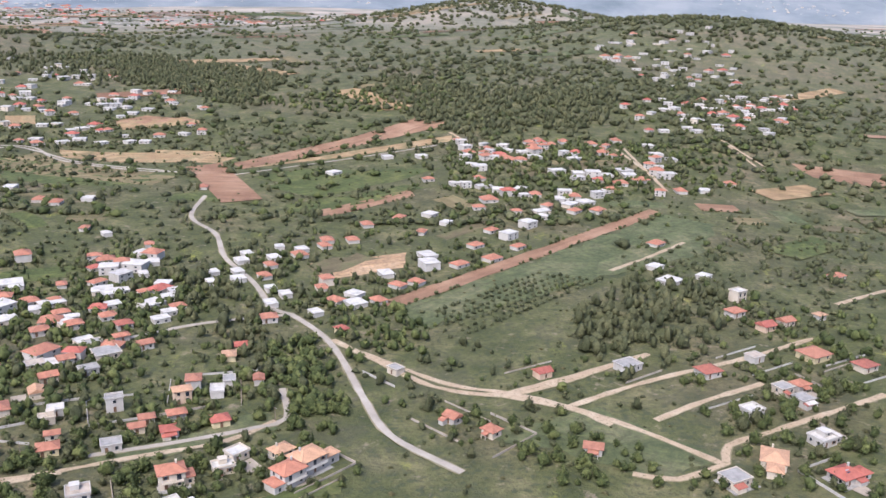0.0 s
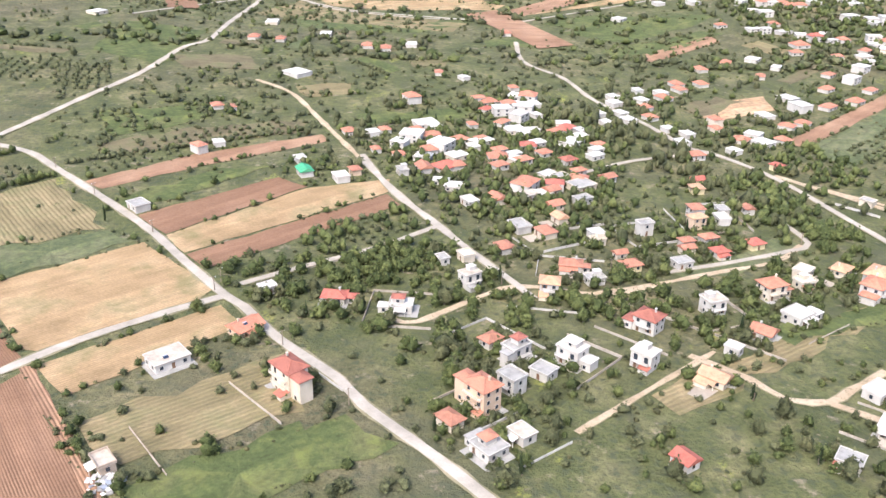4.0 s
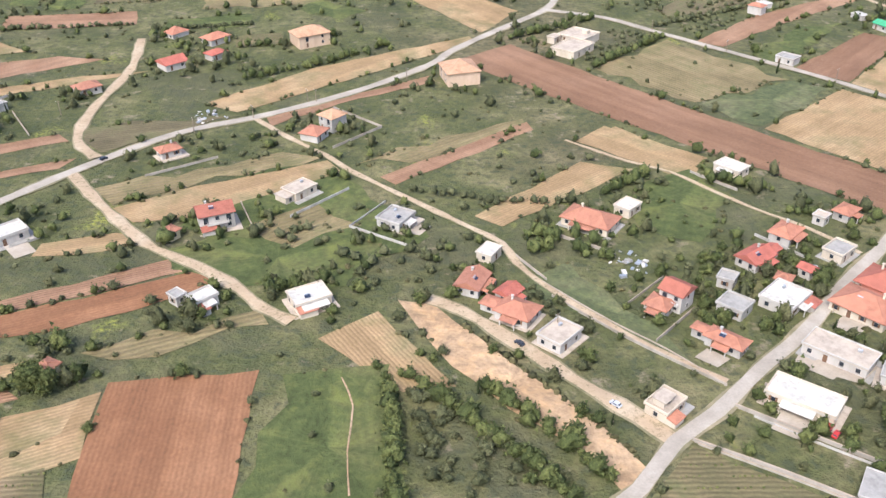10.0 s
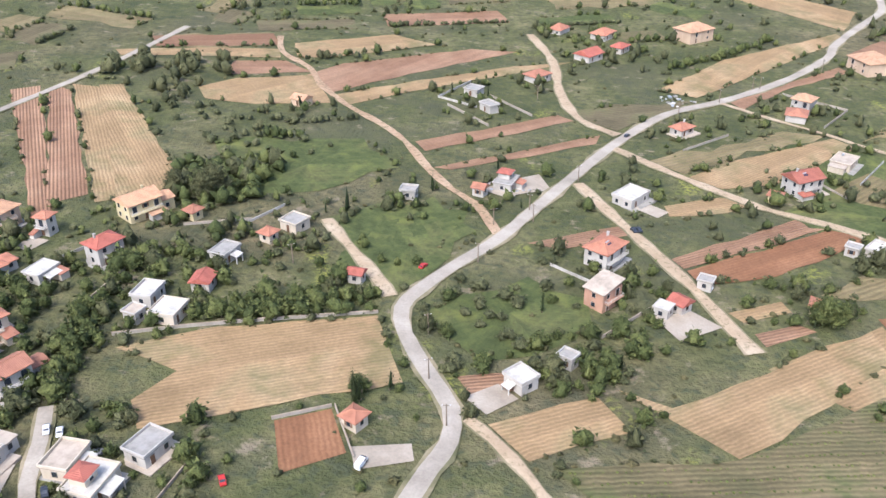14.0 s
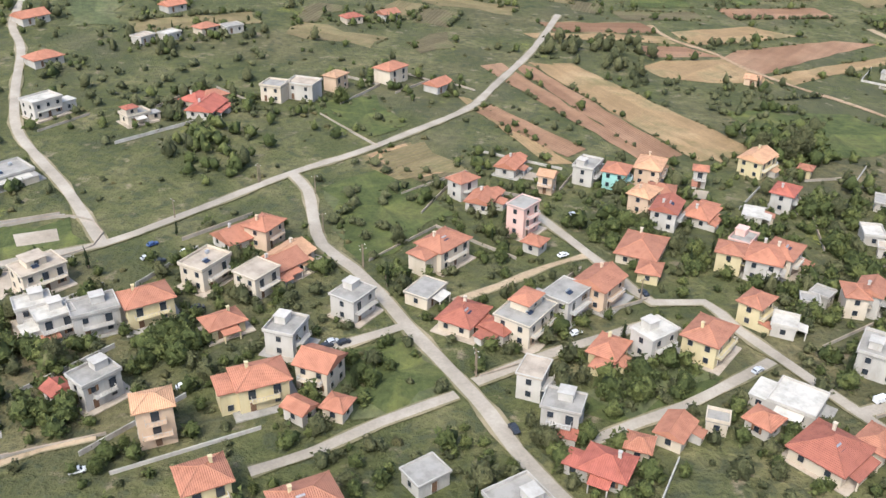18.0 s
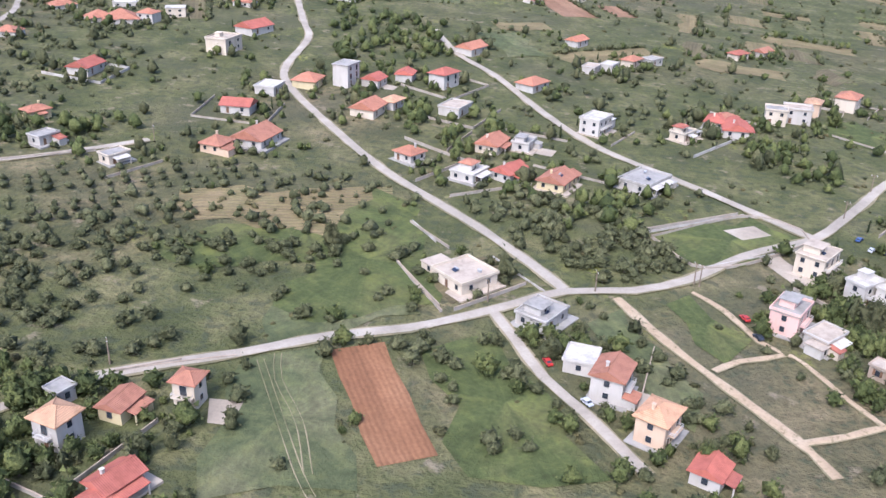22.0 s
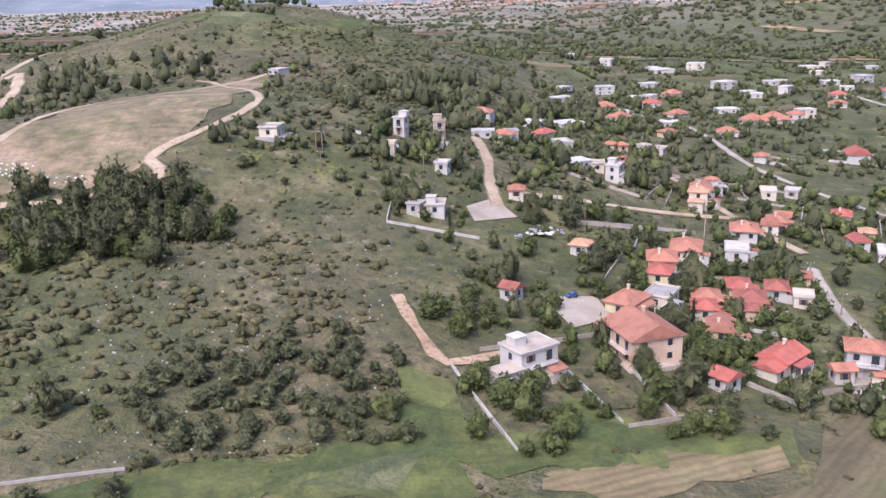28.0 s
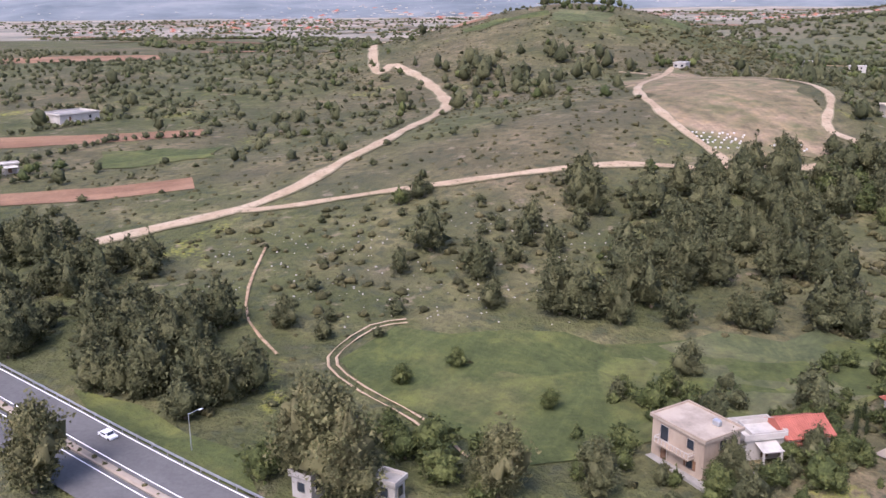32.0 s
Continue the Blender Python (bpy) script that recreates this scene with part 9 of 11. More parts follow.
def far_fields():
    """The patchwork of strips out on the plain, joined by crop."""
    rng = random.Random(8)
    sets = {k: ([], []) for k in FAR_FIELD_KINDS}
    for i in range(420):
        y = 430 + 2700 * rng.random() ** 1.4
        x = -560 + rng.uniform(-0.6, 0.6) * (y + 1000)
        if y < 1300 and noise.noise(Vector((x / 200, y / 200, 1))) > 0.15:
            continue
        k = rng.choice(FAR_FIELD_KINDS)
        long, wide = rng.uniform(40, 120) * (0.6 + y / 1500), rng.uniform(9, 26) * (0.6 + y / 1500)
        turn = radians(rng.gauss(18, 14) if rng.random() < 0.75 else rng.gauss(-60, 12))
        c, s = math.cos(turn), math.sin(turn)
        if y < 1300 and any(taken(x + c * u * long / 2 - s * v * wide / 2, y + s * u * long / 2 + c * v * wide / 2) for u in (-1, -0.5, 0, 0.5, 1) for v in (-1, 0, 1)):
            continue
        verts, faces = sets[k]
        n = max(2, int(long / 14))
        m = max(1, int(wide / 14))
        b = len(verts)
        for p in range(n + 1):
            for q in range(m + 1):
                u, v = (p / n - 0.5) * long, (q / m - 0.5) * wide
                px, py = x + c * u - s * v, y + s * u + c * v
                verts.append((px, py, land_at(px, py) + 0.35 + 0.0004 * y + 0.01 * (i % 9)))
        for p in range(n):
            for q in range(m):
                a = b + p * (m + 1) + q
                faces.append((a, a + m + 1, a + m + 2, a + 1))
        if y < 1300:
            claim([(x + c * u * long / 2 - s * v * wide / 2, y + s * u * long / 2 + c * v * wide / 2) for u, v in ((-1, -1), (1, -1), (1, 1), (-1, 1))], 1)
    for k, (verts, faces) in sets.items():
        me = bpy.data.meshes.new("far_" + k)
        me.from_pydata(verts, [], faces)
        me.materials.append(FIELD[k])
        tagged(new("far_field_strips", me), "distant " + FIELD_LABEL[k], "fields", kind="stuff")


def thick(x, y):
    i, j = int(y - MY0), int(x - MX0)
    return DENSE[i, j] > 0 if 0 <= i < MH and 0 <= j < MW else False


def strips():
    """Small worked plots between the houses, laid along the nearest road."""
    rng = random.Random(33)
    lines = [(a, b) for _, _, line in ROAD_LINES for a, b in zip(line[::3], line[3::3])]
    mids = np.array([(a + b) / 2 for a, b in lines])
    for _ in range(1900):
        x, y = rng.uniform(-1330, 330), rng.uniform(-90, 520)
        if x < -1040 and y < 130:
            continue
        i = int(np.argmin(((mids - (x, y)) ** 2).sum(1)))
        if math.dist(mids[i], (x, y)) > 150:
            continue
        a, b = lines[i]
        turn = math.atan2(b[1] - a[1], b[0] - a[0]) + (math.pi / 2 if rng.random() < 0.5 else 0)
        c, s = math.cos(turn), math.sin(turn)
        long, wide = rng.uniform(9, 26), rng.uniform(4.5, 10)
        spots = [(x + c * u * long - s * v * wide, y + s * u * long + c * v * wide) for u in (-1, -0.6, -0.2, 0.2, 0.6, 1) for v in (-1, -0.5, 0, 0.5, 1)]
        if any(taken(*p) or thick(*p) for p in spots):
            continue
        k = rng.choice(("lush", "lush", "lush", "meadow", "meadow", "drygrass", "fallow", "fallow", "croprows" if rng.random() < 0.5 else "earthred"))
        ring = [(x + c * u * long - s * v * wide, y + s * u * long + c * v * wide) for u, v in ((-1, -1), (1, -0.9), (0.95, 1), (-1, 0.9))]
        field(k, math.degrees(turn), *ring)
        if rng.random() < 0.6:
            hedge(rng.choice(("garden", "olive", "scrub")), rng.uniform(1.6, 3.4), ring[0], ring[1])


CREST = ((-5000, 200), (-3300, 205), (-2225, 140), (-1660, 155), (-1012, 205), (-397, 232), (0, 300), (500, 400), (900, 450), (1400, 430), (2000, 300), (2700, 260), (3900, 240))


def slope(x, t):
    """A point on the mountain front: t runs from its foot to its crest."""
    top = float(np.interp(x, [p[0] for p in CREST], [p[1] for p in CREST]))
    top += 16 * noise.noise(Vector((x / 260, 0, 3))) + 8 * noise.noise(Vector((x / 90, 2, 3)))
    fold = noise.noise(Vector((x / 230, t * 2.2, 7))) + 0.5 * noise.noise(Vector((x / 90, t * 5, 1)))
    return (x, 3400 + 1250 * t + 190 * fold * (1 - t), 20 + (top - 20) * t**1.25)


def ranges():
    """The mountains that close the view, haze put into their colour, with white villages on them."""
    m = Mat("haze_painted_mountain", 1.0).world()
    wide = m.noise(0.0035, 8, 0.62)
    # pale blue-grey ramp: the haze of distance is put into the base colour
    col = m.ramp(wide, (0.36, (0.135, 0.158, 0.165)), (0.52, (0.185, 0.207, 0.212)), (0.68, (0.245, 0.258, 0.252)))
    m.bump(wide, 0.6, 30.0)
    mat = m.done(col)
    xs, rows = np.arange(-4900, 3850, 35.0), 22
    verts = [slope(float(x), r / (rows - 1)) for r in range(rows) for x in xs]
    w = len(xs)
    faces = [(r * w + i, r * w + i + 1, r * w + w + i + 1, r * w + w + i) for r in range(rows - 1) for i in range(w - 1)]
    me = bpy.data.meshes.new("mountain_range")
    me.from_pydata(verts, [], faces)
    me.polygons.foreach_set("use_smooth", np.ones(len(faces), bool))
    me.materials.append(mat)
    tagged(new("mountain_range", me), "mountains beyond the plain, haze painted in as pale blue", "mountains", kind="structure")
    rng = random.Random(14)
    for count, x0, x1, t0, t1 in ((90, 60, 1050, 0.34, 0.48), (60, 1250, 1900, 0.24, 0.36), (150, -2300, -200, 0.12, 0.7), (40, -3600, -1500, 0.1, 0.5)):
        for _ in range(count):
            x, y, z = slope(rng.uniform(x0, x1), rng.uniform(t0, t1))
            s, b = rng.uniform(2.5, 6), len(FAR["verts"])
            FAR["verts"] += [(x + s * u, y + 0.7 * s * v, z + 0.75 * s * q - 2) for q in (0, 1) for u, v in ((-1, -1), (1, -1), (1, 1), (-1, 1))]
            FAR["faces"] += [(b, b + 1, b + 5, b + 4), (b + 1, b + 2, b + 6, b + 5), (b + 2, b + 3, b + 7, b + 6), (b + 3, b, b + 4, b + 7), (b + 4, b + 5, b + 6, b + 7)]
            FAR["mats"] += [rng.choice((0, 0, 1))] * 4 + [rng.choice((5, 5, 3))]

# ---- walls, yards, poles, cars ----
yard((-495.8, 71.4), (-487.3, 74.3), (-482.5, 68.7), (-492.1, 62.8))
yard((-529.3, 129.5), (-512.9, 141.2), (-510.5, 131.2), (-522.9, 125.4))
yard((-1187.3, -89.4), (-1181.2, -85), (-1173.1, -84.8), (-1172.8, -90.2), (-1182.1, -95))
yard((-1065.8, -3.2), (-1056.6, -0.3), (-1054.6, -9.1), (-1062.1, -15))
yard((-1075.4, 42.4), (-1070.1, 34.2), (-1079.5, 27.1), (-1081.5, 34.1))
yard((-772.3, 45.7), (-768.1, 48.1), (-763.6, 37.4), (-766.1, 33.3))
yard((-316.1, 84.4), (-311.2, 91.6), (-300.4, 82.7), (-305.7, 77.7))
yard((-310.8, 94.4), (-304.3, 91.6), (-308.6, 86.2), (-313.9, 87.9))
yard((-608.8, 23.6), (-601.1, 21.3), (-600.6, 14.1), (-608.2, 15))
yard((-551.9, 28.2), (-542.4, 29.6), (-541.8, 25.6), (-550.7, 23))
yard((-772.8, 46.6), (-767.9, 49.1), (-766, 39.5), (-769.6, 36.1))
yard((-876.3, -9.4), (-871, -9.7), (-871.7, -15.9), (-875.2, -15.5))
yard((-988.8, -41.1), (-981.1, -34.4), (-975.5, -40.2), (-982, -45))
yard((-617.3, 6.5), (-614.4, 7.9), (-613.9, 3), (-616.7, 1.6))
yard((-776.4, 61.9), (-768.5, 64.8), (-766, 59.7), (-773.5, 56.9))
wall_run("white", 0.85, (-361.9, 107.7), (-347.9, 92.6), (-331.1, 77.2))
wall_run("white", 0.85, (-369, 124.7), (-362.5, 114.3))
wall_run("white", 1.02, (-341, 62), (-327.8, 54.5), (-314.9, 46.1))
wall_run("white", 1.02, (-331.1, 71.2), (-307.9, 54.7), (-297.6, 47.2))
wall_run("white", 0.77, (-323.8, 77.6), (-320.9, 75.2))
wall_run("white", 0.77, (-794, 57.2), (-767.7, 70.2), (-758.3, 57.4), (-784.9, 42.1), (-794, 57.2))
wall_run("white", 0.85, (-761.3, -8.2), (-752.2, -5), (-749.1, -3.8))
wall_run("white", 0.85, (-765.2, -3.1), (-763, -8.6), (-752.7, -5.4))
wall_run("white", 0.77, (-847.7, 60.1), (-839.1, 48))
wall_run("white", 0.85, (-849.9, 40.4), (-841.2, 22.9))
wall_run("white", 0.77, (-850.1, 41.3), (-840.9, 21))
wall_run("white", 0.85, (-892.7, -4.2), (-883, 0.5))
wall_run("grey", 0.68, (-1082, -32.3), (-1072.5, -54.6))
wall_run("grey", 0.68, (-1064.2, -31.3), (-1057.8, -45.4))
wall_run("grey", 0.68, (-1053.9, -29.2), (-1050.1, -42.2))
wall_run("white", 0.77, (-1057.2, -46.4), (-1042.1, -39.3))
wall_run("white", 0.94, (-1027.7, -32.2), (-1005, -22.6))
wall_run("white", 0.77, (-1077.7, -26.6), (-1061.2, -18.5), (-1042.7, -6.3))
wall_run("white", 0.85, (-1170.1, -82.4), (-1163.2, -80.2))
wall_run("white", 0.85, (-1172.6, -75.2), (-1165.8, -73.4))
wall_run("white", 0.85, (-682.2, 14.7), (-675.8, 18))
wall_run("white", 0.77, (-659.9, 34.4), (-650.5, 39.5))
wall_run("white", 0.77, (-622.4, 6.2), (-613, 10))
wall_run("white", 0.85, (-598.7, 56.2), (-581, 61.1), (-550.6, 67.9))
wall_run("white", 0.77, (-565.3, 34.1), (-556, 38.1))
wall_run("white", 0.85, (-555.5, 38.2), (-551.1, 25.6))
wall_run("white", 0.77, (-794.3, 61.1), (-770.2, 71.4))
wall_run("white", 0.85, (-838.6, 75.7), (-818, 85.2))
wall_run("white", 0.77, (-951.6, 76.1), (-927.5, 90.2))
wall_run("white", 0.85, (-1061.3, 36.7), (-1052.1, 40.1), (-1040.1, 43.8), (-1028.4, 45.8))
wall_run("white", 0.77, (-1043.1, 14), (-1028.2, 17.1))
wall_run("white", 0.77, (-988.5, -42.3), (-984.7, -39.1))
wall_run("white", 0.77, (-597.9, 101.7), (-583.1, 106))
wall_run("white", 0.94, (-387.5, 44.2), (-360.9, 45.2))
wall_run("white", 0.85, (-302.5, 101.5), (-283.7, 120.4))
wall_run("grey", 0.68, (-184.1, 160), (-177.1, 152.6))
wall_run("white", 0.77, (-199.2, 217.8), (-178.3, 233.6))
wall_run("white", 0.77, (-722, 134.4), (-704.6, 112.5))
wall_run("grey", 0.68, (-1170.2, -82.4), (-1163, -79.9))
wall_run("stone", 0.42, (-1152.8, -76.4), (-1142, -71.9), (-1127.5, -66.6), (-1119.8, -64.1))
wall_run("white", 0.6, (-1294.6, -80.5), (-1287.1, -86.2), (-1274.4, -95.7), (-1263.6, -102.8), (-1257.7, -106.7))
pole(-502.7, 137.9, 19)
pole(-516.7, 112.5, 150)
pole(-530.5, 90.9, 144)
pole(-540.6, 61.3, 21)
pole(-540.1, 46.8, 23)
pole(-517.2, 118.2, 150)
pole(-526.4, 109.2, 17)
pole(-536.9, 34.3, 178)
pole(-730.4, 89, 139)
pole(-716.9, 83.2, 12)
pole(-745.3, 70.2, 138)
pole(-712.9, 64.4, 16)
pole(-703.4, 49.6, 32)
pole(-789.2, 34.7, 114)
pole(-682.8, 14.6, 122)
pole(-730.7, 88.4, 139)
pole(-703.7, 51.1, 37)
pole(-682.9, 16.1, 122)
pole(-651.6, 39.5, 27)
pole(-570.3, 86.4, 28)
pole(-893.9, -1.4, 115)
pole(-915.5, 99.3, 127)
pole(-1006.5, -48.9, 142)
pole(-1001.6, -45.9, 140)
pole(-1010.6, 20.6, 173)
pole(-978.4, -34, 152)
pole(-1010.6, 2.9, 1)
pole(-1004.3, -23.4, 7)
pole(-1113.9, 37, 158)
pole(-1091.7, 47.4, 8)
pole(-977.9, 90.1, 25)
pole(-1060.7, 44.8, 112)
pole(-220.6, 208.4, 40)
pole(-251.8, 241.5, 40)
pole(-282.5, 270.9, 48)
pole(-306.3, 293.6, 48)
pole(-174.9, 147, 34)
pole(-195.3, 172.9, 45)
pole(-221, 202.7, 40)
pole(-432.7, 218, 129)
pole(-401.2, 238.8, 137)
pole(-430, 218.5, 129)
pole(-447.8, 204.2, 123)
pole(-463.7, 193.1, 123)
pole(-508.3, 202.9, 9)
pole(-37.2, 249.3, 137)
pole(-103.9, 224.5, 111)
pole(-361.9, 94.6, 43)
pole(-790, 35.7, 114)
pole(-810.7, 30.9, 95)
pole(-832, 25.7, 119)
pole(-1054.6, 41.5, 112)
pole(-1116.8, 47.2, 158)
pole(-1115.5, 48, 158)
car(-315.9, 65.2, 48, "red")
car(-305.5, 91.2, 51, "white")
car(-304.6, 92.5, 51, "silver")
car(-315.4, 63.4, 48, "red")
car(-491.7, 109.6, 290, "dark")
car(-599.4, 28.8, 287, "white")
car(-549.8, 24, 68, "white", True)
car(-569.8, 19.3, 293, "red")
car(-492.9, 109.2, 290, "dark")
car(-483.9, 171.7, 52, "dark")
car(-707.5, 22.7, 30, "dark")
car(-704.7, 23.8, 30, "dark")
car(-659.3, 75.2, 297, "silver")
car(-663.9, 55.8, 30, "white")
car(-650.6, 41.4, 297, "dark")
car(-618.7, 7.4, 23, "silver")
car(-594.2, 15.4, 294, "dark")
car(-593.2, 10.6, 293, "dark")
car(-592.7, 6.8, 293, "silver")
car(-588.6, -0.2, 305, "dark")
car(-637, 17.3, 37, "silver")
car(-619.9, 10.2, 23, "white", True)
car(-597.3, 28.6, 287, "white")
car(-728.6, 11.9, 24, "white")
car(-731.9, 34.9, 24, "dark")
car(-677.7, 1.6, 293, "dark")
car(-706.7, 23.9, 30, "silver")
car(-784.3, 21.3, 105, "red")
car(-784, 14.5, 105, "dark")
car(-818, -6.5, 299, "silver")
car(-738.3, -7, 22, "white")
car(-746.7, 58.3, 45, "blue")
car(-746.3, 52.9, 45, "silver")
car(-743.3, 51.5, 45, "dark")
car(-739.2, 55.5, 45, "white")
car(-1181.9, -87.4, 13, "blue")
car(-1176.5, -87, 13, "red")
car(-1270.9, -93.4, 327, "white")
car(-1061.2, -2.3, 208, "blue")
car(-977.7, -40.3, 62, "white", True)
car(-1002.8, -37.5, 113, "blue")
car(-276.2, 90.7, 51, "silver")
car(-542.4, 87.2, 57, "red")
car(-665.1, 27.7, 28, "white")
car(-603.2, 40.3, 287, "silver")
car(-822.9, 4.8, 288, "red")
car(-370, 89.8, 133, "dark")
car(-353.2, 71.2, 134, "silver")
car(-481.5, 84.4, 289, "white", True)
car(-300.5, 119.3, 47, "silver")
beehive(-1184.2, 23.4, 0)
beehive(-1183.3, 23.5, 13)
beehive(-1181.7, 23.3, 20)
beehive(-1179.7, 23.8, 17)
beehive(-1178.2, 23.3, 5)
beehive(-1177.3, 24, -9)
beehive(-1176.4, 23.2, -18)
beehive(-1174.7, 24.3, -19)
beehive(-1172.7, 23.3, -10)
beehive(-1183.7, 20.8, 0)
beehive(-1182.7, 21, 13)
beehive(-1180.9, 20.8, 20)
beehive(-1178.8, 21.3, 17)
beehive(-1177.2, 20.9, 5)
beehive(-1176.2, 21.7, -9)
beehive(-1175.1, 20.9, -18)
beehive(-1173.3, 22, -19)
beehive(-1182, 17.3, 0)
beehive(-1180.9, 17.6, 13)
beehive(-1179, 17.6, 20)
beehive(-1176.8, 18.3, 17)
beehive(-1175, 18, 5)
beehive(-1181, 14.5, 0)
beehive(-1179.9, 14.8, 13)
beehive(-1178.2, 14.7, 20)
beehive(-1176.1, 15.3, 17)
beehive(-1168.3, 18.1, 0)
beehive(-1167.3, 18.6, 13)
beehive(-1165.6, 18.7, 20)
beehive(-1163.5, 19.5, 17)
beehive(-1161.9, 19.3, 5)
beehive(-1161, 20.4, -9)
beehive(-1167.5, 15.7, 0)
beehive(-1166.5, 16.2, 13)
beehive(-1164.9, 16.3, 20)
beehive(-1162.9, 17.1, 17)
beehive(-1161.3, 16.9, 5)
beehive(-1160.4, 18, -9)
beehive(-1182.8, 18.7, 0)
beehive(-1181.8, 19, 13)
beehive(-1180.1, 18.9, 20)
beehive(-1178, 19.5, 17)
beehive(-1176.4, 19.1, 5)
beehive(-1175.4, 20, -9)
beehive(-1174.4, 19.3, -18)
street_lamp(-1261.1, -95, 40)
rubble(-521.7, 132.2, 6)
rubble(-462.4, 202.9, 7)
rubble(-343.5, 121.8, 6)
rubble(-1067.5, 27.8, 7)
rubble(-1161.2, -76.9, 5)
rubble(-249.1, 65.5, 9)
rubble(-293.6, 48.6, 5)
rubble(-220.6, 116.7, 4)
wall_run("white", 0.5, (-363.5, 113.6), (-350.3, 98.4), (-340.3, 88.6), (-331.6, 77.9))
wall_run("white", 0.5, (-340.2, 61.2), (-322.2, 50.3), (-312.5, 43.6), (-303.6, 36.3))
wall_run("grey", 0.5, (-328.4, 68.5), (-319.6, 61.7), (-307.5, 53.0), (-298.3, 43.8))
wall_run("white", 0.6, (-765.8, -12.4), (-750.7, -4.4), (-737.0, 0.9))
wall_run("grey", 0.6, (-794.4, 59.7), (-769.0, 70.8))
wall_run("grey", 0.5, (-786.0, 42.8), (-760.8, 53.4))
wall_run("white", 0.6, (-1061.3, 36.7), (-1045.4, 41.4), (-1028.9, 47.2))
wall_run("white", 0.6, (-850.1, 41.4), (-845.5, 30.3), (-840.7, 21.1))
wall_run("grey", 0.6, (-847.2, 60.7), (-841.9, 50.7))
wall_run("grey", 0.6, (-830.2, 44.8), (-825.5, 37.3), (-820.7, 30.2))
wall_run("white", 0.6, (-874.5, 2.8), (-883.1, -0.1), (-892.8, -3.9))
rubble(-220.1, 117.9, 3.5, 45)
lane_line((-1312.6, -63.7), (-1301.4, -71.2), (-1290.2, -78.7), (-1279.1, -86.2), (-1268.0, -93.8), (-1256.8, -101.2), (-1245.4, -108.3))
lane_line((-1314.7, -66.9), (-1303.5, -74.4), (-1292.4, -81.9), (-1281.3, -89.4), (-1270.1, -97.0), (-1258.9, -104.4), (-1247.4, -111.6))
lane_line((-1315.9, -68.7), (-1304.7, -76.1), (-1293.6, -83.6), (-1282.5, -91.1), (-1271.3, -98.7), (-1260.0, -106.2), (-1248.5, -113.4))
median_strip((-1315.3, -67.7), (-1304.1, -75.2), (-1292.9, -82.7), (-1281.8, -90.2), (-1270.7, -97.8), (-1259.4, -105.3), (-1247.9, -112.4))
guard_rail((-1312.3, -63.3), (-1301.2, -70.8), (-1290.0, -78.3), (-1278.9, -85.9), (-1267.8, -93.4), (-1256.5, -100.8), (-1245.1, -107.9))
plots()

# ---- trees ----
tree("eucalyptus", -1247.4, -100.7, 11.5, 0.9)
tree("eucalyptus", -1243.3, -102.7, 10, 0.95)
tree("eucalyptus", -1273.9, -103.9, 9, 0.9)
tree("eucalyptus", -1228.4, -100.9, 7.5, 0.95)
tree("pine", -1218.3, -100.1, 6, 1)
tree("pine", -596.8, 115.7, 8, 1.1)
tree("pine", -604.3, 118.3, 7, 1.1)
tree("pine", -594.9, 118.1, 9, 1)
tree("pine", -228.1, 85.3, 6, 1.1)
tree("garden", -462.1, 71.5, 7.5, 1)
tree("garden", -459.4, 70.7, 6, 1)
tree("pine", -863.4, 46.1, 6, 0.9)
tree("pine", -1171.2, -69.3, 6, 0.9)
tree("pine", -1174.4, -65.6, 5, 0.9)
tree("pine", -1169.6, -65.7, 5, 1)
tree("pine", -1066.6, 32.9, 7, 0.8)
tree("garden", -304.3, 60.6, 7, 1)
tree("garden", -151.3, 156.8, 6, 1)
tree("garden", -222.6, 190.8, 4, 1)
tree("garden", -716.8, 144.5, 5, 1.1)
tree("pine", -750.4, 17.3, 6, 1)
tree("pine", -761.7, 17.2, 7, 1)
tree("garden", -802.8, -21.1, 4, 1)
tree("cypress", -552.2, 39.2, 6.5, 0.8)
orchard("olive", 4.2, 44.4, (10.1, 340.9), (63.2, 392.9), (91.2, 382.3), (25.5, 318.2))
orchard("olive", 4, 38.9, (-354, 269.8), (-322, 295.6), (-303.6, 285), (-335.5, 255.4))
orchard("olive", 5, 4.5, (-403.3, 429.7), (-332.9, 435.2), (-329.5, 388.3), (-377.8, 397))
orchard("olive", 4.6, 40.9, (-303.8, 303.7), (-237.4, 361.2), (-222.2, 353.7), (-285.8, 287.6))
orchard("olive", 4.2, 26, (-946.7, 66.3), (-903.8, 87.2), (-871.9, 83.2), (-901.1, 59), (-938.3, 45.5))
orchard("olive", 5, 19, (-365.5, 422.2), (-337.4, 431.9), (-313.6, 388.6), (-333.6, 373.2))
orchard("olive", 3.6, 20.6, (-373.1, 108.4), (-363.5, 112), (-355.2, 98.6), (-362.1, 96.5))
orchard("olive", 4.4, 29.8, (-124.4, 231.4), (-98.6, 246.2), (-90.6, 233.7), (-110.6, 220.3))
hedge("garden", 2, (-364.3, 281.7), (-325.1, 308.8))
hedge("garden", 2.2, (-335.1, 252), (-302.9, 286.6))
hedge("garden", 2.6, (-458, 236.8), (-433.2, 252.6), (-409.9, 273.6))
hedge("cypress", 2, (-541.6, 126.3), (-539, 127.6))
hedge("garden", 2.2, (-367, 134.5), (-351.8, 132.3))
hedge("cypress", 1.8, (-367.1, 128.5), (-365.1, 128.6))
hedge("cypress", 3, (-328.2, 170.5), (-326.7, 168.8))
hedge("garden", 2.2, (-319.7, 169), (-297.4, 158))
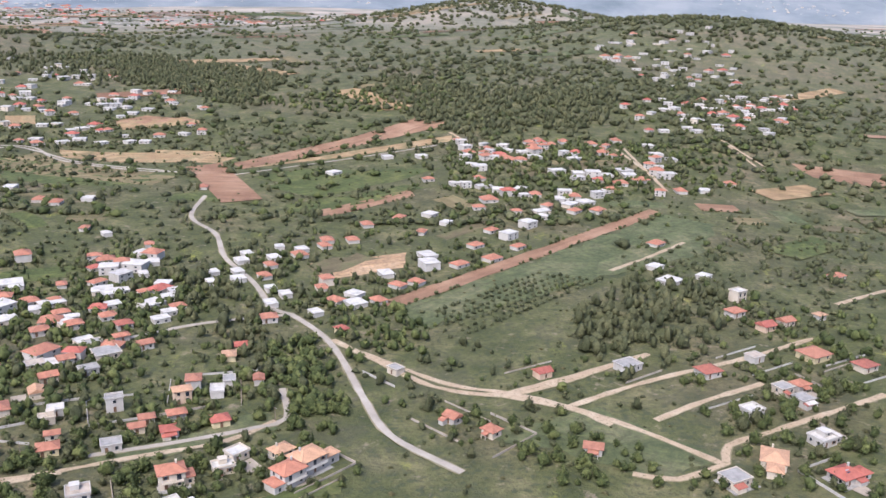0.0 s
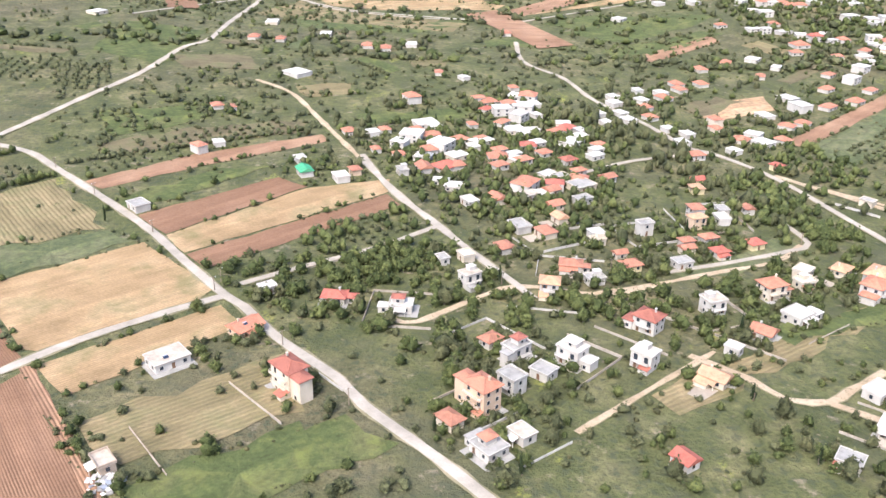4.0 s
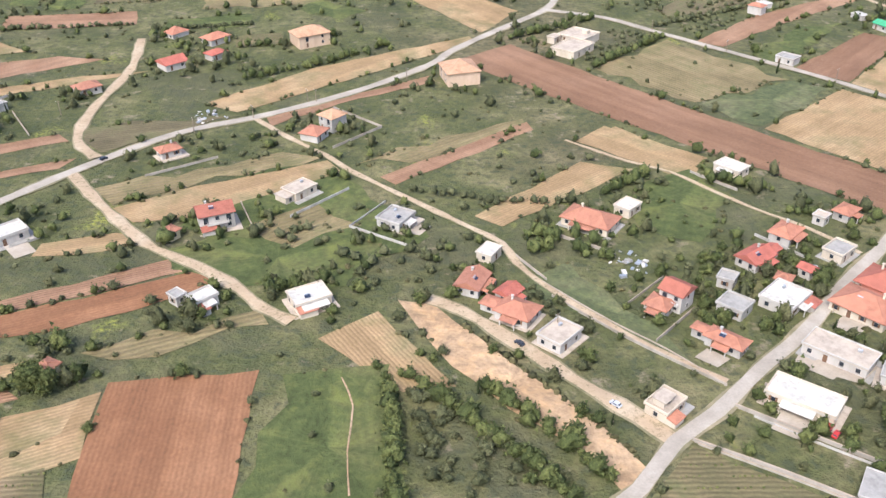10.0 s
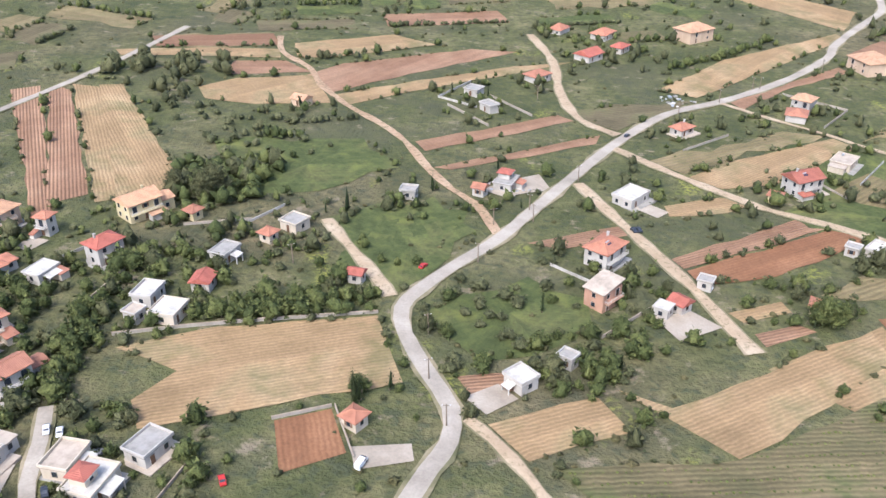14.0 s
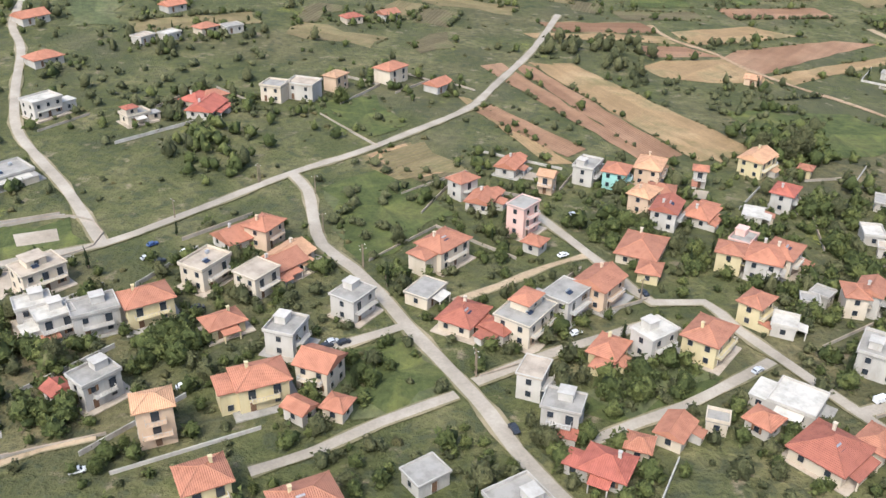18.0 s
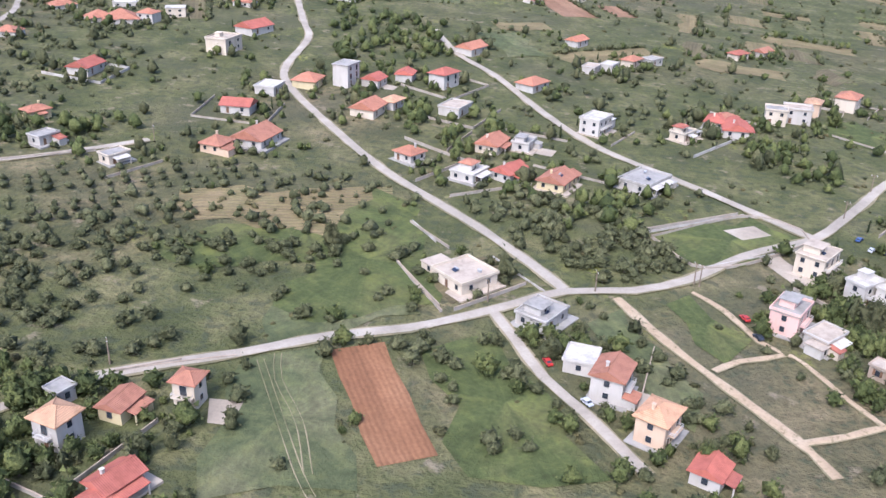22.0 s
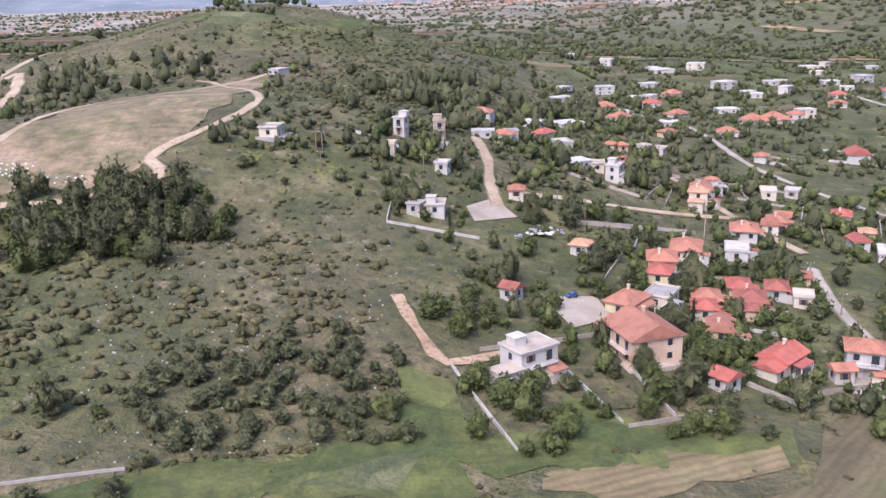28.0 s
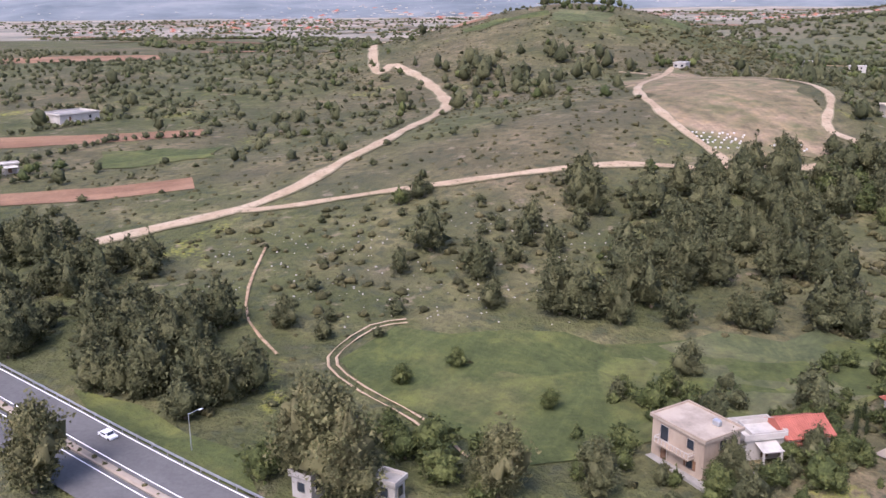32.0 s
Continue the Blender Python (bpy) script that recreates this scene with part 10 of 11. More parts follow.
hedge("garden", 2, (-589.8, 158.6), (-579.2, 160.2))
hedge("olive", 2.6, (-396.4, 158.3), (-370.2, 151.8), (-349.6, 152.4))
hedge("garden", 2, (-599.4, 56.8), (-551.8, 68.2))
hedge("garden", 2.2, (-394.1, 80.7), (-360.4, 45.4))
hedge("garden", 2.2, (-398.6, 82.4), (-395.4, 75.3), (-392.5, 44.6))
hedge("olive", 2.4, (-304.8, 298.3), (-267.1, 321.4), (-211.8, 356.7))
hedge("garden", 2, (-593.9, 60.4), (-550.3, 74))
hedge("scrub", 1, (-1290.1, -78.1), (-1275.7, -88.6), (-1264, -97), (-1254.3, -101.6))
hedge("garden", 2, (-1046, -25.7), (-1033, -21.1))
hedge("garden", 2.4, (-1169.3, -87.1), (-1153.4, -82.1))
hedge("olive", 2.4, (-1092.4, -55.7), (-1084, -51.8))
hedge("garden", 1.8, (-1192.6, -83.2), (-1188.8, -92.7))
hedge("cypress", 2.5, (-378.4, 73.2), (-378.1, 74.8))
hedge("cypress", 9, (-552.2, 40), (-551.6, 40.1))
hedge("garden", 2, (-1192, -81.3), (-1181.4, -79.1))
hedge("garden", 1.3, (-1286.4, -79.4), (-1279.3, -85.4), (-1272.3, -90.4), (-1265.9, -95.4), (-1260.3, -99.2), (-1255.3, -102))
hedge("scrub", 1, (-1283, -82), (-1276, -88), (-1268.6, -93.2), (-1262.6, -97.7), (-1256.7, -101.1))
wood("pine", 2.31, (68.7, 337.5), (103.6, 378.6), (139.6, 362.7), (119, 300.8), (94.4, 287), (69.5, 292.9))
wood("garden", 2.52, (-27.2, 359.4), (1.8, 359.4), (-1.4, 295.4), (-17.6, 295.6))
wood("garden", 2.31, (-49.2, 316.4), (-10.6, 316.5), (-11.3, 259.7), (-34.2, 244.1))
wood("garden", 1.89, (35, 251.3), (75.7, 229.8), (92.7, 211.8), (46.2, 209.5), (29.7, 230.4))
wood("garden", 1.89, (93.1, 282.4), (197.9, 336), (143, 228.6), (98.7, 229.3))
wood("olive", 1.89, (112, 440.3), (270.3, 475.3), (197.9, 336), (110.7, 301.1), (95.2, 363.6))
wood("pine", 2.52, (-35.6, 943.6), (58.5, 870.8), (199.1, 854.6), (155.1, 710.6), (37, 683.3), (-3.7, 752.4))
wood("pine", 1.89, (-551.4, 1048.2), (-313.6, 1157.8), (-202.9, 968.1), (-292, 925.8), (-431.4, 978.5))
wood("garden", 2.94, (-48.3, 307.8), (-34.2, 320.6), (-18.1, 279), (-14.8, 252.7), (-14.5, 226.5), (-26.9, 232.5), (-38.9, 268))
wood("garden", 2.73, (-28.4, 333.3), (-6.7, 354.7), (11.1, 323.5), (10.5, 300.8), (-16.6, 288.9))
wood("pine", 2.94, (67.7, 337.9), (119.5, 360.6), (90.6, 298.1), (65.9, 297.5))
wood("olive", 3.15, (-204, 106.3), (-171.5, 122.1), (-151, 114.9), (-170.5, 94.5), (-194.4, 86.5), (-205.4, 96.2))
wood("garden", 2.1, (-196, 222), (-159, 254.3), (-146.7, 183.8), (-161.4, 158.8), (-189.9, 189.7))
wood("garden", 2.52, (-150.3, 177), (-135.6, 179.7), (-144.6, 157.9), (-154.7, 152.7))
wood("olive", 4.62, (-275.5, 89.3), (-262.1, 103.8), (-245.5, 86.1), (-236.2, 79.8), (-257.6, 60.3), (-286.3, 73.5))
wood("garden", 3.36, (-378.9, 134.2), (-356.2, 140.1), (-346.5, 123.5), (-363, 118.5))
wood("olive", 3.36, (-381.9, 151.3), (-359.6, 171.3), (-377.8, 142.8), (-397, 153.6))
wood("olive", 3.78, (-346.6, 146.6), (-325, 172.2), (-323.9, 163.9), (-339.3, 149.7))
wood("garden", 3.36, (-379.5, 76.4), (-370.7, 75.1), (-356.2, 54), (-357.7, 49), (-366.8, 61.8))
wood("olive", 3.36, (-400.7, 75.6), (-381, 73.2), (-376.2, 58.7), (-359.3, 46.6), (-380.7, 44.8), (-394.7, 55.4))
wood("olive", 3.78, (-284.7, 84.5), (-263.1, 99.2), (-255.9, 91.5), (-265.1, 68.4), (-279.5, 70))
wood("olive", 2.52, (-455.3, 138), (-399.3, 150.5), (-379.4, 134.5), (-381.6, 114.8), (-411.1, 106.8), (-432.5, 121.5))
wood("garden", 3.78, (-334.8, 71.2), (-327.3, 73.6), (-296.9, 49.8), (-285.9, 49.8), (-288.5, 53.5), (-326.6, 69.8))
wood("garden", 3.78, (-529.8, 53.5), (-517.7, 63.5), (-507.1, 64.5), (-500.4, 54.5), (-509.8, 44.1), (-525, 42.9), (-531.3, 36.6), (-534.3, 42.1))
wood("olive", 2.52, (-542, 77.1), (-536.5, 84.4), (-515.1, 82.1), (-509.2, 64.3), (-520.6, 52.7), (-538.6, 52.7), (-542.5, 64.9))
wood("garden", 2.94, (-465.3, 84.8), (-455.1, 88), (-451.7, 75.3), (-462, 68.6))
wood("garden", 4.62, (-611.8, 133.8), (-597.9, 139.4), (-588.9, 118.2), (-595.2, 106.2), (-606.7, 116.3))
wood("pine", 2.52, (-658.8, 210.4), (-616.5, 231.1), (-608.6, 206.9), (-617.8, 177.6), (-630.2, 186.3))
wood("olive", 2.94, (-626.8, 186.8), (-583.1, 177.5), (-571.2, 151.1), (-591.9, 140.1), (-615.5, 158.5))
wood("olive", 2.52, (-708.7, 60.8), (-690.1, 69), (-689.1, 97.8), (-702.9, 106.6), (-715, 78.1))
wood("garden", 3.78, (-636.2, 65.6), (-615.1, 65.3), (-611.6, 47.4), (-606.3, 38.1), (-621.6, 38.7), (-628.9, 45.9))
wood("pine", 3.36, (-603.2, 137.3), (-579.6, 142.1), (-583.5, 120.1), (-603.7, 116.4))
wood("garden", 3.36, (-641.1, 14.7), (-627.5, 24.4), (-624.2, 10), (-634.1, 15))
wood("garden", 5.46, (-771.2, 37.2), (-766.3, 39.4), (-756, 22.3), (-757.1, 12.4), (-745, 3.6), (-741, -1.7), (-750.7, -4.4), (-764.4, 12.3))
wood("garden", 5.46, (-736.7, 26.2), (-727.7, 26.3), (-725.8, 17.6), (-733.2, 14.2))
wood("garden", 5.04, (-775.4, 9.1), (-763.5, 0.7), (-754.4, -1.9), (-762.7, -5.8), (-770.4, -2.1))
wood("olive", 5.46, (-832.6, 81.7), (-816.2, 79.9), (-789.2, 67.2), (-794.1, 59.2), (-786.8, 43.1), (-800.9, 34.3), (-811.2, 33.9))
wood("garden", 4.2, (-817.6, 76.9), (-808.6, 80.4), (-796.2, 78.1), (-789.2, 67.2), (-803.7, 66.5))
wood("olive", 5.04, (-837.7, 66.7), (-815, 76.6), (-792.3, 68), (-793.3, 59.5), (-787.1, 44.2), (-801.1, 35), (-816.6, 37), (-827.5, 53.5))
wood("olive", 2.1, (-877.1, 50.9), (-854.8, 87.6), (-842.6, 66.5), (-846.2, 33.9), (-867.4, 28.7))
wood("olive", 2.94, (-848.9, 7.7), (-830.5, 15), (-818.1, -14.2), (-821.9, -23.6), (-836.7, -23.9))
wood("olive", 2.73, (-808.4, 8.5), (-798.8, 5.4), (-787.5, -20), (-799.8, -20), (-808.4, -3.6))
wood("scrub", 1.89, (-965.9, 23.1), (-954.5, 51), (-945.8, 63), (-865.8, 90.1), (-856.1, 69.4), (-892.2, 39.7), (-930.7, 11.6), (-951.8, -7.3))
wood("olive", 1.58, (-965.9, 23.1), (-954.5, 51), (-945.8, 63), (-865.8, 90.1), (-856.1, 69.4), (-856.6, 41.9), (-889.9, 1.8), (-908.2, -2.4), (-928.5, -13.6), (-945, -21.9))
wood("olive", 1.47, (-962.2, 40), (-914.5, 81.1), (-865.8, 90.1), (-902.3, 46.5), (-934.6, 24.6))
wood("garden", 5.46, (-907, -9.1), (-899.3, -6.4), (-896.3, -24), (-893.7, -33.9), (-901, -34.6))
wood("pine", 2.94, (-1123.1, 158.9), (-1091.4, 222.2), (-1043.4, 193.1), (-1067.2, 136.4), (-1081.3, 77.8))
wood("olive", 2.94, (-1082.9, 81.2), (-1043.8, 148.1), (-999.9, 155.2), (-992.7, 101), (-1017, 82.9), (-1044, 68.2), (-1071.4, 57.5))
wood("garden", 2.94, (-1014.2, -2.6), (-995.8, 11.7), (-980.8, 10.6), (-989.6, -16.8), (-998.5, -28.7), (-1007.6, -24))
wood("olive", 3.57, (-957.6, 52.2), (-902.2, 80.2), (-856.2, 79.9), (-871.3, 43.1), (-907.6, 25.9), (-953.2, 16.9))
wood("olive", 2.52, (-983.2, -22.5), (-953.4, 11.9), (-895.7, 27.9), (-886, 5.6), (-908.8, -13.1), (-945.5, -20.7), (-970.5, -29.7))
wood("scrub", 6.3, (-1174.2, 246.9), (-1151.6, 233.5), (-1067.7, 301.2), (-1059.8, 127.1), (-1098.2, 46.3), (-1118.5, 56.9), (-1166.3, 165.5))
wood("garden", 4.2, (-1170.6, 4.9), (-1146.9, 19.2), (-1131, 20.8), (-1126.4, 12.3), (-1127.7, 0.7), (-1145.5, -13.3), (-1160.2, -15.8))
wood("olive", 3.36, (-1129.8, -38.8), (-1104.4, -22.3), (-1088.5, -35.5), (-1088.3, -53.8), (-1107.6, -58.8), (-1119.5, -64.9), (-1128.3, -50.6))
wood("scrub", 5.04, (-1158.5, -19.3), (-1127.4, 7.4), (-1096.9, 9.9), (-1093.2, -5.2), (-1097.7, -30.2), (-1123.4, -37.9), (-1132.2, -61.5), (-1136.3, -61.9))
wood("olive", 3.78, (-1085.5, 142.4), (-991.5, 370.3), (-932.3, 172.7), (-955.2, 116.5), (-1015.6, 131.4), (-1059.6, 35.3), (-1072.3, 28.6))
wood("olive", 3.36, (-1067.3, 31.2), (-1033.3, 41.6), (-1006.7, 44.6), (-1041.4, 11.8), (-1061.5, 10.2))
wood("garden", 3.78, (-1088.3, -16.7), (-1073, -12.8), (-1059.5, -13.8), (-1078.6, -26.4), (-1085.9, -24.1))
wood("garden", 3.36, (-1079.9, -39), (-1070, -35.6), (-1056.9, -36.8), (-1051.3, -42.5), (-1065.9, -47.8))
wood("pine", 3.36, (-1173.1, 3.2), (-1160.9, 8.7), (-1120.7, 10.4), (-1133.2, -11), (-1154.8, -14.1), (-1168.1, -3.2))
wood("pine", 2.31, (-1251.9, -30.6), (-1214.3, -21.1), (-1190.1, -14.4), (-1167.3, -14.6), (-1175.2, -51), (-1188.5, -59.3), (-1216.6, -60.4), (-1229.8, -52.8), (-1242.8, -39.7))
wood("pine", 2.94, (-1327.5, -12.7), (-1308.8, -20.5), (-1285.1, -37.1), (-1277.8, -66.3), (-1275, -85.8), (-1293.5, -74.6))
wood("pine", 3.36, (-1282.5, -68.4), (-1262.8, -65.7), (-1257.9, -78.7), (-1258.9, -89.9), (-1266.3, -89.2), (-1274.8, -82.9))
wood("scrub", 3.78, (-1299.1, -27.6), (-1274.3, -18.4), (-1231.6, -9.4), (-1187.8, -2.9), (-1191.7, -26.9), (-1217.4, -41.5), (-1243.1, -57.7), (-1258.1, -65.5), (-1277.5, -58.4))
wood("olive", 3.36, (-1602.2, 484.2), (-1406.1, 361.7), (-1313.2, 244), (-1282.3, 195.6), (-1304.6, 135.6), (-1317, 95.2), (-1409.6, 136.9))
wood("olive", 2.1, (-1314, 85.4), (-1269.7, 189.7), (-1190.8, 171.9), (-1184, 141.9), (-1241.7, 89.6), (-1269.4, 18.2))
wood("pine", 1.68, (-1270.8, 200.3), (-1232.7, 207.1), (-1182.3, 189.4), (-1195.4, 127.4), (-1244.5, 149.7))
wood("garden", 2.73, (-229.4, 215.7), (-172.2, 240.6), (-153.3, 206.1), (-188.5, 190.3), (-213.7, 195.4))
wood("garden", 2.94, (-166.3, 205.2), (-146.5, 203), (-144.9, 158.9), (-161.9, 179.6))
wood("garden", 2.73, (-114.3, 205.2), (-96.9, 183.7), (-88, 184.3), (-87.9, 210.5), (-110.7, 216.4))
wood("garden", 2.94, (-45.5, 311.5), (-24.9, 288.9), (-13.1, 250), (-23.4, 229), (-42.4, 258.3), (-55.1, 282.9))
wood("garden", 2.1, (-207.1, 246.6), (-177.8, 273.9), (-155.5, 255.9), (-155.1, 221), (-185.7, 211.2))
wood("garden", 2.1, (-187.5, 332.1), (-85.3, 370.8), (-89, 270.8), (-147.1, 247.2), (-175.5, 284.9))
wood("garden", 1.89, (-157.7, 241.8), (-37.9, 253.8), (-44.9, 213.1), (-82, 184.7), (-133.2, 193.8))
wood("pine", 2.1, (-96.7, 401.9), (-58.5, 343.3), (-29.1, 273.2), (-40.5, 258.3), (-75.9, 316.6), (-105.7, 376.9))
wood("olive", 1.89, (-342.9, 376), (-236.7, 474.4), (-201.9, 358.1), (-269.3, 321.1), (-313.3, 315.5))
wood("olive", 1.68, (-215.9, 424.8), (2.1, 564.5), (13.5, 490), (-98, 396.8), (-175.8, 381.6))
wood("olive", 1.68, (-481.3, 777.7), (-124.5, 760.5), (10.9, 644.8), (-150.2, 582.8), (-372.6, 562.6))
wood("garden", 1.89, (25.3, 626.8), (273.7, 697.7), (204.1, 543.6), (62.4, 503.8), (20.5, 537.9))
wood("pine", 3.36, (-1199, 0.4), (-1179.1, 7.3), (-1161.1, 18.2), (-1128.2, 21.2), (-1129, 1.2), (-1152.6, -10.5), (-1174, -14.1), (-1192.3, -14.4))
wood("scrub", 4.62, (-1194.4, -18.6), (-1162.4, -12.3), (-1128.7, -3.2), (-1125.2, -23.2), (-1155.9, -35.5), (-1187.7, -32.6))
wood("olive", 4.62, (-1125.6, -41.3), (-1112.1, -24.5), (-1087.5, -31.1), (-1088.8, -47.1), (-1105.4, -59.8), (-1121.4, -56.2))
wood("garden", 3.15, (-1081.9, -33.8), (-1066.9, -26.7), (-1059, -43.9), (-1063.1, -54), (-1082.7, -53.9))
wood("olive", 2.94, (-1141.9, 84.7), (-1094.4, 94.6), (-1087.1, 46.8), (-1121.1, 23.6), (-1136.8, 35.9))
wood("scrub", 2.52, (-1164.4, -36.7), (-1125.2, -23.2), (-1125.4, -44.6), (-1148.4, -62), (-1164.6, -58.2))
hedge("scrub", 1.2, (-383.9, 99.8), (-374.6, 88.1), (-366.2, 77.5), (-356.9, 66.5), (-351.2, 57.9))
hedge("garden", 1.6, (-324.2, 67.9), (-313.5, 59.2), (-303.7, 50.6), (-297.4, 45.0))
hedge("garden", 1.6, (-344.3, 156.2), (-329.5, 168.9))
hedge("garden", 2, (-378.2, 77.3), (-369.0, 67.8), (-361.7, 59.1), (-357.0, 51.2))
wood("olive", 3, (-394.4, 75.2), (-379.3, 73.9), (-367.5, 60.4), (-360.9, 49.8), (-390.7, 47.7))
wood("garden", 3, (-527.9, 53.0), (-512.4, 62.0), (-507.2, 69.5), (-489.4, 62.9), (-500.9, 52.5), (-518.0, 48.7))
hedge("garden", 1.8, (-597.5, 57.9), (-581.4, 64.1), (-550.6, 67.9))
hedge("olive", 5, (-592.2, 232.1), (-576.4, 241.5), (-555.5, 251.8))
hedge("olive", 2.2, (-585.8, 169.7), (-562.3, 178.0))
wood("garden", 2.5, (-580.2, 81.3), (-561.4, 90.9), (-551.7, 72.2), (-575.1, 66.7))
wood("garden", 4, (-613.3, 133.7), (-594.9, 139.7), (-589.3, 121.6), (-599.6, 115.4), (-608.8, 119.6))
wood("garden", 3, (-633.5, 77.4), (-624.8, 82.8), (-620.9, 71.1), (-629.3, 66.3))
wood("garden", 3.5, (-666.3, 5.8), (-653.6, 23.0), (-648.1, 23.3), (-649.9, 11.5), (-662.7, 2.3))
wood("garden", 3, (-622.7, 31.4), (-608.2, 34.3), (-620.5, 21.7))
wood("garden", 3, (-664.5, 70.8), (-647.8, 74.9), (-645.6, 62.3), (-659.1, 58.9))
wood("garden", 3, (-609.0, 79.3), (-589.8, 100.7), (-576.5, 103.0), (-595.3, 78.3))
hedge("garden", 2, (-608.1, 71.2), (-601.5, 36.7))
wood("garden", 4, (-604.8, 137.0), (-583.5, 132.5), (-586.1, 115.8), (-606.0, 119.9))
wood("garden", 4.5, (-770.4, 29.4), (-760.6, 31.5), (-756.1, 17.2), (-763.7, 9.2))
wood("garden", 4, (-737.7, 26.2), (-725.7, 26.3), (-727.7, 17.5), (-737.1, 17.4))
wood("garden", 4, (-754.4, 7.9), (-742.7, 15.7), (-741.4, 2.3), (-751.7, 2.2))
wood("olive", 2.5, (-776.3, 6.1), (-766.4, 9.2), (-762.2, -4.5), (-767.8, -8.3))
wood("olive", 3, (-820.1, 75.2), (-794.9, 76.3), (-794.7, 52.8), (-788.5, 40.4), (-815.4, 37.4))
wood("garden", 4, (-769.0, 29.2), (-763.0, 23.0), (-747.4, 22.9), (-747.9, 15.2), (-769.5, 11.7))
wood("olive", 1.5, (-891.6, 47.0), (-851.9, 52.9), (-840.9, 21.6), (-875.4, 8.8))
wood("olive", 1.8, (-808.3, 15.1), (-795.5, -1.4), (-789.0, -15.1), (-795.2, -22.3), (-806.1, -7.3))
wood("garden", 5, (-908.7, -9.3), (-899.3, 0.6), (-895.4, -31.5), (-903.1, -31.1))
wood("garden", 4, (-813.7, 71.0), (-792.6, 80.1), (-797.5, 59.5), (-812.5, 61.3))
wood("garden", 4, (-963.8, -34.3), (-956.0, -34.4), (-957.6, -41.4), (-964.2, -42.4))
wood("garden", 3, (-1011.9, -21.6), (-1004.9, -16.5), (-1001.6, -5.9), (-995.9, -19.9), (-1001.3, -35.2))
wood("garden", 3, (-1078.9, 73.0), (-1061.0, 98.0), (-1038.6, 76.9), (-1068.3, 51.1))
wood("garden", 3.5, (-1066.5, 47.4), (-1020.9, 55.0), (-1020.5, 44.5), (-1061.8, 37.8))
wood("garden", 4, (-1088.2, -16.7), (-1066.8, -6.6), (-1062.4, -14.5), (-1076.8, -22.1), (-1085.9, -24.1))
wood("garden", 3, (-1073.5, -45.9), (-1064.9, -44.6), (-1069.6, -60.4), (-1073.7, -58.5))
wood("garden", 4, (-1165.6, -5.0), (-1163.5, 3.9), (-1131.6, 23.2), (-1125.7, 1.2), (-1143.2, -9.0), (-1160.2, -15.8))
wood("olive", 6, (-1127.7, -46.2), (-1113.7, -36.4), (-1091.3, -32.5), (-1088.5, -51.0), (-1098.1, -56.4), (-1118.6, -60.1))
wood("garden", 3, (-1077.0, 17.7), (-1065.4, 19.9), (-1067.1, 8.2), (-1077.0, 7.2))
hedge("garden", 1.6, (-1045.6, -21.4), (-1032.4, -19.7))
hedge("garden", 1.6, (-1052.5, -48.8), (-1045.6, -44.8), (-1042.8, -45.9))
wood("pine", 3, (-1176.6, 3.3), (-1147.4, 16.0), (-1131.8, 5.7), (-1133.1, -8.8), (-1157.9, -17.1), (-1173.5, -12.1))
wood("pine", 2.2, (-1220.9, -11.1), (-1179.9, -4.5), (-1171.3, -22.0), (-1177.9, -40.1), (-1201.5, -38.0))
wood("pine", 2.5, (-1225.9, -32.3), (-1212.9, -31.7), (-1196.8, -44.5), (-1178.6, -45.4), (-1176.2, -57.8), (-1188.2, -59.4), (-1206.4, -58.4), (-1214.7, -59.2))
wood("garden", 5, (-1180.5, -62.8), (-1168.3, -59.7), (-1168.3, -69.6), (-1172.2, -71.3))
wood("pine", 3, (-1186.9, -38.5), (-1165.8, -33.1), (-1174.1, -58.8), (-1187.2, -60.4))
wood("pine", 3.5, (-1287.4, -62.8), (-1268.2, -58.2), (-1258.0, -72.4), (-1259.6, -87.4), (-1272.5, -88.4))
tree("pine", -1204.1, -72.5, 5, 1)
tree("pine", -1229.1, -54.5, 5, 1)
tree("pine", -1258.5, -61.8, 5, 1)
tree("garden", -1240.3, -77.6, 3, 1)
tree("garden", -1222.3, -82.6, 3, 1)
tree("garden", -1213.1, -78.4, 3, 1)
tree("garden", -1233.5, -72.6, 3, 1)
wood("pine", 3, (-375.2, 1113.8), (-224.6, 1081.8), (-126.2, 950.2), (-157.9, 808.1), (-280.1, 930.2))
wood("garden", 2, (-162.7, 832.6), (38.7, 891.1), (34.7, 767.2), (-83.2, 776.7))
orchard("olive", 4, 34.7, (-201.5, 252.6), (-174.8, 271.1), (-163.5, 252.8), (-182.4, 237.0))
wood("garden", 3.5, (-202.9, 238.9), (-172.7, 242.5), (-157.5, 219.3), (-179.7, 213.2))
wood("garden", 3, (-156.6, 284.2), (-92.9, 321.6), (-82.3, 276.9), (-133.0, 251.8))
wood("garden", 3, (-50.7, 313.0), (-26.0, 314.4), (-20.3, 252.8), (-43.0, 251.3))
wood("garden", 3, (-144.8, 202.4), (-103.2, 217.3), (-103.5, 196.4), (-133.3, 184.2))
wood("pine", 5, (-155.8, 170.9), (-144.1, 177.4), (-140.3, 161.9), (-149.6, 153.9))
wood("olive", 3, (-202.9, 106.3), (-179.5, 114.3), (-158.6, 127.9), (-150.7, 119.0), (-173.2, 96.2), (-188.0, 87.6))
rocks(300, (-223.5, 100.5), (-204.7, 101.1), (-197.0, 83.5), (-225.1, 84.9))
rocks(350, (-260.5, 64.0), (-241.9, 74.3), (-243.3, 56.4), (-261.0, 44.4))
wood("olive", 2.6, (-975.0, 42.6), (-925.3, 78.7), (-898.9, 36.0), (-910.0, -2.7), (-948.9, -13.5))
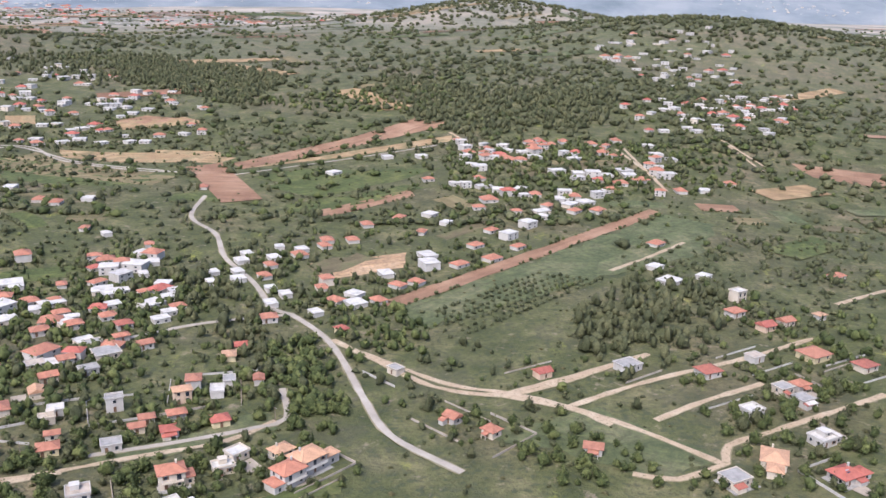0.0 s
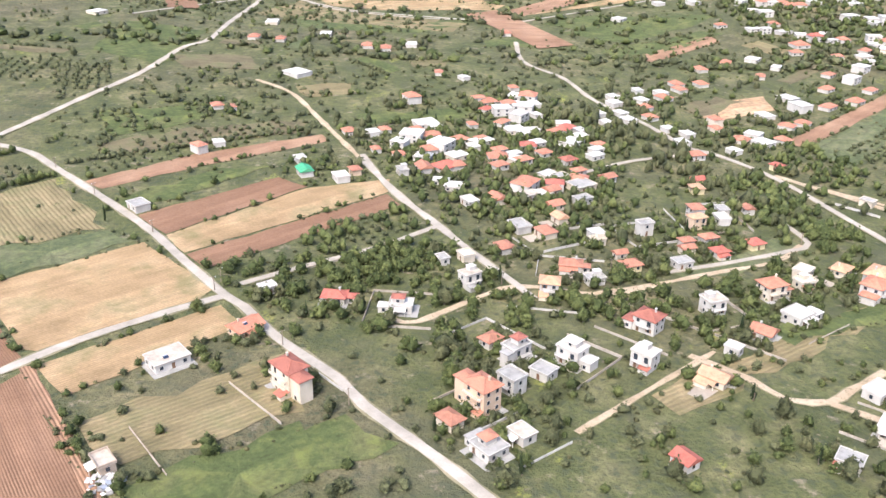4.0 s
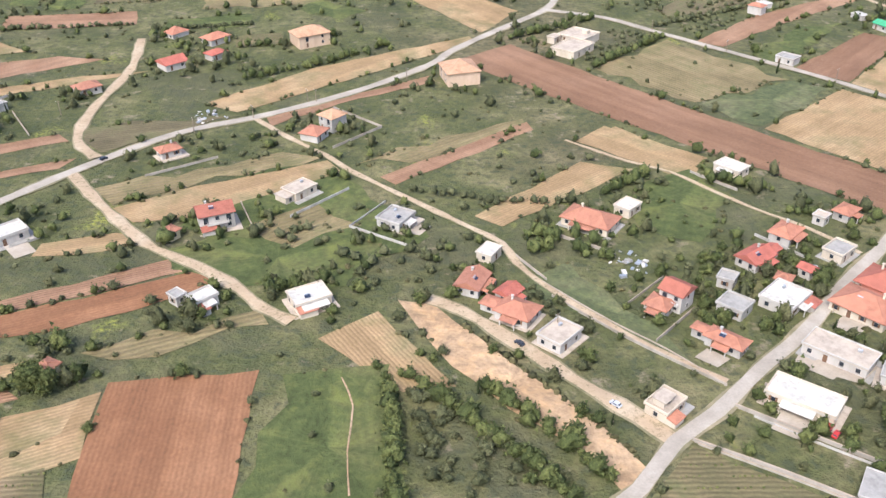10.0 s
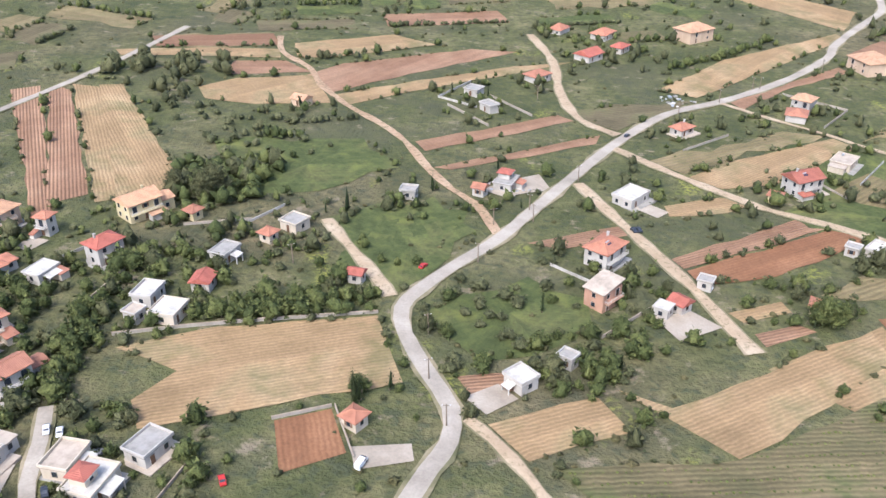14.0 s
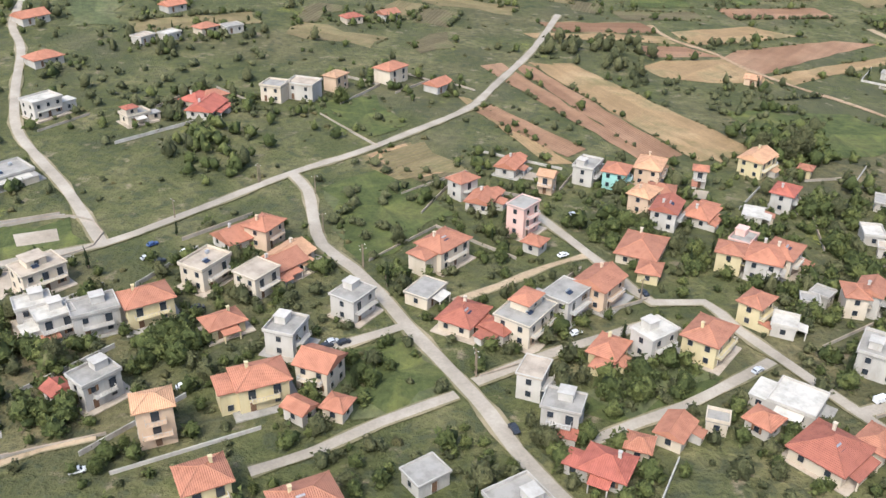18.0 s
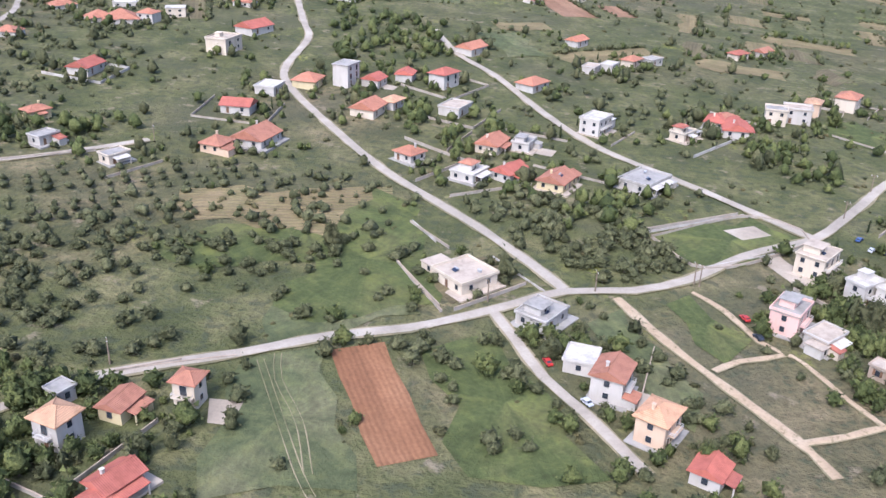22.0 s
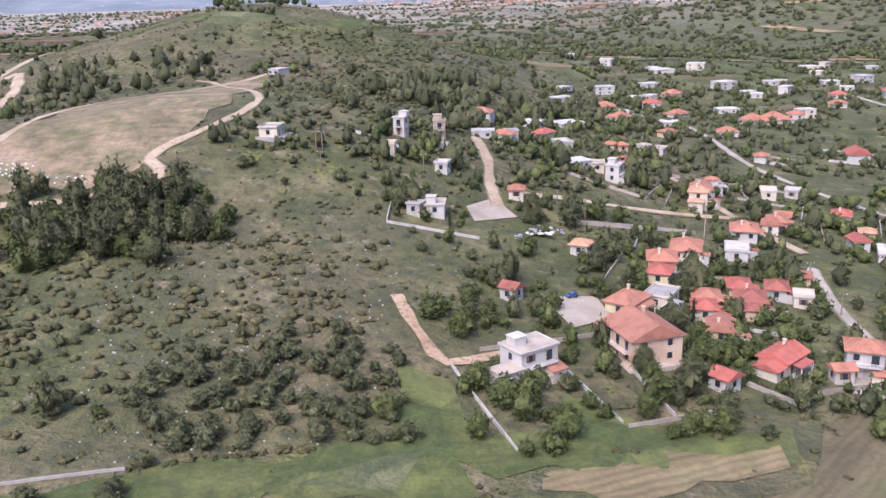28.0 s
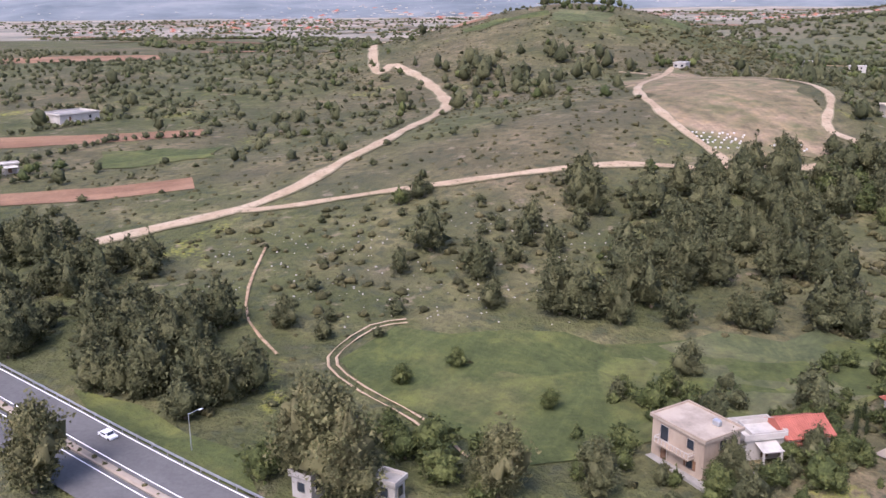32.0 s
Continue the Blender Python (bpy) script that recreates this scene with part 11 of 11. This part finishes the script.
wood("garden", 2.5, (-1009.4, 118.1), (-990.1, 117.1), (-973.6, 85.6), (-990.1, 75.6))
wood("garden", 3, (-964.7, 80.3), (-917.9, 105.4), (-928.4, 112.1), (-966.0, 106.1))
wood("garden", 3, (-886.0, 254.6), (-838.1, 250.2), (-839.9, 190.5), (-876.9, 181.6))
wood("garden", 2.5, (-859.1, 141.9), (-842.1, 148.7), (-801.6, 110.9), (-839.4, 97.2))
wood("garden", 3, (-752.8, 122.6), (-728.3, 129.2), (-731.1, 108.4), (-753.8, 103.2))
wood("olive", 2, (-808.6, 168.1), (-736.4, 191.9), (-745.0, 145.9), (-785.9, 119.9))
strips()
rocks(420, (-1133.3, 1.5), (-1094.8, 10.7), (-1088.8, -32.1), (-1097.9, -57.6), (-1119.9, -67.3), (-1133.4, -59.1), (-1143.3, -27.5))
rocks(450, (-1278.2, -23.7), (-1215.4, -12.9), (-1192.6, -31.2), (-1218.9, -63.5), (-1253.4, -65.3), (-1281.4, -44.9))

wood("garden", 5, (-665.7, 70.7), (-649.0, 74.8), (-645.5, 67.2), (-659.1, 58.9))
wood("garden", 5, (-631.0, 71.2), (-613.7, 81.5), (-613.1, 63.0), (-627.8, 56.8))
wood("garden", 5, (-611.7, 58.4), (-598.2, 53.1), (-601.5, 33.1), (-613.7, 32.0))
wood("garden", 5, (-603.5, 135.0), (-578.3, 147.0), (-584.0, 118.1), (-602.1, 116.7))
wood("garden", 4, (-665.5, 13.7), (-644.4, 21.9), (-646.5, 11.7), (-659.5, 2.3))
wood("garden", 4, (-758.4, 115.4), (-737.9, 121.1), (-728.2, 104.3), (-741.9, 84.8))
wood("garden", 4, (-603.2, 14.0), (-592.9, 17.7), (-593.9, 5.4), (-602.9, 3.6))
hedge("garden", 2.2, (-604.2, 66.5), (-601.6, 44.3), (-601.5, 33.1))
wood("garden", 5, (-771.4, 35.4), (-761.7, 37.7), (-758.4, 12.8), (-767.8, 6.3))
wood("garden", 4, (-777.5, 3.2), (-764.2, -2.5), (-765.1, -10.4), (-770.8, -11.7))
wood("garden", 4, (-756.9, 23.5), (-746.5, 27.4), (-743.3, 12.9), (-752.1, 9.6))
wood("garden", 4, (-735.9, 29.5), (-727.2, 31.6), (-727.7, 20.0), (-735.8, 18.1))
wood("olive", 4, (-785.6, -15.5), (-773.1, -12.9), (-769.6, -24.0), (-782.9, -24.2))
wood("olive", 3, (-809.5, 8.7), (-805.3, 19.0), (-798.0, -5.7), (-802.2, -15.8))
wood("garden", 4, (-834.0, -6.8), (-833.8, 4.6), (-820.3, -13.9), (-818.2, -25.0))
wood("garden", 5, (-904.8, -6.6), (-895.5, 0.2), (-894.2, -15.4), (-902.1, -22.5))
wood("garden", 5, (-903.3, -25.5), (-892.7, -21.4), (-893.4, -37.3), (-902.0, -40.5))
wood("garden", 4, (-918.8, -28.9), (-912.3, -26.7), (-911.1, -33.2), (-916.6, -36.3))
wood("garden", 5, (-963.9, -37.6), (-957.7, -32.8), (-952.2, -44.3), (-959.0, -47.6))
wood("garden", 3, (-957.8, -21.2), (-948.4, -21.3), (-946.4, -27.0), (-954.7, -29.6))
wood("garden", 4, (-945.4, -9.0), (-931.0, -4.9), (-929.6, -11.9), (-941.4, -17.1))
wood("garden", 4, (-1078.8, 185.2), (-1033.3, 193.1), (-1017.8, 155.9), (-1056.6, 136.2))
wood("olive", 5, (-1126.4, -47.5), (-1110.2, -21.6), (-1092.1, -25.4), (-1089.1, -45.3), (-1100.6, -58.0), (-1120.0, -60.2))
wood("garden", 4, (-1088.2, -16.7), (-1073.0, -12.8), (-1073.2, -25.2), (-1083.9, -27.5))
wood("garden", 5, (-1169.6, 2.8), (-1150.8, 23.5), (-1131.0, 20.8), (-1128.3, 2.7), (-1144.4, -11.2), (-1159.3, -17.6))
wood("garden", 4, (-1064.4, -27.3), (-1057.1, -25.8), (-1050.7, -39.1), (-1056.2, -43.3))
wood("garden", 3, (-1080.1, -34.0), (-1073.4, -36.2), (-1068.6, -53.8), (-1073.7, -58.5))
wood("garden", 4, (-1169.9, -84.0), (-1155.3, -80.2), (-1153.9, -84.9), (-1168.1, -87.0))
wood("olive", 5, (-1126.6, -39.6), (-1100.0, -23.4), (-1088.7, -34.8), (-1096.6, -54.2), (-1119.1, -61.1))
wood("olive", 4, (-1151.5, -80.8), (-1122.0, -67.2), (-1113.1, -69.8), (-1130.6, -82.6), (-1149.1, -84.8))
wood("pine", 3, (-1317.7, -30.6), (-1311.7, -16.7), (-1291.5, -28.2), (-1281.5, -49.7), (-1280.2, -70.1), (-1293.5, -74.6))
wood("pine", 4, (-1286.6, -62.8), (-1265.9, -60.1), (-1258.7, -72.4), (-1258.9, -90.0), (-1275.6, -85.9))
wood("garden", 4, (-1239.3, -93.3), (-1229.6, -91.3), (-1223.9, -100.8), (-1237.3, -101.9))
wood("garden", 4, (-1220.4, -91.7), (-1214.1, -90.0), (-1214.4, -100.0), (-1220.6, -100.5))
wood("pine", 3, (-1214.9, -33.3), (-1185.6, -21.7), (-1186.4, -36.5), (-1202.9, -51.7), (-1214.1, -45.2))
hedge("olive", 2.5, (-1377.1, 84.0), (-1359.9, 110.1), (-1336.9, 121.3))
hedge("olive", 2.5, (-1355.6, 38.5), (-1342.4, 77.5), (-1314.0, 85.5))
hedge("scrub", 1.5, (-1153.6, -71.6), (-1139.3, -71.6), (-1120.6, -64.2), (-1097.7, -56.7))
wood("scrub", 9, (-1196.5, -30.1), (-1155.8, -18.7), (-1139.8, -42.2), (-1148.7, -62.8), (-1167.5, -65.4))
wood("scrub", 8, (-1154.7, -14.9), (-1116.1, 6.1), (-1092.0, -17.6), (-1107.1, -35.3), (-1131.4, -39.0))

# ---- the distance ----
far_town(60, (263.6, 1296.7), (468.4, 1345.6), (383.6, 1036.7), (244.3, 930), (231.8, 1156.4))
far_town(70, (190.9, 806.4), (439.3, 1001.3), (301.8, 710.5), (168.7, 694.1))
far_town(60, (35.9, 674), (179.2, 670.4), (167.9, 534.4), (70.4, 478.1), (28.2, 545.8))
far_town(200, (-1859.5, 4067.1), (-144.4, 2256.2), (-713.4, 2068.5), (-1302.8, 2654.4))
far_town(60, (-387.5, 832.7), (-237.7, 893.6), (-131.3, 759), (-192.1, 669.2), (-321.7, 686))
far_town(40, (-513.2, 889.7), (-461.5, 1059), (-301.6, 963.8), (-378, 836.1))
far_town(35, (-191.5, 348.4), (-117.8, 428.1), (-92.1, 314.4), (-141.9, 265.1))
far_town(16, (-1053.6, 256.6), (-877.3, 404), (-757.4, 322.2), (-898.5, 253.6), (-996, 234.1))
far_town(22, (-1046.9, 442.5), (-834.4, 417.2), (-917.4, 213.5), (-1001, 156), (-1047.1, 197.6))
far_town(120, (-1918.5, 3831.7), (-1570.9, 1803.1), (-2224.4, 1596.5))
far_town(200, (-714.8, 1050.4), (-1222.7, 234.9))
far_town(8, (-1096.6, 108.5), (-1050.5, 172.7), (-1027.9, 101.9), (-1064.6, 71.7))
far_fields()
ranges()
raise_far_village()
for kind, turn, points in VINES:
    if kind == "vineyard":
        crop_rows(turn, 2.2, 0.42, LEAF["vine"], *points)
    elif kind == "croprows":
        crop_rows(turn, 2.6, 0.24, LEAF["vine"], *points)
margins()
scatter()
grow_masses()
